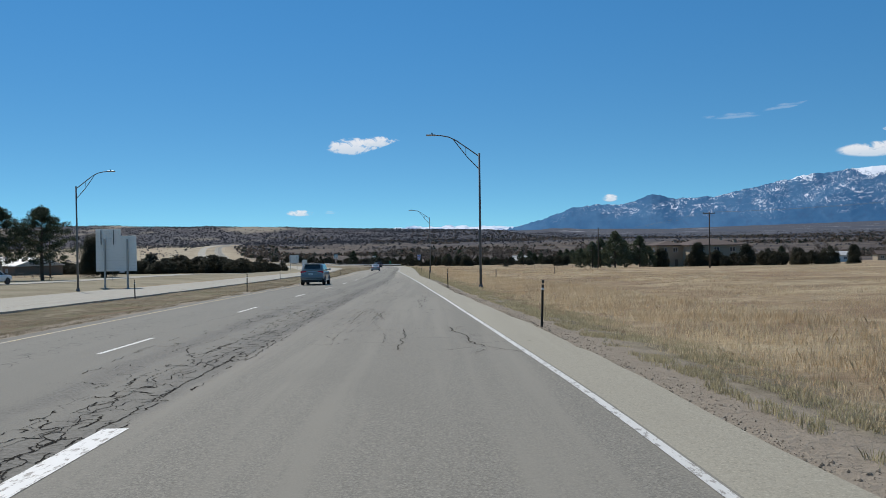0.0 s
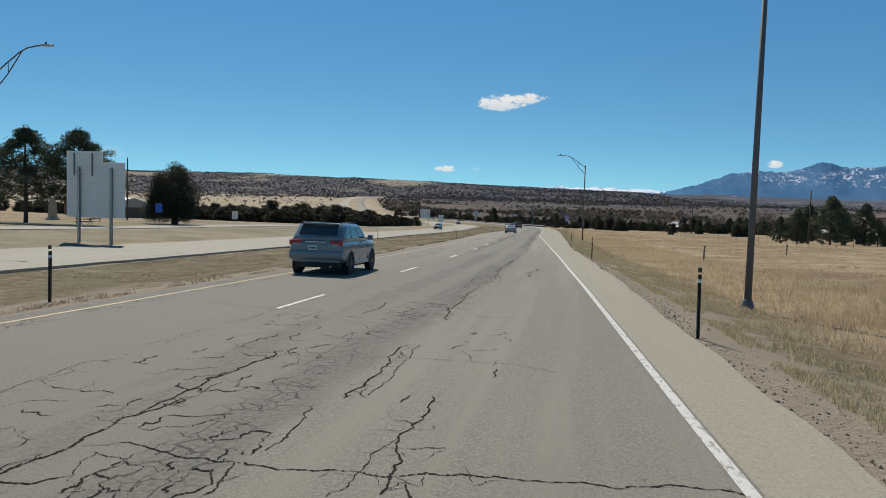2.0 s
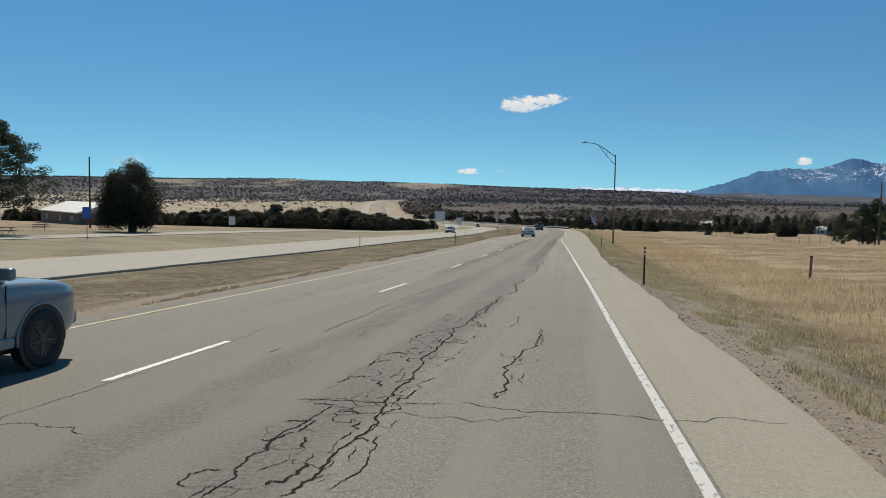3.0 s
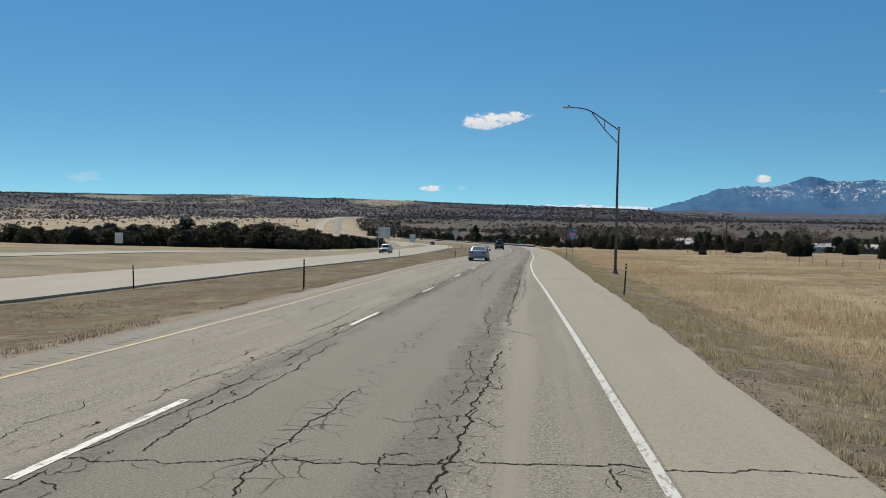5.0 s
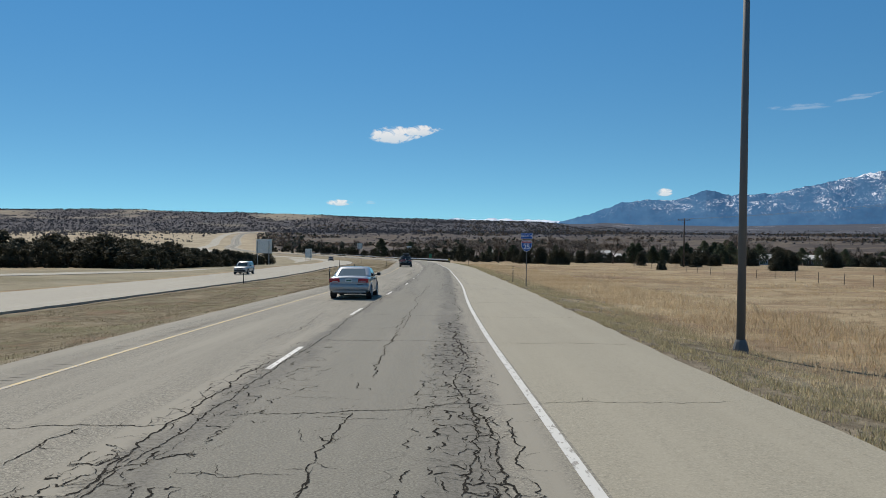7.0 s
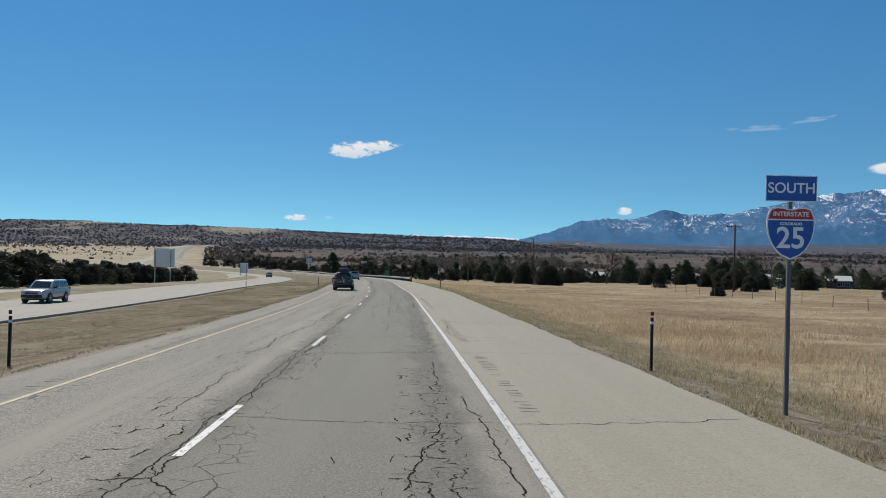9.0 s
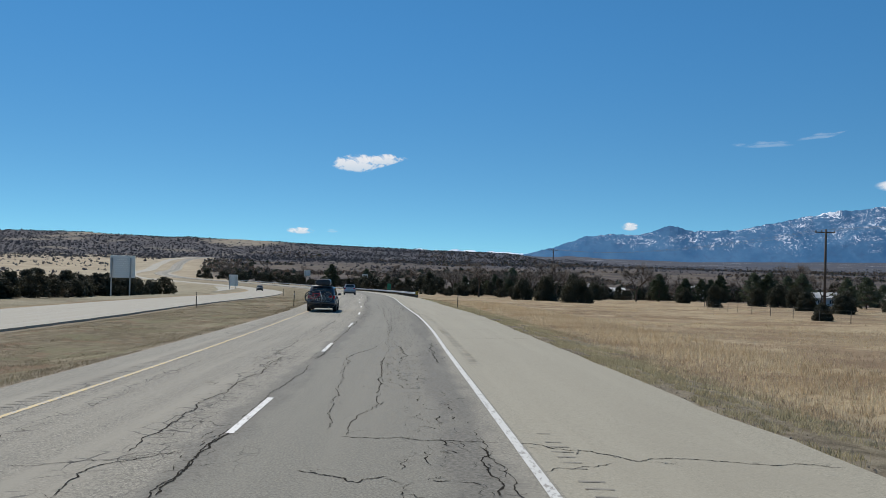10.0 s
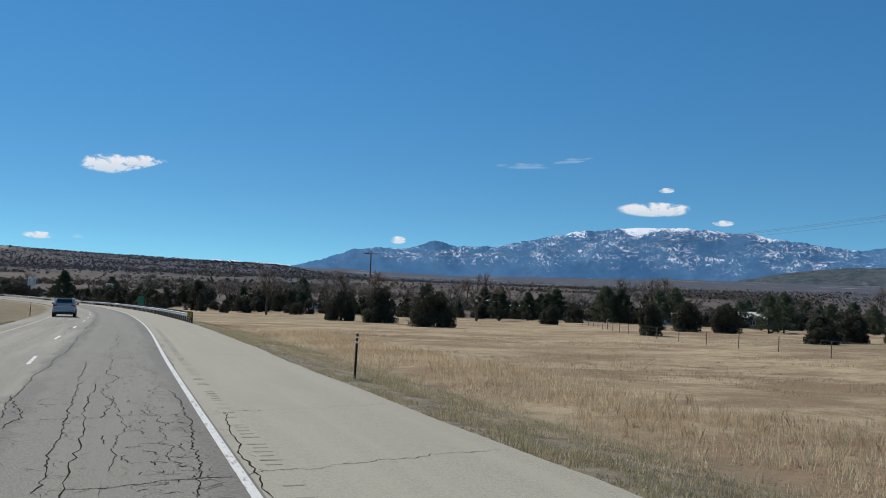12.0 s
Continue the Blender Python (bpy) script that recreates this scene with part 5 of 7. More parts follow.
M_STUCCO = wall_material("tan_stucco", (0.4, 0.33, 0.245))
M_WHITEWALL = wall_material("white_siding", (0.68, 0.68, 0.66))
M_BROWNWALL = wall_material("brown_siding", (0.2, 0.14, 0.1))
M_SHINGLE = wall_material("brown_shingle_roof", (0.1, 0.072, 0.06))
M_METALROOF = plain("pale_metal_roof", (0.62, 0.6, 0.55), 0.5, 0.2, 5, 0.1, 0.1)
M_PANE = car_glass("window_glass", (0.03, 0.04, 0.05))


def gable(bm, x0, x1, y0, y1, z, h, over, hip=0.0):
    """A pitched roof with thickness, ridge along the longer side."""
    x0, x1, y0, y1 = x0 - over, x1 + over, y0 - over, y1 + over
    long_x = (x1 - x0) >= (y1 - y0)
    if long_x:
        r = [(x0 + hip, (y0 + y1) / 2), (x1 - hip, (y0 + y1) / 2)]
    else:
        r = [((x0 + x1) / 2, y0 + hip), ((x0 + x1) / 2, y1 - hip)]
    for dz in (0, -0.18):
        c = [bm.verts.new((a, b, z + dz)) for a, b in ((x0, y0), (x1, y0), (x1, y1), (x0, y1))]
        t = [bm.verts.new((a, b, z + h + dz)) for a, b in r]
        if dz == 0:
            up = c
        if long_x:
            f = [(c[0], c[1], t[1], t[0]), (c[1], c[2], t[1]), (c[2], c[3], t[0], t[1]), (c[3], c[0], t[0])]
        else:
            f = [(c[0], c[1], t[0]), (c[1], c[2], t[1], t[0]), (c[2], c[3], t[1]), (c[3], c[0], t[0], t[1])]
        for q in f:
            bm.faces.new(q)
    for i in range(4):
        bm.faces.new((up[i], up[(i + 1) % 4], c[(i + 1) % 4], c[i]))
    return bm


def window(t, x, y, z, w, h, side="front"):
    fr = B()
    d = (lambda a, b, c: (x + a, y + b, z + c)) if side == "front" else (lambda a, b, c: (x + b, y + a, z + c))
    sz = (lambda a, b, c: (a, b, c)) if side == "front" else (lambda a, b, c: (b, a, c))
    for a in (-w / 2, 0, w / 2):
        box(fr, d(a, -0.03, 0), sz(0.09, 0.12, h + 0.1))
    for c in (-h / 2, h / 2):
        box(fr, d(0, -0.03, c), sz(w + 0.1, 0.12, 0.09))
    win = part("window", fr, M_WHITEWALL, t)
    part("pane", box(B(), d(0, -0.012, 0), sz(w, 0.03, h)), M_PANE, win)


def big_house():
    z = -9.3
    t = thing("house", "two-storey tan stucco house with brown hipped roofs", "house")
    part("wall", box(B(), (75.5, 224, z + 3.3), (16, 15, 6.7)), M_STUCCO, t)
    part("wall", box(B(), (63.5, 229, z + 3.25), (9.5, 11, 6.6)), M_STUCCO, t)
    part("wall", box(B(), (86.3, 228, z + 3.0), (6.5, 10, 6.0)), M_STUCCO, t)
    part("roof", gable(B(), 67.5, 83.5, 216.5, 231.5, z + 6.6, 1.7, 0.9, 6.5), M_SHINGLE, t)
    part("roof", gable(B(), 58.7, 68, 223.5, 234.5, z + 6.55, 1.2, 0.9, 4.5), M_SHINGLE, t)
    part("roof", gable(B(), 83.6, 89.5, 223, 233, z + 6.0, 1.2, 0.7, 3.5), M_SHINGLE, t)
    for x, y, h in ((66.2, 228, 7.9), (80.5, 226, 8.4), (85.5, 227, 7.9)):
        ch = part("chimney", box(B(), (x, y, z + h - 1.2), (0.9, 0.9, 2.6)), M_STUCCO, t)
        part("chimney_cap", box(B(), (x, y, z + h + 0.15), (1.1, 1.1, 0.16), bevel=0.02), M_BROWNWALL, ch)
    for x, zz in ((71, 5.2), (76, 5.2), (81, 5.2), (71, 2.2), (76, 2.2)):
        window(t, x, 216.5, z + zz, 1.6, 1.3)
    for x, zz in ((61.5, 5.1), (65, 5.1), (61.5, 2.1)):
        window(t, x, 223.5, z + zz, 1.4, 1.3)
    for y, zz in ((226, 5.1), (231, 5.1)):
        window(t, 58.75, y, z + zz, 1.3, 1.3, "side")
    part("door", box(B(), (65.3, 223.45, z + 1.1), (1.0, 0.12, 2.1)), M_BROWNWALL, t)
    t.matrix_basis = Matrix.Translation((72.6, 224, z)) @ Matrix.Diagonal((0.86, 0.86, 0.92, 1)) @ Matrix.Translation((-74, -226, -z))


big_house()


def small_house(x, y, w, d, h, rz, wall, roof, label, rise=1.3):
    t = thing("small_house", label, "house", "houses beyond the field", m=pose(x, y, gz(x, y) - 0.1, 0, 0, rz))
    part("wall", box(B(), (0, 0, h / 2), (w, d, h)), wall, t)
    part("roof", gable(B(), -w / 2, w / 2, -d / 2, d / 2, h, rise, 0.4), roof, t)
    for fx in (-0.32, 0.05, 0.34):
        window(t, fx * w, -d / 2, h * 0.56, 1.2, 1.0)
    part("door", box(B(), (0.2 * w, -d / 2 - 0.03, 1.05), (0.95, 0.1, 2.05)), M_BROWNWALL, t)
    return t


for x, y, w, rz, wl, rf, lb in [(84, 416, 9, 10, M_WHITEWALL, M_METALROOF, "low white mobile home with a pale roof"), (99, 410, 6, -20, M_BROWNWALL, M_METALROOF, "small brown shed with a white roof"),
                                (118, 398, 8, 25, M_STUCCO, M_SHINGLE, "low tan house behind junipers"), (140, 380, 9, -15, M_WHITEWALL, M_METALROOF, "white mobile home among pines"),
                                (46, 498, 10, 5, M_STUCCO, M_METALROOF, "low tan house with a pale metal roof"), (16, 530, 9, -10, M_WHITEWALL, M_SHINGLE, "white house behind the tree belt"),
                                (90, 520, 11, 20, M_WHITEWALL, M_METALROOF, "long white mobile home across the valley"), (150, 480, 9, -30, M_BROWNWALL, M_SHINGLE, "brown house across the valley"),
                                (0, 600, 10, 0, M_WHITEWALL, M_METALROOF, "white house past the curve"), (60, 620, 12, 15, M_STUCCO, M_METALROOF, "tan house with a bright roof"),
                                (142, 285, 9, 10, M_WHITEWALL, M_METALROOF, "white outbuilding across the field"), (168, 300, 9, -10, M_STUCCO, M_SHINGLE, "tan house across the field"), (120, 640, 12, 8, M_WHITEWALL, M_METALROOF, "pale farm building across the valley")]:
    small_house(x, y, w, 5.5, 2.5, rz, wl, rf, lb)
small_house(-116, 214, 30, 12, 3.0, -38, M_BROWNWALL, M_METALROOF, "long low rest area building with a pale metal roof", 2.0)


def picnic_table(x, y, rz):
    t = thing("picnic_table", "dark picnic table on the rest area grass", "table", "picnic tables", m=pose(x, y, gz(x, y), 0, 0, rz))
    part("tabletop", box(B(), (0, 0, 0.75), (1.8, 0.75, 0.06), bevel=0.01), M_WOOD, t)
    for s in (-1, 1):
        part("bench", box(B(), (0, s * 0.7, 0.44), (1.8, 0.28, 0.05), bevel=0.01), M_WOOD, t)
        bm = tube(B(), (s * 0.65, -0.75, 0), (s * 0.65, 0.2, 0.74), 0.035, None, 6)
        tube(bm, (s * 0.65, 0.75, 0), (s * 0.65, -0.2, 0.74), 0.035, None, 6)
        tube(bm, (s * 0.65, -0.8, 0.41), (s * 0.65, 0.8, 0.41), 0.03, None, 6)
        part("leg_frame", bm, M_DARKSTEEL, t)


for x, y, rz in ((-66.2, 132.3, 10), (-78, 152, 40), (-88, 165, 0)):
    picnic_table(x, y, rz)


def stone_marker(x, y):
    t = thing("stone_pillar", "tapered tan stone pillar at the rest area", "pillar", m=pose(x, y, gz(x, y)))
    bm = B()
    loft(bm, [[(a * w, b * w, z) for a, b in ((-1, -1), (1, -1), (1, 1), (-1, 1))] for w, z in ((0.62, -0.1), (0.5, 0.5), (0.42, 2.2), (0.36, 3.2), (0.1, 3.6))])
    part("shaft", bm, M_STUCCO, t)
    part("plinth", box(B(), (0, 0, 0.12), (1.5, 1.5, 0.3), bevel=0.03), M_CANVAS, t)


stone_marker(-84, 150)

# ---- vehicles ----
P_GREY = carpaint("grey_car_paint", (0.165, 0.2, 0.215), 0.0)
P_SILVER = carpaint("silver_car_paint", (0.36, 0.37, 0.385), 0.35)
P_NAVY = carpaint("dark_blue_car_paint", (0.014, 0.021, 0.035), 0.1)
P_WHITE = carpaint("white_car_paint", (0.72, 0.73, 0.74), 0.0)
P_BLACK = carpaint("black_car_paint", (0.02, 0.022, 0.024), 0.2)


def wheel(t, x, y, r, w, rim, spokes=5):
    s = 1 if x > 0 else -1
    m = Matrix.Translation((x, y, r)) @ pose(0, 0, 0, 0, 90 * s, 0)
    tyre = [(r * 0.66, -w / 2), (r * 0.9, -w / 2), (r * 0.975, -w * 0.42), (r, -w * 0.3), (r, w * 0.3), (r * 0.975, w * 0.42), (r * 0.9, w / 2), (r * 0.66, w / 2)]
    wh = part("wheel", lathe(B(), [(0.03, -w * 0.3), (r * 0.64, -w * 0.3), (r * 0.64, w * 0.1), (0.03, w * 0.1)], m, 20), M_BLACK, t)
    part("tyre", lathe(B(), tyre, m, 30), M_RUBBER, wh, smooth=False)
    bm = lathe(B(), [(r * 0.60, w * 0.2), (r * 0.68, w * 0.2), (r * 0.68, w * 0.46), (r * 0.63, w * 0.5), (r * 0.60, w * 0.42)], m, 26)
    for k in range(spokes):
        a = 2 * math.pi * k / spokes
        for da in (-0.12, 0.12):
            p0 = m @ Vector((r * 0.14 * math.cos(a), r * 0.14 * math.sin(a), w * 0.40))
            p1 = m @ Vector((r * 0.64 * math.cos(a + da), r * 0.64 * math.sin(a + da), w * 0.42))
            tube(bm, p0, p1, r * 0.055, r * 0.045, 5)
    lathe(bm, [(0.0, w * 0.3), (r * 0.17, w * 0.3), (r * 0.17, w * 0.45), (0.0, w * 0.47)], m, 12)
    part("rim", bm, rim, wh)


def section(w, lo, top, crown=0.035):
    """Half of a car body's cross-section, mirrored."""
    h = [(0.0, lo), (w * 0.82, lo), (w * 0.95, lo + 0.06), (w * 0.995, lo + (top - lo) * 0.3), (w, lo + (top - lo) * 0.55), (w * 0.985, lo + (top - lo) * 0.78), (w * 0.955, top - 0.05), (w * 0.90, top - 0.008), (w * 0.6, top + crown * 0.6), (0.0, top + crown)]
    return h + [(-x, z) for x, z in h[-2:0:-1]]


def car(name, label, m, L, W, H, wb, body, cabin, paint, rim, wheel_r, tail, kind="suv", spokes=5, rails=None, panes=None, low=None):
    """body: stations (y, bottom, top, half-width share). cabin: base y0, y1, roof y0, y1, base z."""
    t = thing(name, label, "car", "vehicles on the road", m=m)
    w = W / 2
    low = low or M_BLACK
    b = B()
    loft(b, [[(px, y, z) for px, z in section(w * sh, lo, top)] for y, lo, top, sh in body])
    bodyo = part("body", b, paint, t, smooth=True)
    sub = bodyo.modifiers.new("round", "SUBSURF")
    sub.levels = sub.render_levels = 2
    y0, y1, r0, r1, zb = cabin
    wt, wr = w * 0.93, w * (0.74 if kind == "sedan" else 0.79)
    zr = H - 0.05

    def cab(f, g):
        """Half-width and place on the cabin: f along it (0 rear, 1 front), g up to the roof."""
        ya, yb = y0 + (y1 - y0) * f, r0 + (r1 - r0) * f
        return wt + (wr - wt) * g ** 1.25, ya + (yb - ya) * g, zb + (zr - zb) * g

    shell = B()
    rings = []
    for g, pull in ((0.0, 0.0), (0.25, 0.0), (0.5, 0.0), (0.75, 0.0), (0.92, 0.0), (1.0, 0.035), (1.035, 0.12), (1.055, 0.3)):
        hw, ya, zz = cab(0.0, min(g, 1.0))
        _, yb, _ = cab(1.0, min(g, 1.0))
        zz = zb + (zr - zb) * g
        hw, ya, yb = hw - pull, ya + pull * 1.2, yb - pull * 1.4
        half = [(0.0, ya - 0.07), (hw * 0.45, ya - 0.06), (hw * 0.82, ya - 0.02), (hw * 0.96, ya + 0.06), (hw, ya + 0.2), (hw + 0.006, (ya + yb) / 2), (hw, yb - 0.2), (hw * 0.96, yb - 0.06), (hw * 0.82, yb + 0.03), (hw * 0.45, yb + 0.08), (0.0, yb + 0.09)]
        rings.append([(x, y, zz) for x, y in half] + [(-x, y, zz) for x, y in half[-2:0:-1]])
    loft(shell, rings)
    part("cabin", shell, paint, t, smooth=True)
    # panes lie just proud of the cabin
    for f0, f1 in panes or ((0.1, 0.29), (0.325, 0.60), (0.64, 0.93)):
        for s in (-1, 1):
            bm = B()
            fs, gs = np.linspace(f0, f1, 5), ((0.06 if kind == "sedan" else 0.14), 0.3, 0.55, 0.78, 0.86)
            vs = []
            for j, g in enumerate(gs):
                row = []
                for i, f in enumerate(fs):
                    cut = 0.012 if (i in (0, 4) and j in (0, 4)) else 0.0
                    ff = f + (cut if i == 0 else -cut)
                    hw, yy, zz = cab(ff, g)
                    row.append(bm.verts.new((s * (hw + 0.014), yy, zz)))
                vs.append(row)
            for j in range(4):
                for i in range(4):
                    bm.faces.new((vs[j][i], vs[j][i + 1], vs[j + 1][i + 1], vs[j + 1][i]))
            part("side_window", bm, M_CARGLASS, t, smooth=True)
    for end, nm in ((0, "rear_window"), (1, "windscreen")):
        bm = B()
        vs = []
        for g in (0.1, 0.35, 0.6, 0.86) if end or kind == "sedan" else (0.34, 0.5, 0.68, 0.87):
            hw, yy, zz = cab(float(end), g)
            sg = -1 if end == 0 else 1
            row = []
            for q in (-0.77, -0.45, 0.0, 0.45, 0.77):
                bow = (0.06 if abs(q) < 0.5 else 0.025) + (0.012 if abs(q) < 0.1 else 0)
                row.append(bm.verts.new((q * hw, yy + sg * (bow + 0.018 + (0.02 if end else 0)), zz)))
            vs.append(row)
        for j in range(3):
            for i in range(4):
                bm.faces.new((vs[j][i], vs[j][i + 1], vs[j + 1][i + 1], vs[j + 1][i]))
        part(nm, bm, M_PALEGLASS if kind == "sedan" else M_CARGLASS, t, smooth=True)
    # wheels and arches
    for s in (-1, 1):
        for yy in (-wb / 2, wb / 2):
            wheel(t, s * (w - 0.1), yy, wheel_r, 0.24, rim, spokes)
            R = wheel_r + 0.06
            arc = [math.pi * (k / 16) * 1.1 - 0.16 for k in range(17)]
            part("wheel_arch", pipe(B(), [(s * (w - 0.02), yy + R * math.cos(a), wheel_r + R * math.sin(a)) for a in arc], 0.022, 6), low if kind != "sedan" else paint, t, smooth=True)
            part("wheel_well", lathe(B(), [(0.02, 0), (wheel_r + 0.05, 0), (wheel_r + 0.05, 0.012), (0.02, 0.012)], Matrix.Translation((s * (w - 0.012), yy, wheel_r)) @ pose(0, 0, 0, 0, 90 * s, 0), 26), M_BLACK, t)
    yr, yf = body[0][0], body[-1][0]
    tz, tw, th, ty = tail
    for s in (-1, 1):
        lamp = part("tail_light", box(B(), (s * (w * 0.95 - tw / 2), yr + ty, tz), (tw, 0.22, th), bevel=0.04), M_TAIL, t, "red tail light")
        part("reversing_lens", box(B(), (s * (w * 0.95 - tw / 2 - 0.03), yr + ty - 0.012, tz - th * 0.3), (tw * 0.6, 0.21, th * 0.14), bevel=0.01), M_HEADLAMP, lamp)
        part("headlight", box(B(), (s * (w * 0.56), yf - 0.13, body[-2][2] - 0.15), (0.36, 0.2, 0.13), bevel=0.04), M_HEADLAMP, t)
        hw, yy, zz = cab(0.93, 0.0)
        mir = part("mirror", box(B(), (s * (w + 0.1), yy - 0.06, zb + 0.11), (0.19, 0.11, 0.15), bevel=0.04), low, t)
        part("mirror_stalk", box(B(), (s * (w - 0.01), yy - 0.04, zb + 0.06), (0.14, 0.05, 0.05)), M_BLACK, mir)
        for f in (0.32, 0.62):
            hw, yy, zz = cab(f, 0)
            part("door_handle", box(B(), (s * (w * 0.985), yy, zb - 0.13), (0.04, 0.19, 0.03), bevel=0.01), paint if kind != "sedan" else M_CHROME, t)
        for f in (0.61, 0.95):
            hw, yy, zz = cab(f, 0)
            part("door_seam", box(B(), (s * (w * 0.985), yy, (zb + 0.42) / 2), (0.014, 0.01, zb - 0.5)), M_BLACK, t)
        part("sill", box(B(), (s * (w * 0.95), 0, body[2][1] + 0.07), (0.07, wb - 2 * wheel_r - 0.2, 0.13), bevel=0.02), low if kind != "sedan" else paint, t)
        if rails is not None:
            part("roof_rail", pipe(B(), [(s * wr * 0.86, r0 + 0.1, zr + 0.02), (s * wr * 0.86, r0 + 0.25, zr + 0.05), (s * wr * 0.86, r1 - 0.3, zr + 0.05), (s * wr * 0.86, r1 - 0.12, zr + 0.01)], 0.018, 6), rails, t, smooth=True)
    px = 0 if kind == "sedan" else -0.1
    pz = tz if kind == "sedan" else tz - 0.16
    pl = part("licence_plate", box(B(), (px, yr - 0.012, pz), (0.31, 0.03, 0.155), bevel=0.006), M_PLATE, t)
    part("plate_bar", box(B(), (px, yr - 0.03, pz), (0.22, 0.004, 0.06)), M_PLATEBAR, pl)
    part("rear_bumper", box(B(), (0, yr + 0.16, body[1][1] + 0.17), (W * 0.965, 0.36, 0.36), bevel=0.12), paint, t, smooth=True)
    part("rear_valance", box(B(), (0, yr + 0.2, body[1][1] - 0.02), (W * 0.82, 0.3, 0.14), bevel=0.05), low if kind != "sedan" else paint, t)
    part("front_grille", box(B(), (0, yf - 0.01, body[-2][2] - 0.2), (W * 0.46, 0.08, 0.15), bevel=0.03), M_BLACK, t)
    part("front_bumper", box(B(), (0, yf - 0.04, body[-1][1] + 0.12), (W * 0.78, 0.2, 0.2), bevel=0.07), low if kind != "sedan" else paint, t)
    if kind != "sedan":
        part("spoiler", box(B(), (0, r0 - 0.06, zr - 0.005), (W * 0.66, 0.26, 0.05), bevel=0.024, rx=-6), paint, t)
        part("rear_wiper", tube(B(), (0, (y0 + r0) / 2 - 0.16, zb + 0.2), (0.35, (y0 + r0) / 2 - 0.18, zb + 0.12), 0.012, None, 5), M_BLACK, t)
        part("tailgate_trim", box(B(), (0, yr - 0.005, tz + 0.04), (W * 0.36, 0.04, 0.03), bevel=0.01), M_CHROME, t)
    else:
        part("bumper_sticker", box(B(), (0.5, yr + 0.0, tz - 0.2), (0.24, 0.012, 0.07)), M_BLACK, t, "small dark bumper sticker")
    part("underbody", box(B(), (0, 0, 0.33), (W * 0.8, L * 0.84, 0.2)), M_BLACK, t)
    part("exhaust", tube(B(), (0.5, yr + 0.35, 0.3), (0.5, yr + 0.06, 0.29), 0.035, None, 8), M_GALV, t)
    part("aerial", box(B(), (0, r0 + 0.3, zr + 0.09), (0.05, 0.14, 0.07), bevel=0.02), M_BLACK, t)
    return t


def suv_body(L, belt, hood, clear=0.27, rear_lo=0.42):
    h = L / 2
    return [(-h, rear_lo + 0.1, belt - 0.12, 0.86), (-h + 0.07, rear_lo, belt - 0.02, 0.95), (-h + 0.4, clear + 0.02, belt, 0.99), (-0.6, clear, belt, 1.0), (0.55, clear, belt - 0.01, 1.0), (h * 0.45, clear, hood + 0.03, 0.99),
            (h - 0.5, clear, hood, 0.97), (h - 0.12, clear + 0.04, hood - 0.07, 0.88), (h, clear + 0.12, hood - 0.22, 0.76)]


def on_road(u, y, dz=0.0, turn=0.0):
    d = (float(line_x(y + 3)) - float(line_x(y - 3))) / 6
    s = (float(road_z(y + 3)) - float(road_z(y - 3))) / 6
    m = pose(at_line(u, y), y, float(road_z(y)) + dz + 0.004, math.degrees(math.atan(s)), 0, -math.degrees(math.atan(d)))
    return m @ pose(0, 0, 0, 0, 0, turn)


car("grey_suv", "grey sport utility vehicle driving in the passing lane", on_road(-10.70 - float(line_x(66.5)), 66.5), 4.82, 1.94, 1.74, 2.915, suv_body(4.82, 1.17, 1.1, 0.3, 0.5), (-2.3, 0.98, -1.86, 0.2, 1.14), P_GREY, M_RIMDARK, 0.385, (1.06, 0.46, 0.17, 0.13), "suv", 5, M_BLACK, low=P_GREY)
car("silver_sedan", "silver four-door sedan driving in the passing lane", on_road(-1.25, 179.5), 4.95, 1.83, 1.46, 2.85,
    [(-2.47, 0.5, 0.9, 0.84), (-2.42, 0.38, 0.99, 0.94), (-2.0, 0.26, 1.03, 0.98), (-1.2, 0.22, 1.0, 1.0), (0.8, 0.22, 0.97, 1.0), (1.2, 0.22, 0.96, 0.99), (1.9, 0.23, 0.87, 0.96), (2.38, 0.26, 0.77, 0.88), (2.47, 0.34, 0.66, 0.78)],
    (-1.62, 1.28, -0.62, 0.35, 0.96), P_SILVER, M_RIM, 0.325, (0.84, 0.46, 0.18, 0.07), "sedan", 6, panes=((0.2, 0.52), (0.56, 0.9)))
wagon_m = on_road(-21.25 - float(line_x(264.0)), 264.0)
car("blue_wagon", "dark blue wagon carrying a roof box and bicycles", wagon_m, 4.8, 1.84, 1.64, 2.745, suv_body(4.8, 1.0, 0.96, 0.24, 0.4), (-2.2, 1.05, -1.72, 0.25, 0.98), P_NAVY, M_RIMDARK, 0.345, (0.95, 0.42, 0.2, 0.13), "suv", 10, M_CHROME)
car("silver_suv", "silver-grey sport utility vehicle far ahead on the curve", on_road(-2.6, 340.0), 4.7, 1.9, 1.72, 2.75, suv_body(4.7, 1.1, 1.04, 0.27, 0.45), (-2.2, 0.95, -1.85, 0.22, 1.08), P_SILVER, M_RIMDARK, 0.36, (1.02, 0.34, 0.2, 0.13), "suv", 5, M_BLACK)
car("pale_suv", "pale silver sport utility vehicle on the opposite carriageway", on_road(-23.7, 246, -0.8, 180), 4.6, 1.86, 1.68, 2.7, suv_body(4.6, 1.05, 1.0), (-2.15, 0.95, -1.85, 0.25, 1.03), P_SILVER, M_RIM, 0.35, (0.98, 0.3, 0.28, 0.13), "suv", 5)
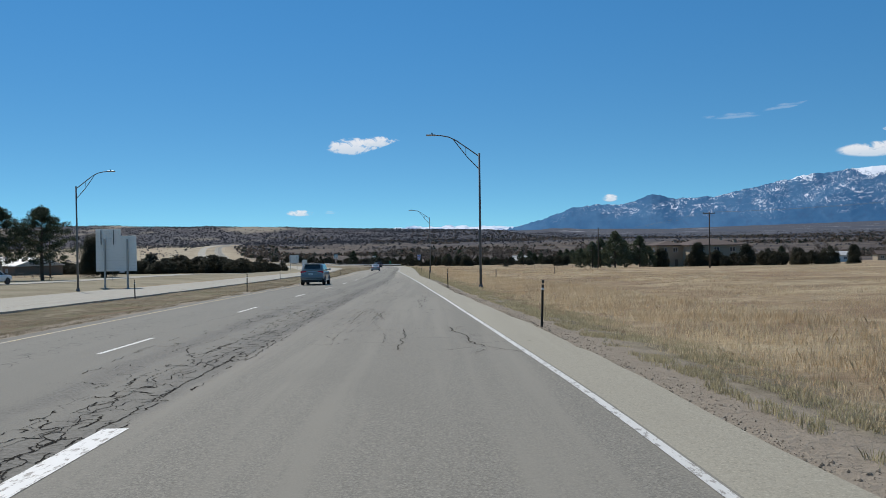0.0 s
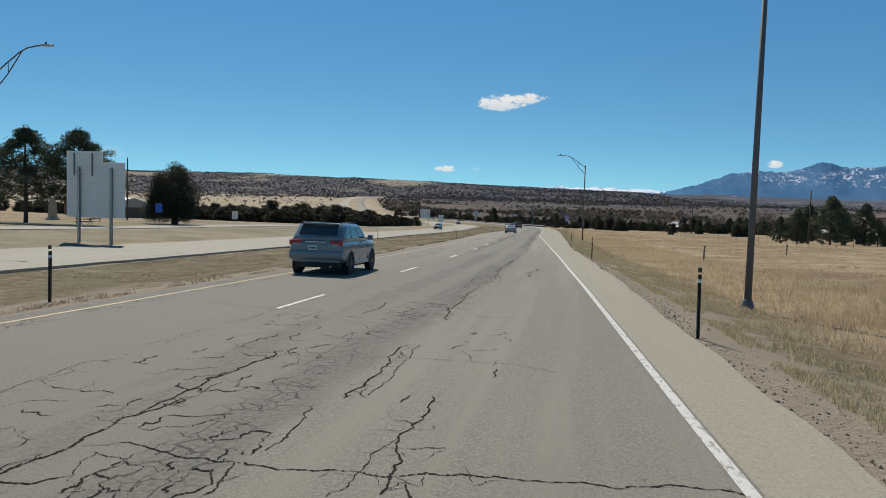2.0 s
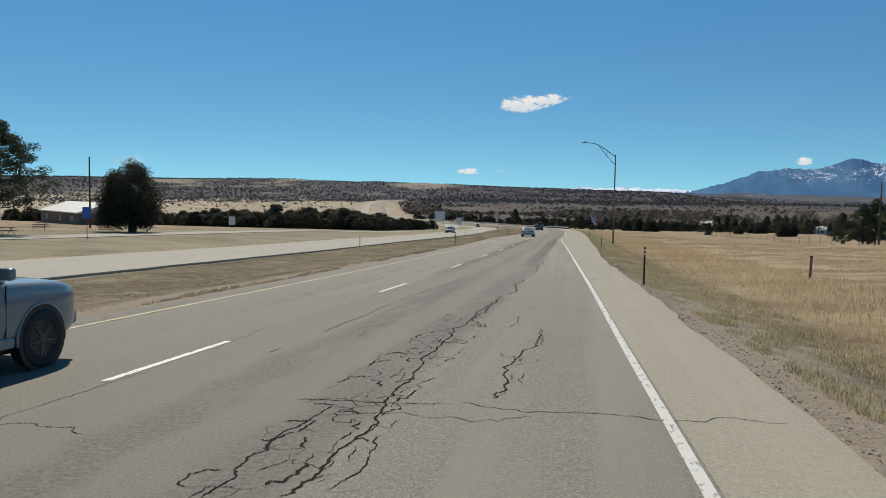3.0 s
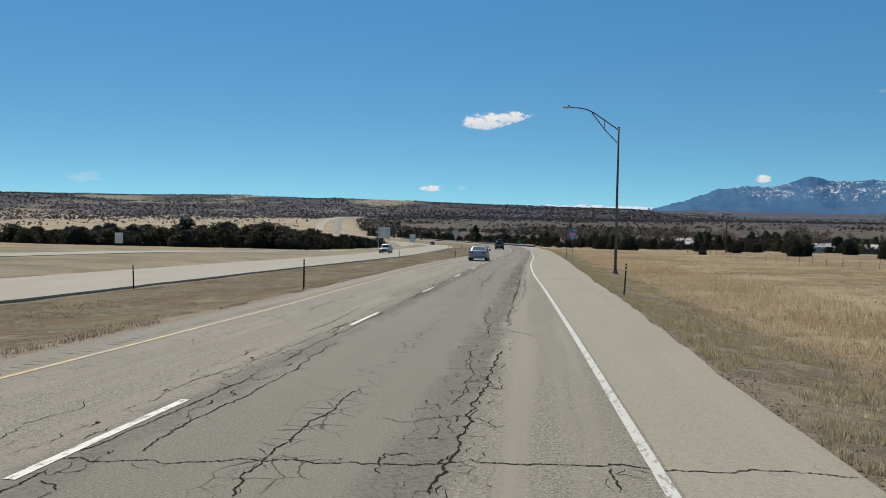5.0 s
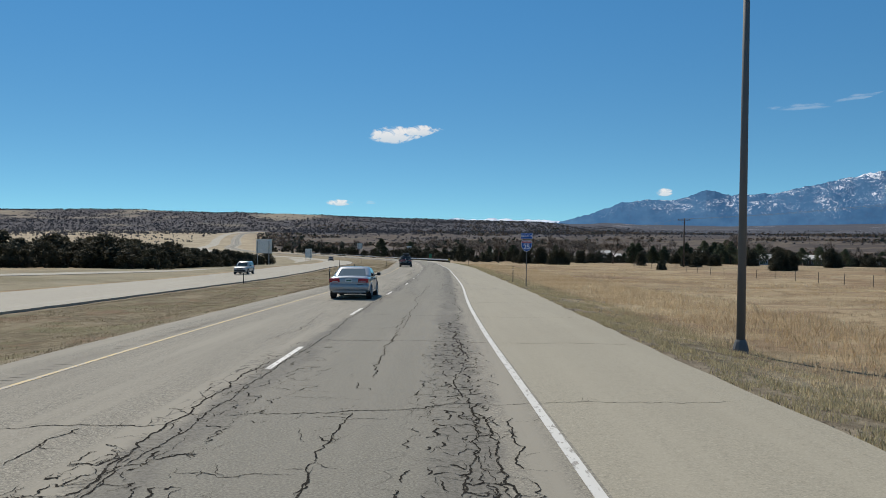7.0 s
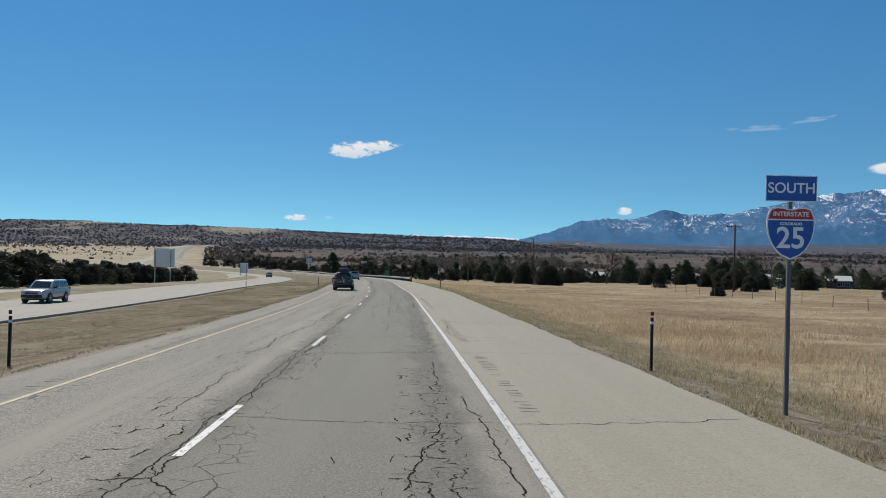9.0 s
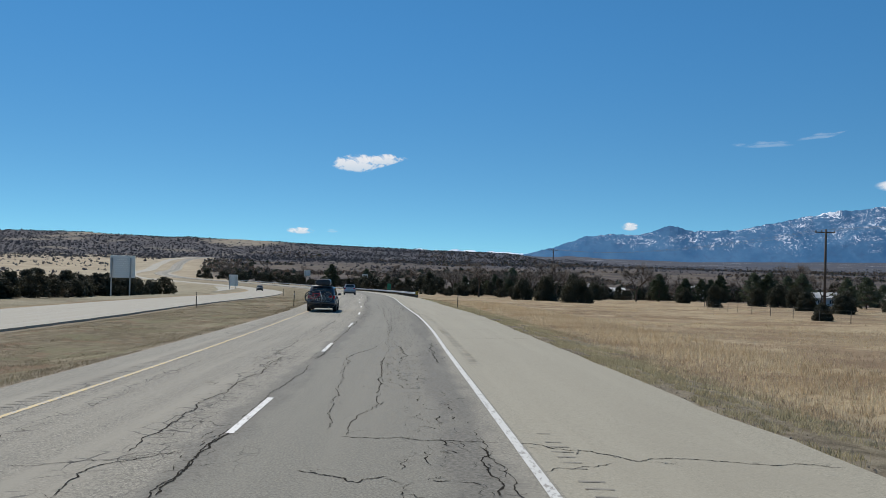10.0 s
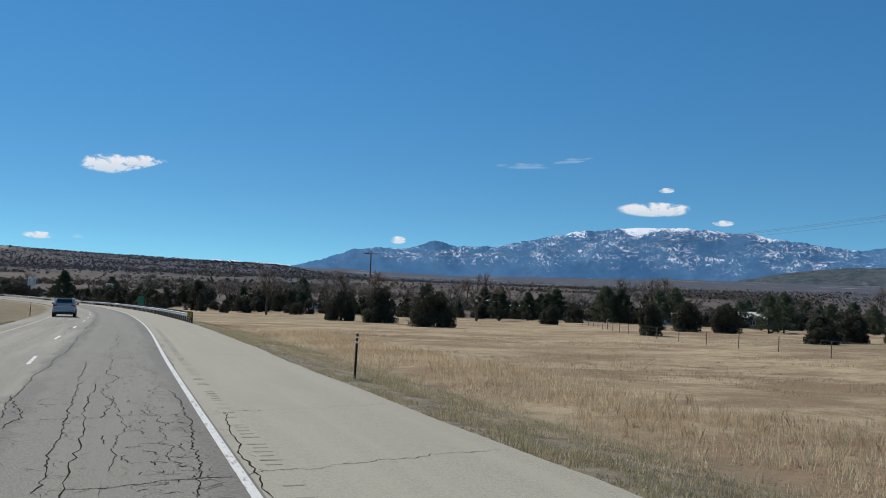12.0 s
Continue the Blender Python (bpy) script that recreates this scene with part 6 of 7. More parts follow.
car("dark_suv", "dark sport utility vehicle rounding the far curve", on_road(-23.8, 446, -0.8, 180), 4.6, 1.86, 1.7, 2.7, suv_body(4.6, 1.05, 1.0), (-2.15, 0.95, -1.85, 0.25, 1.03), P_BLACK, M_RIM, 0.35, (0.98, 0.3, 0.28, 0.13), "suv", 5)


def pickup(m):
    t = thing("white_pickup", "white crew-cab pickup truck on the ramp road", "pickup truck", "vehicles on the road", m=m)
    w = 1.0
    bm = B()
    loft(bm, [[(px, y, z) for px, z in section(w * sh, lo, top)] for y, lo, top, sh in
              [(-2.9, 0.55, 1.2, 0.95), (-2.8, 0.5, 1.26, 0.99), (-1.0, 0.45, 1.26, 1.0), (0.9, 0.42, 1.25, 1.0), (1.5, 0.42, 1.25, 0.99), (2.6, 0.45, 1.18, 0.96), (2.9, 0.55, 1.0, 0.86)]])
    part("body", bm, P_WHITE, t)
    part("bed", box(B(), (0, -1.95, 1.285), (1.66, 1.6, 0.06)), M_BLACK, t, "dark open load bed")
    bm = B()
    loft(bm, [[(a * s, y, z) for a, y in ((0.92, -1.0), (0.93, 0.2), (0.88, 1.45), (-0.88, 1.45), (-0.93, 0.2), (-0.92, -1.0))] for s, z in ((1.0, 1.24),)] +
         [[(a, y, 1.84) for a, y in ((0.74, -0.85), (0.75, 0.1), (0.72, 0.6), (-0.72, 0.6), (-0.75, 0.1), (-0.74, -0.85))]])
    part("window_glass", bm, M_CARGLASS, t)
    part("roof", box(B(), (0, -0.12, 1.88), (1.52, 1.5, 0.09), bevel=0.04), P_WHITE, t)
    for s in (-1, 1):
        for y, y2 in ((-0.96, -0.82), (0.25, 0.1), (1.4, 0.6)):
            part("pillar", loft(B(), [[(s * x, y + d, z) for x, d in ((0.86, -0.08), (0.945, -0.08), (0.945, 0.08), (0.86, 0.08))] for x0, z in ((0, 1.22),)] +
                                [[(s * x, y2 + d, 1.85) for x, d in ((0.7, -0.08), (0.765, -0.08), (0.765, 0.08), (0.7, 0.08))]]), P_WHITE, t)
        for y in (-1.85, 1.85):
            wheel(t, s * 0.88, y, 0.4, 0.26, M_RIMDARK, 6)
            part("wheel_well", lathe(B(), [(0.02, 0), (0.47, 0), (0.47, 0.012), (0.02, 0.012)], Matrix.Translation((s * 0.994, y, 0.42)) @ pose(0, 0, 0, 0, 90 * s, 0), 22), M_BLACK, t)
        part("tail_light", box(B(), (s * 0.88, -2.88, 1.02), (0.16, 0.1, 0.36), bevel=0.02), M_TAIL, t, "red tail light")
        part("mirror", box(B(), (s * 1.14, 1.15, 1.38), (0.2, 0.1, 0.26), bevel=0.03), M_BLACK, t)
    part("rear_bumper", box(B(), (0, -2.95, 0.62), (1.7, 0.2, 0.2), bevel=0.03), M_CHROME, t)
    part("tailgate_handle", box(B(), (0, -2.92, 1.1), (0.2, 0.03, 0.06)), M_BLACK, t)


pickup(pose(-57.4, 100.6, gz(-57.4, 100.6) + 0.07, -1.8, 0, -7))

# roof box and bicycles carried by the wagon
M_BOX = plain("black_roof_box_shell", (0.018, 0.02, 0.024), 0.42, 0, 20, 0.1, 0.02, 0.15)
rb = thing("roof_box", "glossy black roof box strapped on the wagon", "roof box", m=wagon_m @ pose(0.05, -0.6, 1.66))
bm = B()
loft(bm, [[(s * 0.47 * c[0], y * 1.1, 0.03 + 0.42 * k * c[1]) for c in ((-0.88, 0), (-0.95, 0.04), (-1, 0.3), (-0.99, 0.42), (-0.93, 0.86), (-0.86, 0.95), (-0.3, 1.0), (0.3, 1.0), (0.86, 0.95), (0.93, 0.86), (0.99, 0.42), (1, 0.3), (0.95, 0.04), (0.88, 0))] for y, s, k in
          ((-1.02, 0.9, 0.86), (-1.0, 0.96, 0.95), (-0.95, 0.99, 0.98), (-0.2, 1.02, 1.02), (0.45, 0.98, 0.95), (0.85, 0.84, 0.74), (1.0, 0.66, 0.5), (1.04, 0.6, 0.4))])
sh = part("shell", bm, M_BOX, rb, smooth=True)
rd = sh.modifiers.new("round", "SUBSURF")
rd.levels = rd.render_levels = 1
for y in (-0.65, 0.45):
    part("crossbar", tube(B(), (-0.72, y, -0.02), (0.6, y, -0.02), 0.025, None, 8), M_GALV, rb)
part("seam", box(B(), (0, -0.05, 0.16), (0.87, 1.75, 0.015)), M_GALV, rb)

M_BIKERED = carpaint("red_bicycle_paint", (0.4, 0.012, 0.02), 0.1)
M_BIKEDARK = carpaint("black_bicycle_paint", (0.02, 0.02, 0.024), 0.1)


def bicycle(m, r, paint, label):
    t = thing("bicycle", label, "bicycle", "bicycles on the rack", m=m)
    wbase = r * 3.05
    for x in (-wbase / 2, wbase / 2):
        wh = part("bike_wheel", ring(B(), (x, 0, r), (0, 1, 0), r - 0.025, 0.026, 28, 7), M_RUBBER, t)
        bm = ring(B(), (x, 0, r), (0, 1, 0), r - 0.06, 0.012, 28, 5)
        for k in range(14):
            a = k * 0.449
            tube(bm, (x, 0.02 * (-1) ** k, r), (x + (r - 0.06) * math.cos(a), 0, r + (r - 0.06) * math.sin(a)), 0.003, None, 4, False)
        tube(bm, (x, -0.05, r), (x, 0.05, r), 0.022, None, 8)
        part("rim", bm, M_GALV, wh)
    k = r / 0.34
    bb, seat, head, rear, front = (-0.08 * k, 0, r * 0.86), (-0.25 * k, 0, r * 2.25), (0.36 * k, 0, r * 2.2), (-wbase / 2, 0, r), (wbase / 2, 0, r)
    bm = tube(B(), bb, seat, 0.019, None, 8)
    tube(bm, bb, (0.38 * k, 0, r * 2.05), 0.024, None, 8)
    tube(bm, (-0.22 * k, 0, r * 2.05), head, 0.02, None, 8)
    for s in (-0.05, 0.05):
        tube(bm, (bb[0], s * 0.4, bb[2]), (rear[0], s, rear[2]), 0.012, None, 6)
        tube(bm, (-0.22 * k, s * 0.4, r * 2.05), (rear[0], s, rear[2]), 0.010, None, 6)
    part("frame", bm, paint, t)
    bm = tube(B(), (0.38 * k, 0, r * 2.0), (0.34 * k, 0, r * 2.55), 0.02, None, 8)
    for s in (-0.055, 0.055):
        tube(bm, (0.39 * k, s, r * 2.0), (front[0], s, front[2]), 0.018, None, 7)
    part("fork", bm, M_SIGNWHITE if paint is M_BIKERED else M_BIKEDARK, t)
    part("handlebar", pipe(B(), [(0.26 * k, -0.32, r * 2.6), (0.33 * k, -0.15, r * 2.55), (0.34 * k, 0.15, r * 2.55), (0.26 * k, 0.32, r * 2.6)], 0.014, 7), M_BLACK, t)
    part("saddle", box(B(), (-0.27 * k, 0, r * 2.42), (0.26, 0.13, 0.06), bevel=0.025), M_BLACK, t)
    bm = lathe(B(), [(0.06, -0.004), (0.09, -0.004), (0.09, 0.004), (0.06, 0.004)], Matrix.Translation((bb[0], -0.05, bb[2])) @ pose(0, 0, 0, 90), 20)
    tube(bm, (bb[0], -0.07, bb[2]), (bb[0] + 0.12, -0.07, bb[2] - 0.12), 0.012, None, 6)
    tube(bm, (bb[0], 0.07, bb[2]), (bb[0] - 0.12, 0.07, bb[2] + 0.12), 0.012, None, 6)
    part("crank", bm, M_GALV, t)
    return t


bicycle(wagon_m @ pose(-0.3, -2.94, 0.6, 0, 0, 2), 0.27, M_BIKERED, "small red bicycle on a rear rack")
bicycle(wagon_m @ pose(-0.12, -2.7, 0.6, 0, 0, -2), 0.36, M_BIKEDARK, "large black bicycle on a rear rack")
rack = thing("bike_rack", "black hitch-mounted bicycle rack behind the wagon", "bike rack", m=wagon_m @ pose(0, -2.42, 0.45))
part("beam", box(B(), (0, -0.28, 0.0), (0.06, 0.9, 0.06)), M_BLACK, rack)
part("mast", tube(B(), (0, -0.42, 0), (0, -0.42, 0.75), 0.03, None, 8), M_BLACK, rack)
for dy in (-0.32, -0.56):
    part("tray", box(B(), (-0.28, dy, 0.12), (1.5, 0.09, 0.04), bevel=0.01), M_BLACK, rack)
for dx in (-0.75, 0.3):
    part("wheel_strap", box(B(), (dx, -0.44, 0.15), (0.05, 0.36, 0.03)), M_BLACK, rack)

# ---- cracks, grooves and stains of the paving ----
rk = random.Random(4)
CV, CF = [], []


def jag(pts, depth):
    """Break a line up: midpoints pushed aside, again and again."""
    for k in range(depth):
        out = [pts[0]]
        for a, b in zip(pts, pts[1:]):
            ln = math.hypot(b[0] - a[0], b[1] - a[1])
            p = rk.gauss(0, 0.12) * min(ln, 0.5)
            out.append(((a[0] + b[0]) / 2 + 0.6 * (b[1] - a[1]) / (ln or 1) * p, (a[1] + b[1]) / 2 - (b[0] - a[0]) / (ln or 1) * p))
            out.append(b)
        pts = out
    return pts


def ribbon(pts, wd):
    """A thin ragged dark crack through (u, y) points."""
    span = max(math.hypot(b[0] - a[0], b[1] - a[1]) for a, b in zip(pts, pts[1:]))
    pts = jag(pts, max(1, min(6, math.ceil(math.log2(span / 0.045 + 1)))))
    i0 = len(CV)
    for i, (u, y) in enumerate(pts):
        a, b = pts[max(i - 1, 0)], pts[min(i + 1, len(pts) - 1)]
        dx, dy = b[0] - a[0], b[1] - a[1]
        n = math.hypot(dx, dy) or 1
        s = wd * 0.4 * rk.uniform(0.3, 1.3) * min(1.0, (i + 0.4) / 5, (len(pts) - 0.6 - i) / 5) / 2
        lx, z = float(line_x(y)), float(road_z(y)) + 0.005
        CV.append((lx + u - dy / n * s, y + dx / n * s, z))
        CV.append((lx + u + dy / n * s, y - dx / n * s, z))
    for k in range(len(pts) - 1):
        q = i0 + 2 * k
        CF.append((q, q + 1, q + 3, q + 2))


def broken(wd, *pts):
    """One long open crack with short side branches."""
    ribbon(list(pts), wd)
    for (u0, y0), (u1, y1) in zip(pts, pts[1:]):
        ln = math.hypot(u1 - u0, y1 - y0)
        for k in range(1 + int(ln * (1.6 if wd > 0.05 else 0.7))):
            f = rk.random()
            u, y = u0 + (u1 - u0) * f, y0 + (y1 - y0) * f
            q = (u + rk.choice((-1, 1)) * rk.uniform(0.06, 0.32), y + rk.uniform(-0.3, 0.3))
            ribbon([(u, y), q], wd * 0.4)
            if rk.random() < 0.45:
                ribbon([q, (q[0] + rk.uniform(-0.12, 0.12), q[1] + rk.uniform(-0.5, 0.5))], wd * 0.3)
        if wd > 0.07:
            # a second thread beside the main one, in pieces
            for k in range(1 + int(ln * 0.7)):
                f, g = rk.random(), rk.choice((-1, 1)) * rk.uniform(0.06, 0.2)
                h = min(1.0, f + rk.uniform(0.3, 0.8) / max(ln, 0.5))
                ribbon([(u0 + (u1 - u0) * f + g, y0 + (y1 - y0) * f), (u0 + (u1 - u0) * h + g * rk.uniform(0.3, 1.2), y0 + (y1 - y0) * h)], wd * 0.4)


def along(u, y0, y1, wd, wander, gap=0.0, step=0.16):
    pts, off, y = [], 0.0, y0
    while y < y1:
        off += rk.gauss(0, wander) - off * 0.06
        pts.append((u(y) + off if callable(u) else u + off, y))
        y += step * rk.uniform(0.5, 1.5)
        if gap and rk.random() < gap and len(pts) > 3:
            ribbon(pts, wd)
            pts = []
            y += rk.uniform(0.3, 1.6)
    if len(pts) > 1:
        ribbon(pts, wd)


def across(y, u0, u1, wd, slope=0.0, wander=0.05):
    pts, u, off = [], u0, 0.0
    while u < u1:
        off += rk.gauss(0, wander) - off * 0.05
        pts.append((u, y + slope * (u - u0) + off))
        u += rk.uniform(0.06, 0.22)
    ribbon(pts, wd * 1.45)


def web(u0, u1, y0, y1, cu, cy, p, wd):
    """Alligator cracking: a jittered net with missing threads."""
    cu, cy = cu * 0.8, cy * 0.75
    nu, ny = max(2, int((u1 - u0) / cu) + 1), max(2, int((y1 - y0) / cy) + 1)
    g = [[(u0 + i * cu + rk.uniform(-0.4, 0.4) * cu, y0 + j * cy + rk.uniform(-0.4, 0.4) * cy) for j in range(ny)] for i in range(nu)]
    for i in range(nu):
        for j in range(ny):
            for di, dj, q in ((1, 0, p * 0.75), (0, 1, p)):
                if i + di < nu and j + dj < ny and rk.random() < q * 0.85:
                    a, b = g[i][j], g[i + di][j + dj]
                    mids = [(a[0] + (b[0] - a[0]) * q + rk.uniform(-0.2, 0.2) * cu, a[1] + (b[1] - a[1]) * q + rk.uniform(-0.2, 0.2) * cy) for q in (0.25, 0.5, 0.75)]
                    ribbon([a, *mids, b], wd * (0.35 + 1.9 * rk.random() ** 1.8))


J1 = spline([(-40, 3.4), (25, 3.4), (38, 3.2), (55, 3.45), (80, 3.55), (115, 3.6), (160, 3.45), (320, 3.45)])
J2 = spline([(30, 2.4), (45, 2.1), (57, 1.3), (75, 1.0), (100, 1.8), (170, 1.8), (210, 1.95), (320, 1.7)])
along(J1, -20, 16, 0.06, 0.03, 0.01)
along(J1, 74, 106, 0.07, 0.04, 0.03)
along(J1, 158, 192, 0.06, 0.05, 0.015)
along(J1, 284, 330, 0.05, 0.05, 0.02)
along(lambda y: J1(y) - 0.35, -10, 18, 0.045, 0.06, 0.04)
along(J2, 70, 106, 0.045, 0.02, 0.02)
along(J2, 160, 196, 0.05, 0.025, 0.02)
along(J2, 272, 330, 0.05, 0.045, 0.04)
along(0.1, 92, 330, 0.045, 0.02, 0.012)
along(0.1, 18, 92, 0.022, 0.03, 0.06)
along(-0.95, 100, 110, 0.03, 0.05, 0.08)
along(-0.95, 160, 190, 0.035, 0.06, 0.04)
along(-2.6, 205, 250, 0.02, 0.05, 0.08)
along(2.75, 270, 320, 0.03, 0.06, 0.06)
for a in [(2.3, 3.5, -6, 16, 0.42, 0.6, 0.5, 0.035), (2.3, 3.5, 6, 38, 0.3, 0.46, 0.72, 0.05), (1.0, 2.3, 12, 36, 0.6, 0.9, 0.4, 0.035), (1.2, 2.6, 22, 33, 0.5, 0.7, 0.35, 0.03), (4.4, 5.3, 18, 31, 0.3, 0.5, 0.45, 0.035),
          (0.6, 3.3, 40, 55, 0.45, 0.7, 0.42, 0.032), (2.7, 3.6, 39, 46, 0.25, 0.4, 0.7, 0.04), (2.7, 3.7, 55, 76, 0.3, 0.45, 0.6, 0.038), (4.4, 5.2, 44, 54, 0.4, 0.5, 0.3, 0.028), (2.9, 3.8, 100, 118, 0.28, 0.4, 0.55, 0.028), (-0.7, 0.5, 100, 114, 0.35, 0.5, 0.45, 0.03),
          (2.8, 3.7, 118, 128, 0.25, 0.36, 0.62, 0.03), (-0.4, 0.6, 120, 134, 0.3, 0.45, 0.5, 0.028), (2.7, 3.9, 134, 160, 0.28, 0.42, 0.5, 0.028), (-0.5, 0.8, 142, 160, 0.32, 0.45, 0.5, 0.03), (0.6, 2.0, 146, 156, 0.5, 0.6, 0.35, 0.024),
          (-0.9, 0.7, 184, 200, 0.34, 0.45, 0.5, 0.03), (2.6, 3.5, 184, 204, 0.24, 0.34, 0.6, 0.03), (0.2, 0.9, 202, 216, 0.25, 0.4, 0.6, 0.03), (-1.5, -0.6, 202, 214, 0.3, 0.5, 0.4, 0.026), (2.5, 3.6, 206, 226, 0.3, 0.42, 0.45, 0.026),
          (2.0, 3.0, 226, 250, 0.22, 0.32, 0.6, 0.026), (-1.4, -0.5, 226, 246, 0.3, 0.45, 0.4, 0.026), (2.0, 2.9, 250, 272, 0.24, 0.34, 0.55, 0.026), (2.1, 2.9, 272, 290, 0.26, 0.38, 0.4, 0.024)]:
    web(*a)
for y, u0, u1, wd in [(78, 3.4, 7.4, 0.03), (88.5, 0.2, 7.0, 0.035), (97, 0.4, 6.8, 0.03), (103, 0.2, 7.0, 0.03), (160.5, 0.2, 7.4, 0.035), (168, 0.3, 7.4, 0.03), (176, -3.3, 7.5, 0.035),
                      (183.6, 0.2, 7.6, 0.035), (189, 0.3, 7.6, 0.03), (290, 0.3, 7.2, 0.03), (299, -3.5, 7.2, 0.03), (310, -3.5, 7.2, 0.03), (320, -3.5, 7.2, 0.03)]:
    across(y, u0, u1, wd, 0.02)
for k in range(26):
    y = rk.uniform(0, 300)
    across(y, (u := rk.uniform(-3, 3)), u + rk.uniform(0.6, 2.2), 0.02, rk.uniform(-0.3, 0.3), 0.1)
web(-0.55, 0.35, 128, 150, 0.22, 0.34, 0.6, 0.045)
web(1.5, 2.1, 128, 142, 0.25, 0.5, 0.45, 0.04)
web(2.9, 3.7, 128, 166, 0.22, 0.36, 0.62, 0.045)
# the open cracks and cross joints, stretch by stretch
broken(0.07, (4.3, 143.25), (5.6, 143.37), (7.2, 143.75))
broken(0.06, (5.7, 241.37), (6.3, 241.5))
broken(0.06, (6.66, 241.63), (7.55, 241.87))
broken(0.055, (3.6, 15.3), (3.6, 16.6), (3.6, 18.1), (3.6, 20.5))
broken(0.055, (2.3, 16.1), (2.5, 16.6), (2.5, 17.8), (2.6, 18.9), (2.8, 20.2), (3.0, 21.8))
broken(0.036, (1.7, 16.9), (1.7, 17.9), (2.0, 19.4))
broken(0.036, (1.7, 20.9), (1.7, 27.7))
broken(0.036, (3.4, 21.1), (5.9, 21.3), (7.6, 21.8), (9.0, 22.6))
broken(0.055, (6.5, 21.5), (6.6, 19.8), (6.5, 18.8), (6.6, 18.1), (6.5, 17.1), (6.6, 16.6))
broken(0.036, (6.0, 20.5), (6.1, 19.4), (6.1, 18.2))
broken(0.024, (5.4, 18.2), (6.1, 18.2), (6.5, 17.8))
broken(0.024, (5.8, 17.5), (6.3, 17.7))
broken(0.024, (6.2, 16.6), (6.7, 17.0))
broken(0.036, (6.5, 19.1), (7.4, 19.2), (8.1, 19.2))
broken(0.075, (7.8, 22.1), (7.9, 20.5), (8.1, 19.5), (8.1, 18.3), (8.2, 17.7), (8.4, 17.2))
broken(0.055, (8.4, 17.2), (8.7, 16.7), (9.0, 16.3), (9.3, 16.0))
broken(0.036, (8.1, 19.4), (8.5, 19.6), (9.0, 19.5))
broken(0.036, (8.2, 18.0), (9.0, 18.1), (9.7, 18.3))
broken(0.036, (7.5, 16.6), (7.8, 16.8), (8.1, 17.1), (8.4, 17.2))
broken(0.055, (8.4, 16.7), (8.2, 16.3), (8.1, 15.8))
broken(0.024, (5.3, 28.9), (5.6, 23.2), (5.9, 21.4))
broken(0.036, (3.5, 28.6), (5.5, 29.0), (6.9, 29.4), (9.0, 29.7))
broken(0.036, (3.6, 25.8), (4.4, 25.8), (4.7, 25.8))
broken(0.055, (4.8, 28.7), (4.8, 27.1), (4.8, 26.1), (4.8, 24.9))
broken(0.075, (5.5, 28.9), (5.5, 27.7), (5.4, 26.6), (5.4, 25.0))
broken(0.055, (5.2, 28.8), (5.6, 26.6), (5.7, 25.1))
broken(0.036, (4.8, 30.8), (4.9, 30.3), (5.2, 29.4))
broken(0.055, (6.7, 37.3), (6.8, 33.0), (6.8, 30.5))
broken(0.036, (6.9, 28.1), (7.2, 27.8), (7.2, 27.5))
broken(0.075, (2.3, 28.0), (2.4, 29.5), (2.5, 30.9))
broken(0.075, (3.3, 24.6), (3.3, 26.1), (3.1, 27.8), (3.3, 29.1))
broken(0.055, (1.7, 25.9), (1.8, 26.7), (1.8, 27.6))
broken(0.024, (0.6, 27.4), (1.5, 27.6), (2.3, 28.0))
broken(0.036, (3.5, 40.5), (5.1, 40.4), (6.6, 40.5), (8.3, 40.8))
broken(0.055, (3.8, 39.0), (3.9, 40.4))
broken(0.055, (6.8, 41.7), (7.0, 40.0), (6.9, 38.7), (7.0, 37.7), (7.0, 36.8), (6.8, 36.1), (7.0, 35.6), (7.0, 35.1))
broken(0.055, (5.8, 42.7), (5.7, 41.2), (5.5, 39.7), (5.7, 38.1))
broken(0.024, (4.2, 42.5), (4.6, 46.1))
broken(0.055, (4.7, 38.1), (5.1, 37.8), (5.5, 37.3), (5.4, 36.2))
broken(0.055, (4.8, 36.4), (4.9, 35.7), (4.9, 35.2), (4.9, 34.6))
broken(0.036, (3.6, 35.8), (4.1, 35.9), (4.9, 35.8))
broken(0.055, (4.3, 35.2), (4.7, 35.3), (5.2, 35.2), (6.5, 35.4), (7.1, 35.5))
broken(0.024, (4.4, 36.7), (5.4, 36.6))
broken(0.024, (5.6, 36.9), (6.1, 37.1))
broken(0.024, (6.5, 36.6), (7.2, 36.2))
broken(0.075, (3.4, 34.3), (3.3, 35.3), (3.3, 36.5), (3.4, 38.0), (3.3, 39.5))
broken(0.055, (3.0, 36.5), (3.2, 37.6), (3.3, 39.7))
broken(0.036, (1.5, 35.7), (2.1, 35.8), (2.6, 35.3))
broken(0.036, (1.7, 35.4), (2.7, 35.5), (3.2, 35.4))
broken(0.075, (2.0, 44.2), (2.0, 45.3), (2.0, 46.8), (2.0, 50.1))
broken(0.055, (2.3, 45.2), (3.0, 45.0), (3.5, 45.0))
broken(0.055, (3.5, 45.0), (4.6, 45.0), (5.8, 45.2), (7.6, 45.4))
broken(0.055, (3.6, 44.2), (3.5, 45.0))
broken(0.055, (4.6, 47.9), (4.7, 47.0), (4.6, 46.1), (4.8, 45.4), (4.8, 44.9), (4.8, 44.6))
broken(0.075, (3.7, 47.4), (3.7, 48.5), (3.6, 51.3))
broken(0.036, (3.5, 47.0), (3.6, 46.3), (3.6, 45.3))
broken(0.036, (3.9, 47.6), (3.9, 49.0), (3.8, 51.4))
broken(0.024, (0.9, 50.4), (2.3, 49.7), (3.7, 50.0), (4.8, 50.1), (6.1, 49.8))
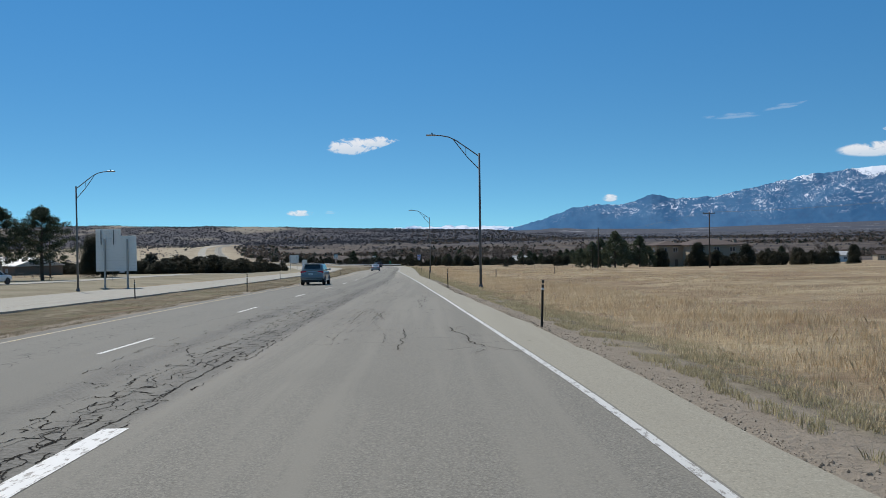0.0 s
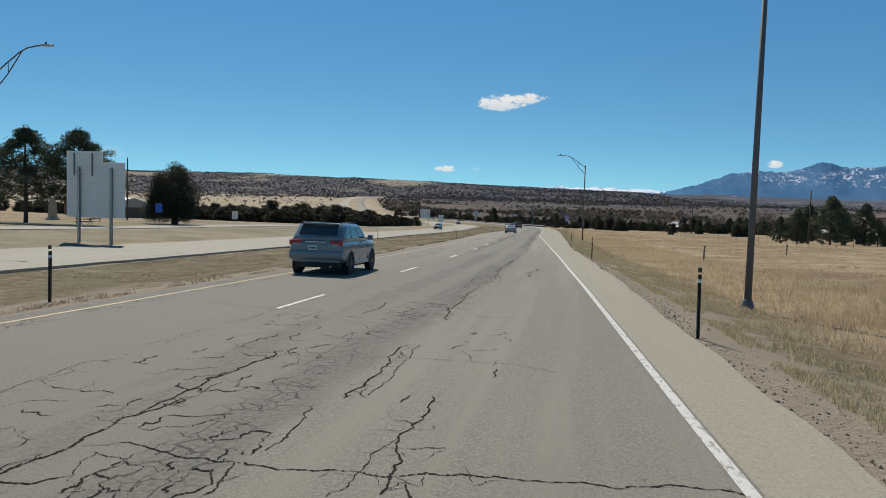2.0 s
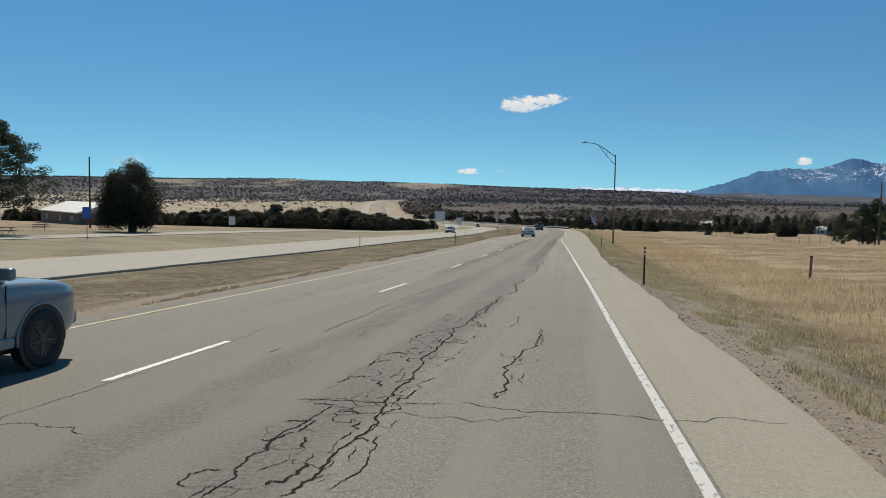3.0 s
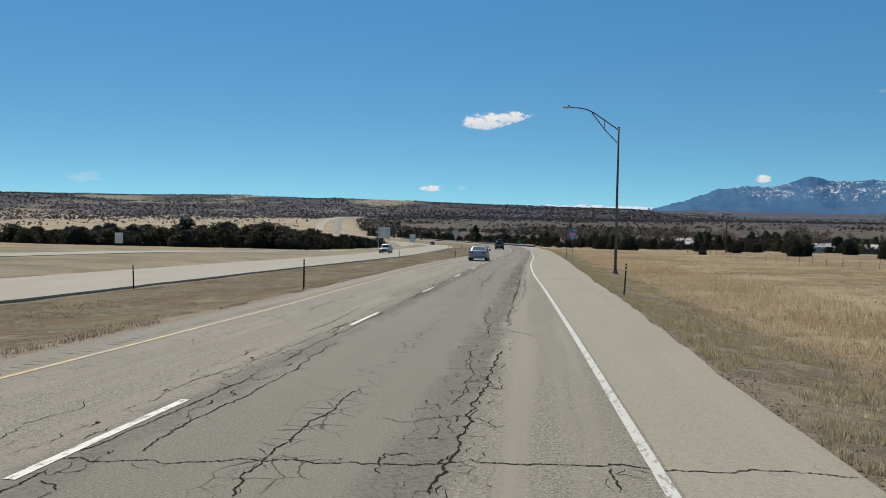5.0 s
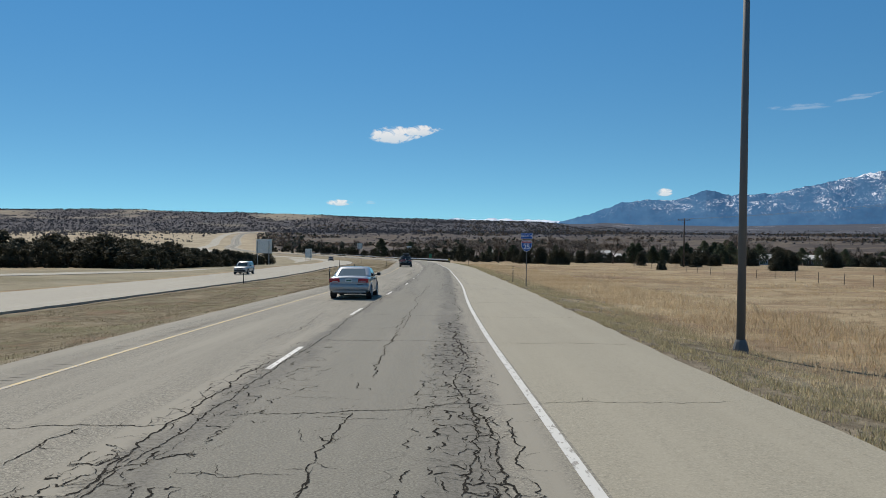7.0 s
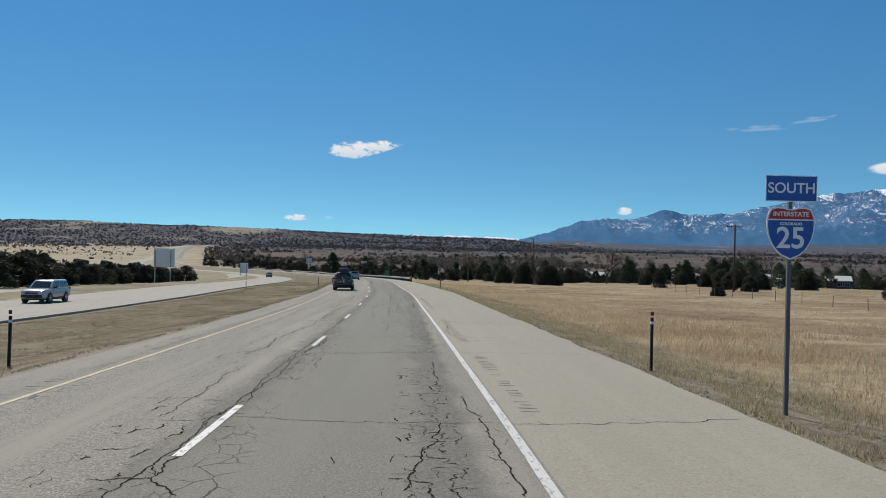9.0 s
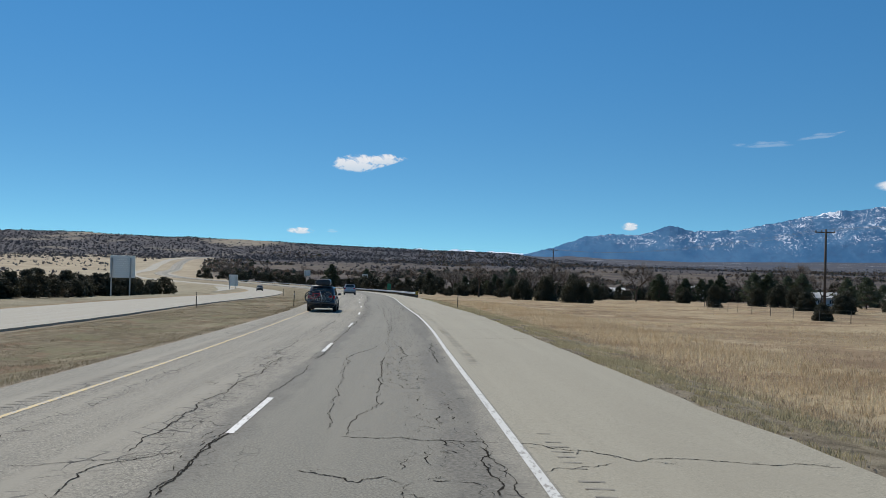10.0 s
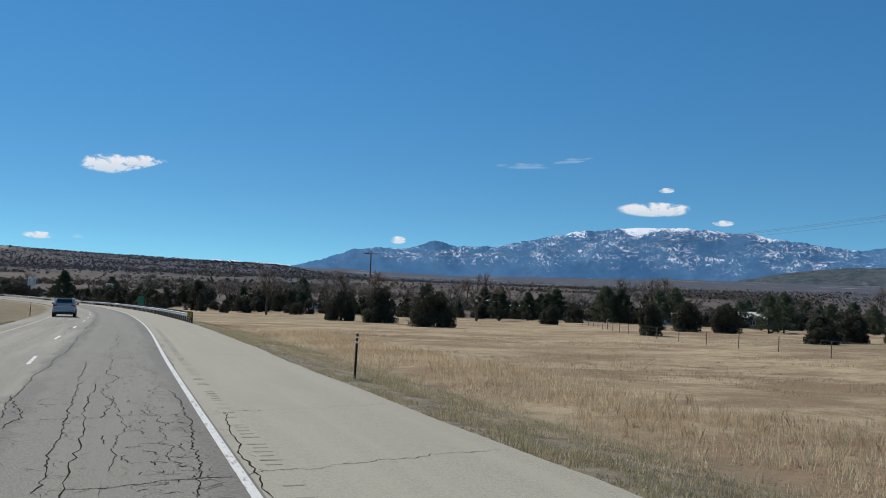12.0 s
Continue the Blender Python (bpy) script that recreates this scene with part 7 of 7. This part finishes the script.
broken(0.024, (4.5, 51.1), (4.8, 50.1))
broken(0.075, (3.7, 54.5), (3.6, 55.3), (3.5, 56.9), (3.5, 58.3), (3.4, 61.4))
broken(0.075, (2.4, 57.5), (3.2, 57.3), (3.6, 57.9))
broken(0.055, (1.9, 54.7), (2.0, 55.8), (1.9, 57.2))
broken(0.036, (2.5, 54.8), (2.9, 55.1), (3.0, 55.6))
broken(0.055, (2.6, 54.9), (3.0, 54.5), (3.2, 54.3))
broken(0.036, (4.1, 55.5), (4.6, 55.4), (5.1, 55.4))
broken(0.036, (3.6, 56.6), (4.0, 56.6))
broken(0.024, (5.7, 56.4), (6.2, 56.5))
broken(0.075, (3.5, 64.4), (3.6, 64.9), (3.6, 65.9), (3.5, 67.8), (3.3, 70.5), (3.3, 79.6))
broken(0.055, (3.0, 64.2), (2.9, 65.2), (2.9, 66.1), (3.0, 67.2))
broken(0.036, (3.8, 64.6), (3.9, 65.2), (3.8, 66.2))
broken(0.055, (2.5, 67.3), (3.1, 67.4), (4.1, 67.6))
broken(0.036, (4.3, 67.7), (4.8, 67.5), (6.0, 67.6), (7.7, 67.8))
broken(0.075, (4.7, 74.2), (4.8, 71.9), (4.6, 70.2), (4.7, 68.5), (4.6, 68.0))
broken(0.036, (4.2, 74.1), (4.2, 76.1))
broken(0.075, (3.6, 114.7), (3.6, 111.1), (3.5, 108.9), (3.5, 107.4), (3.4, 106.1))
broken(0.036, (3.1, 114.5), (3.3, 112.0), (3.2, 109.5))
broken(0.055, (1.9, 105.7), (1.8, 106.4), (1.8, 107.7), (1.9, 110.2))
broken(0.055, (0.6, 106.7), (0.5, 108.0), (0.6, 109.8), (0.4, 114.9))
broken(0.055, (-0.1, 106.3), (1.0, 106.4), (2.7, 106.8), (3.6, 107.1))
broken(0.055, (3.6, 107.1), (4.5, 107.2), (5.9, 107.3), (7.1, 107.4))
broken(0.055, (4.9, 107.2), (4.9, 106.5))
broken(0.036, (-0.5, 109.5), (-0.3, 112.1), (-0.1, 120.1))
broken(0.055, (-0.6, 116.4), (-0.6, 117.8), (-0.7, 119.9), (-0.8, 122.9))
broken(0.075, (0.1, 115.8), (-0.1, 116.7), (-0.1, 118.2), (0.2, 121.4))
broken(0.055, (2.9, 124.6), (3.0, 121.6), (3.1, 119.4), (3.2, 118.1), (3.3, 117.0))
broken(0.075, (3.6, 132.9), (3.6, 122.8), (3.6, 120.2), (3.6, 118.9))
broken(0.055, (3.3, 118.3), (3.7, 118.0), (4.1, 117.5), (4.3, 117.0))
broken(0.036, (1.5, 117.8), (2.2, 118.0))
broken(0.036, (1.9, 116.4), (1.8, 117.0), (1.9, 117.2))
broken(0.036, (0.6, 124.3), (2.0, 124.7))
broken(0.024, (5.1, 125.8), (6.9, 126.2))
broken(0.075, (0.0, 126.5), (-0.0, 127.5), (0.0, 128.6), (0.0, 130.8), (-0.3, 136.4))
broken(0.055, (-0.8, 127.0), (-0.7, 127.7), (-0.9, 129.1), (-0.8, 131.1), (-0.7, 133.9))
broken(0.075, (3.6, 144.2), (3.6, 134.8), (3.6, 130.8), (3.6, 127.1))
broken(0.055, (3.9, 138.5), (3.9, 132.5), (3.9, 129.6), (3.8, 127.1))
broken(0.055, (2.0, 133.5), (1.9, 136.5), (1.8, 148.4))
broken(0.036, (1.7, 129.6), (2.6, 130.1), (3.6, 129.8))
broken(0.036, (3.2, 137.2), (3.1, 132.4))
broken(0.024, (4.7, 135.7), (7.2, 135.9))
broken(0.036, (3.1, 128.0), (3.5, 128.1))
broken(0.036, (-1.2, 128.1), (-0.1, 128.3))
broken(0.075, (-0.1, 137.5), (-0.1, 138.5), (-0.1, 140.4), (-0.1, 143.2))
broken(0.055, (-1.0, 138.2), (-0.9, 139.7), (-0.8, 141.9), (-0.9, 144.6))
broken(0.055, (1.8, 137.7), (1.8, 139.2), (1.9, 140.2), (1.9, 143.3), (1.8, 149.5))
broken(0.055, (-0.0, 141.8), (1.2, 142.2), (2.1, 142.5), (3.4, 143.0))
broken(0.036, (3.4, 143.0), (4.8, 143.3), (7.1, 143.7))
broken(0.075, (3.3, 146.0), (3.5, 142.6), (3.6, 139.9), (3.5, 137.9))
broken(0.055, (3.9, 142.4), (3.9, 140.8), (3.9, 139.4), (3.9, 138.1))
broken(0.036, (0.5, 141.0), (1.4, 140.5))
broken(0.036, (1.7, 140.8), (2.4, 141.0))
broken(0.055, (1.8, 148.6), (1.8, 149.7), (1.8, 150.8), (1.9, 152.1))
broken(0.055, (1.9, 154.9), (1.8, 158.7), (1.8, 167.9))
broken(0.075, (-0.1, 148.4), (-0.1, 149.9), (-0.2, 151.4), (-0.2, 153.6), (-0.2, 156.7))
broken(0.055, (-2.0, 150.8), (-1.2, 151.1), (-0.2, 151.2))
broken(0.055, (-1.1, 149.3), (-1.2, 150.4), (-1.1, 150.9))
broken(0.055, (0.3, 151.8), (1.7, 152.1), (2.9, 152.6), (3.6, 152.9))
broken(0.036, (3.6, 152.9), (4.7, 153.1), (7.1, 153.4))
broken(0.055, (3.3, 163.3), (3.5, 157.1), (3.2, 154.5), (3.4, 152.8))
broken(0.075, (3.5, 152.9), (3.6, 151.3), (3.6, 149.6), (3.6, 148.7))
broken(0.055, (3.4, 152.7), (3.4, 150.2), (3.2, 148.7))
broken(0.055, (3.9, 152.0), (3.9, 150.5), (3.8, 149.6))
broken(0.036, (0.5, 149.2), (1.1, 149.1), (1.7, 149.2))
broken(0.055, (0.3, 194.9), (0.3, 195.9))
broken(0.055, (0.3, 199.2), (0.1, 206.1))
broken(0.036, (-0.6, 198.0), (-0.6, 199.6), (-0.7, 204.2))
broken(0.036, (-0.6, 197.8), (0.2, 198.1), (1.2, 198.0), (2.6, 197.9), (4.0, 198.1))
broken(0.036, (4.0, 198.1), (4.9, 198.1), (7.6, 198.7))
broken(0.055, (3.3, 205.4), (3.2, 201.0), (3.5, 200.8))
broken(0.055, (3.7, 200.5), (3.8, 197.6), (3.8, 196.3), (3.8, 195.1), (3.8, 194.5))
broken(0.055, (3.2, 198.0), (2.9, 196.2), (2.7, 194.6))
broken(0.055, (-0.3, 194.8), (0.3, 194.9), (0.7, 194.3))
broken(0.024, (0.5, 206.8), (3.6, 207.9))
broken(0.055, (-1.0, 206.0), (-1.0, 207.2), (-0.9, 208.7), (-1.0, 211.4), (-0.7, 218.1))
broken(0.075, (0.3, 206.0), (0.3, 207.4), (0.4, 208.9), (0.4, 210.8))
broken(0.036, (0.4, 211.1), (1.6, 211.9), (2.5, 212.3))
broken(0.036, (2.5, 212.3), (4.2, 212.5), (6.0, 212.6))
broken(0.055, (0.8, 206.7), (1.5, 206.9), (2.6, 207.3), (3.8, 207.6))
broken(0.036, (3.8, 207.6), (5.0, 207.7), (6.3, 207.6), (7.9, 207.7))
broken(0.036, (2.9, 211.9), (3.4, 211.4), (5.1, 211.2), (7.8, 211.6))
broken(0.055, (4.4, 218.0), (4.2, 214.4), (4.3, 212.9))
broken(0.036, (3.5, 221.5), (3.7, 216.1), (3.4, 212.7))
broken(0.055, (3.2, 208.2), (3.5, 209.3), (3.9, 209.8))
broken(0.036, (2.0, 218.1), (2.1, 214.0))
broken(0.024, (-2.0, 210.6), (-0.9, 210.9))
broken(0.075, (0.2, 218.1), (0.1, 219.9), (0.1, 221.5))
broken(0.055, (-0.7, 219.9), (-0.8, 222.5), (-0.8, 226.2), (-0.8, 232.3))
broken(0.055, (-0.7, 218.0), (-0.8, 219.1), (-0.1, 220.0))
broken(0.036, (-1.7, 219.1), (-0.7, 219.5), (-0.1, 220.1))
broken(0.055, (1.6, 221.2), (2.7, 221.1), (3.8, 221.0))
broken(0.055, (3.8, 221.0), (4.8, 220.7), (5.2, 220.2), (6.4, 220.3), (7.7, 220.2))
broken(0.036, (4.0, 219.5), (4.9, 220.1))
broken(0.055, (2.0, 223.6), (1.9, 232.3))
broken(0.036, (2.1, 224.5), (1.7, 222.4), (1.7, 221.3))
broken(0.036, (0.9, 231.2), (1.3, 225.0), (1.4, 221.7))
broken(0.075, (3.4, 220.8), (3.4, 219.6), (3.4, 218.4))
broken(0.055, (1.3, 219.3), (2.0, 218.8), (2.3, 219.1))
broken(0.075, (0.1, 231.7), (0.1, 234.0))
broken(0.055, (-0.9, 230.2), (-0.9, 231.0), (-0.8, 231.8), (0.2, 232.3))
broken(0.055, (-1.1, 232.3), (-1.1, 234.5), (-1.1, 238.2))
broken(0.024, (-2.0, 231.4), (-1.3, 231.6), (-0.8, 231.8))
broken(0.055, (1.9, 230.6), (1.9, 232.8))
broken(0.036, (1.9, 236.3), (1.6, 254.9))
broken(0.055, (1.1, 230.5), (0.9, 232.3), (1.1, 233.6), (1.6, 236.5))
broken(0.075, (2.3, 236.7), (2.4, 234.5), (2.5, 233.2), (2.3, 232.2))
broken(0.075, (3.4, 238.4), (3.3, 234.2), (3.3, 231.5))
broken(0.036, (0.2, 232.3), (0.8, 232.1))
broken(0.024, (3.4, 240.8), (7.5, 242.0))
broken(0.055, (1.9, 242.9), (1.9, 244.8), (1.8, 249.1), (1.7, 269.7))
broken(0.055, (-0.9, 242.5), (-1.0, 244.2), (-1.0, 246.4), (-1.1, 251.6))
broken(0.036, (-0.7, 245.5), (0.0, 246.1))
broken(0.055, (0.3, 247.4), (1.3, 246.7), (2.1, 245.9), (3.3, 246.4))
broken(0.036, (3.3, 246.4), (4.7, 246.9), (7.3, 247.4))
broken(0.055, (4.0, 246.6), (4.1, 244.9), (4.1, 243.5))
broken(0.036, (3.6, 263.8), (3.4, 253.0))
broken(0.024, (2.2, 248.2), (3.5, 248.5))
broken(0.055, (1.4, 256.5), (1.3, 262.0), (1.4, 280.7))
broken(0.036, (-2.1, 257.2), (-2.2, 259.3))
broken(0.036, (-1.3, 255.5), (-1.3, 257.0), (-1.3, 258.1))
broken(0.055, (3.7, 275.5), (3.3, 261.7), (3.3, 257.7), (3.4, 255.7))
broken(0.036, (1.0, 262.5), (3.0, 263.0))
broken(0.024, (3.7, 262.4), (5.2, 262.9))
broken(0.055, (1.5, 255.5), (2.6, 255.6), (3.8, 255.7))
broken(0.036, (3.8, 255.7), (4.5, 256.2), (5.9, 256.5), (7.2, 256.6))
broken(0.055, (1.1, 269.0), (1.1, 274.6), (1.1, 286.5))
broken(0.055, (0.2, 273.5), (0.4, 274.6), (-0.1, 277.8))
broken(0.036, (1.8, 277.8), (2.0, 273.3), (1.8, 270.0))
broken(0.055, (1.3, 269.2), (2.5, 269.6), (3.2, 269.7))
broken(0.036, (3.2, 269.7), (4.9, 270.3), (7.3, 271.0))
broken(0.036, (0.6, 274.3), (2.3, 274.9), (3.5, 275.2))
broken(0.024, (3.5, 275.2), (4.9, 275.5), (7.3, 276.3))
broken(0.055, (3.0, 278.8), (3.0, 273.3), (2.9, 270.5), (2.7, 268.7))
ck = raw("crack", CV, CF, M_CRACK, road)
tagged(ck, "dark branching cracks in old asphalt", kind="stuff")
# milled rumble grooves on the shoulders
GV, GF = [], []
for ya, yb, side in ((199, 207, 1), (211, 223, 1), (231, 262, 1), (267, 320, 1), (-5, 320, -1)):
    for y in np.arange(ya, yb, 0.3):
        if rk.random() < (0.35 if side > 0 else 0.1):
            continue
        u = float(edge_u(y)) + 0.48 if side > 0 else float(yellow_u(y)) - 0.36
        lx, z = float(line_x(y)), float(road_z(y)) + 0.004
        i = len(GV)
        uu = u + 0.03 * rk.random()
        g, h = 0.15 * rk.uniform(0.6, 1.1), 0.05 * rk.uniform(0.7, 1.4)
        GV += [(lx + uu - g, y, z), (lx + uu + g, y, z), (lx + uu + g, y + h, z), (lx + uu - g, y + h, z)]
        GF.append((i, i + 1, i + 2, i + 3))
M_GROOVE = plain("milled_groove", (0.21, 0.194, 0.162), 0.9, 0, 12, 0.3)
tagged(raw("rumble_groove", GV, GF, M_GROOVE, road), "shallow milled rumble strip grooves", kind="stuff")
# dark damp stain on the shoulder
sv = []
for j in range(2):
    lx = 5.3 + 0.75 * j
    ring_pts = [(lx + 0.26 * math.cos(a) * rk.uniform(0.4, 1.2), 190.4 + 0.3 * j + 0.24 * math.sin(a) * rk.uniform(0.4, 1.2)) for a in [k * 0.524 for k in range(12)]]
    sv.append(ring_pts)
for pts in sv:
    bm = B()
    bm.faces.new([bm.verts.new((float(line_x(y)) + u, y, float(road_z(y)) + 0.006)) for u, y in pts])
    part("stain", bm, plain("oil_stain", (0.15, 0.14, 0.122), 0.8), road)


# ---- grass ----
M_CLOD = plain("brown_grit", (0.23, 0.188, 0.14), 0.95, 0, 6, 0.5)
M_BROWNGRASS = leafy("brown_weeds", (0.26, 0.19, 0.125), (0.5, 0.385, 0.27), trans=0.5)
M_WEED = leafy("grey_green_weeds", (0.23, 0.195, 0.115), (0.64, 0.56, 0.36), trans=0.55)

def blades(name, n, place, h, wid, material, label, seed, tuft=4, spread=0.14):
    """Tufts of bent blades; each blade is two triangles."""
    rng = np.random.RandomState(seed)
    x, y, hs = place(rng, n)
    x, y, hs = (np.repeat(a, tuft) for a in (x, y, hs))
    m = len(x)
    x, y = x + rng.normal(0, spread, m), y + rng.normal(0, spread, m)
    z = ground_z(x, y) - 0.02
    a = rng.uniform(0, 6.283, m)
    hh = (h[0] + (h[1] - h[0]) * rng.rand(m)) * hs
    lean = hh * rng.uniform(0.05, 0.55, m)
    ca, sa = np.cos(a), np.sin(a)
    b = rng.uniform(0, 6.283, m)
    wx, wy = np.cos(b) * wid * 0.5, np.sin(b) * wid * 0.5
    p = np.stack([x, y, z], -1)
    w = np.stack([wx, wy, wx * 0], -1)
    mid = p + np.stack([ca * lean * 0.35, sa * lean * 0.35, hh * 0.6], -1)
    tip = p + np.stack([ca * lean, sa * lean, hh], -1)
    v = np.stack([p - w, p + w, mid + w * 0.7, tip, mid - w * 0.7], 1).reshape(-1, 3)
    f = (np.arange(m) * 5)[:, None] + np.arange(5)[None]
    ob = raw(name, v, f, material)
    return tagged(ob, label, "grass", kind="stuff")


def verge_right(rng, n):
    y = rng.uniform(-4, 325, n)
    d = 1.2 + 9.0 * rng.rand(n) ** 1.1 + 0.9 * (1 - smooth(y, 60, 110))
    keep = fnoise(y, d * 2, 41, 2.2) + 0.5 * fnoise(y, d, 42, 0.7) > 0.1 - 0.07 * d
    y, d = y[keep], d[keep]
    return line_x(y) + paved_u(y) + d, y, 0.4 + 0.85 * smooth(d, 1.5, 6.0)


def verge_low(rng, n):
    y = rng.uniform(-4, 325, n)
    d = 0.25 + 3.2 * rng.rand(n) ** 1.2 + 0.7 * (1 - smooth(y, 60, 110))
    keep = fnoise(y, d * 2, 48, 1.1) + 0.6 * fnoise(y, d, 49, 0.45) > -0.04
    y, d = y[keep], d[keep]
    return line_x(y) + paved_u(y) + d, y, 0.6 + 0.9 * (fnoise(y, d, 50, 0.8) + 0.5)


def field_right(rng, n):
    y = rng.uniform(0, 345, n)
    d = 5 + 26 * rng.rand(n) ** 1.5
    x = line_x(y) + paved_u(y) + d
    keep = fnoise(x, y, 43, 8) + 0.8 * fnoise(x, y, 44, 2.2) > -0.2 + 0.012 * d
    return x[keep], y[keep], (0.62 + 0.9 * fnoise(x, y, 45, 5))[keep]


def field_far(rng, n):
    y = rng.uniform(20, 400, n)
    d = 18 + 75 * rng.rand(n) ** 1.3
    x = line_x(y) + paved_u(y) + d
    keep = fnoise(x, y, 145, 11) + 0.8 * fnoise(x, y, 146, 3) > -0.02
    return x[keep], y[keep], (0.7 + 0.9 * fnoise(x, y, 147, 6))[keep]


def field_brown(rng, n):
    y = rng.uniform(0, 345, n)
    d = 2.5 + 32 * rng.rand(n) ** 1.4
    x = line_x(y) + paved_u(y) + d
    keep = fnoise(x * 0.5, y, 143, 9) + 0.8 * fnoise(x, y, 144, 1.6) > 0.12
    return x[keep], y[keep], np.ones(keep.sum())


def median(rng, n):
    y = rng.uniform(15, 330, n)
    u = rng.uniform(-16.8, -5.2, n)
    keep = fnoise(u * 2, y, 46, 2.5) + 0.7 * fnoise(u, y, 47, 0.7) > 0.05
    return (line_x(y) + u)[keep], y[keep], np.ones(keep.sum())


def median_edge(rng, n):
    y = rng.uniform(15, 330, n)
    d = 0.15 + 0.9 * rng.rand(n) ** 2
    keep = fnoise(y, d * 3, 51, 1.8) + 0.5 * fnoise(y, d, 52, 0.5) > 0.02
    y, d = y[keep], d[keep]
    return line_x(y) + inner_u(y) - 0.45 - d, y, np.ones(len(y))


blades("verge_grass", 34000, verge_right, (0.08, 0.3), 0.011, M_GRASS, "dry bleached grass tufts along the paved shoulder", 91, 9, 0.06)
blades("low_weeds", 95000, verge_low, (0.03, 0.13), 0.012, M_WEED, "short grey-green weeds along the verge", 92, 6, 0.06)
blades("field_grass", 110000, field_right, (0.06, 0.24), 0.014, M_GRASS, "straw-coloured dry field grass", 93, 4, 0.12)
blades("brown_field_grass", 60000, field_brown, (0.05, 0.17), 0.014, M_BROWNGRASS, "brown dead weeds scattered through the field grass", 95, 5, 0.12)
blades("bunch_grass", 42000, field_far, (0.08, 0.26), 0.022, M_GRASS, "clumps of dry bunch grass across the field", 97, 4, 0.2)
blades("median_grass", 80000, median, (0.02, 0.085), 0.02, M_SHORT, "short brown grass on the median", 94, 4, 0.1)
blades("median_fringe", 9000, median_edge, (0.03, 0.1), 0.012, M_SHORT, "pale grass fringe along the inner shoulder", 96, 6, 0.06)


def clods(name, n, material, label, seed):
    """Loose stones and crumbs of dirt along the paving's edge."""
    rng = np.random.RandomState(seed)
    y = rng.uniform(-4, 325, n)
    d = np.abs(rng.normal(0.12, 0.5, n)) * (0.4 + fnoise(y, y * 0, 55, 3.0) + 0.6)
    x = line_x(y) + paved_u(y) + d
    r = 0.006 + 0.02 * rng.rand(n) ** 4
    c = np.stack([x, y, ground_z(x, y) + r * 0.25], -1)
    k = np.array([(1, 0, 0), (0, 1, 0), (-1, 0, 0), (0, -1, 0), (0, 0, 0.8), (0, 0, -0.8)])
    v = c[:, None] + k[None] * r[:, None, None] * rng.uniform(0.6, 1.4, (n, 6, 1))
    f = np.array([(0, 1, 4), (1, 2, 4), (2, 3, 4), (3, 0, 4), (1, 0, 5), (2, 1, 5), (3, 2, 5), (0, 3, 5)])
    f = (np.arange(n) * 6)[:, None, None] + f[None]
    return tagged(raw(name, v.reshape(-1, 3), f.reshape(-1, 3), material), label, "gravel", kind="stuff")


clods("verge_gravel", 26000, M_CLOD, "brown grit and small stones along the paving edge", 98)


# ---- clouds: soft self-lit sheets of vapour in the far sky ----
def cloud(az, el, w, h, mat=M_CLOUD, bend=0.0, R=4600.0):
    """Width and height in degrees; bend lifts its far end."""
    c = Vector((-10 - math.sin(radians(az)) * R, 150 + math.cos(radians(az)) * R, -5 + math.tan(radians(el)) * R))
    d1 = R * math.radians(1)
    g = np.linspace(-1, 1, 17)
    GU, GW = np.meshgrid(g, g[::4])
    taper = 1 - 0.45 * smooth(GU, 0.0, 0.8) if bend else 1.0
    along_x = GU * w / 2 * d1
    V = np.stack([along_x * math.cos(radians(az)), along_x * math.sin(radians(az)), (GW * h / 2 * taper + bend * GU * np.abs(GU)) * d1], -1).reshape(-1, 3)
    ob = raw("backdrop_cloud", V, grid_faces(5, 17), mat, uv=np.stack([GU, GW], -1).reshape(-1, 2))
    ob.matrix_basis = Matrix.Translation(c)
    return tagged(ob, "small bright white fair-weather cloud in a blue sky" if mat is M_CLOUD else "thin faint white wisp of cirrus cloud", "cloud", kind="structure")


cloud(6.3, 6.78, 4.8, 1.4, bend=0.12)
cloud(4.5, 7.12, 3.4, 0.85, bend=0.1)
cloud(-12.6, 2.76, 1.3, 0.62, R=3300)
cloud(-30.2, 5.45, 5.4, 1.1, R=3300)
cloud(-30.9, 6.75, 1.2, 0.4, R=3300)
cloud(-34.6, 4.6, 1.5, 0.45, R=3300)
cloud(10.4, 1.9, 2.2, 0.5)
cloud(8.2, 1.95, 1.0, 0.3, M_CIRRUS)
cloud(34, 2.2, 3.0, 0.9, M_CIRRUS)
cloud(-24.6, 8.7, 3.2, 0.45, M_CIRRUS, bend=0.3, R=3300)
cloud(-21.2, 8.25, 4.6, 0.5, M_CIRRUS, R=3300)
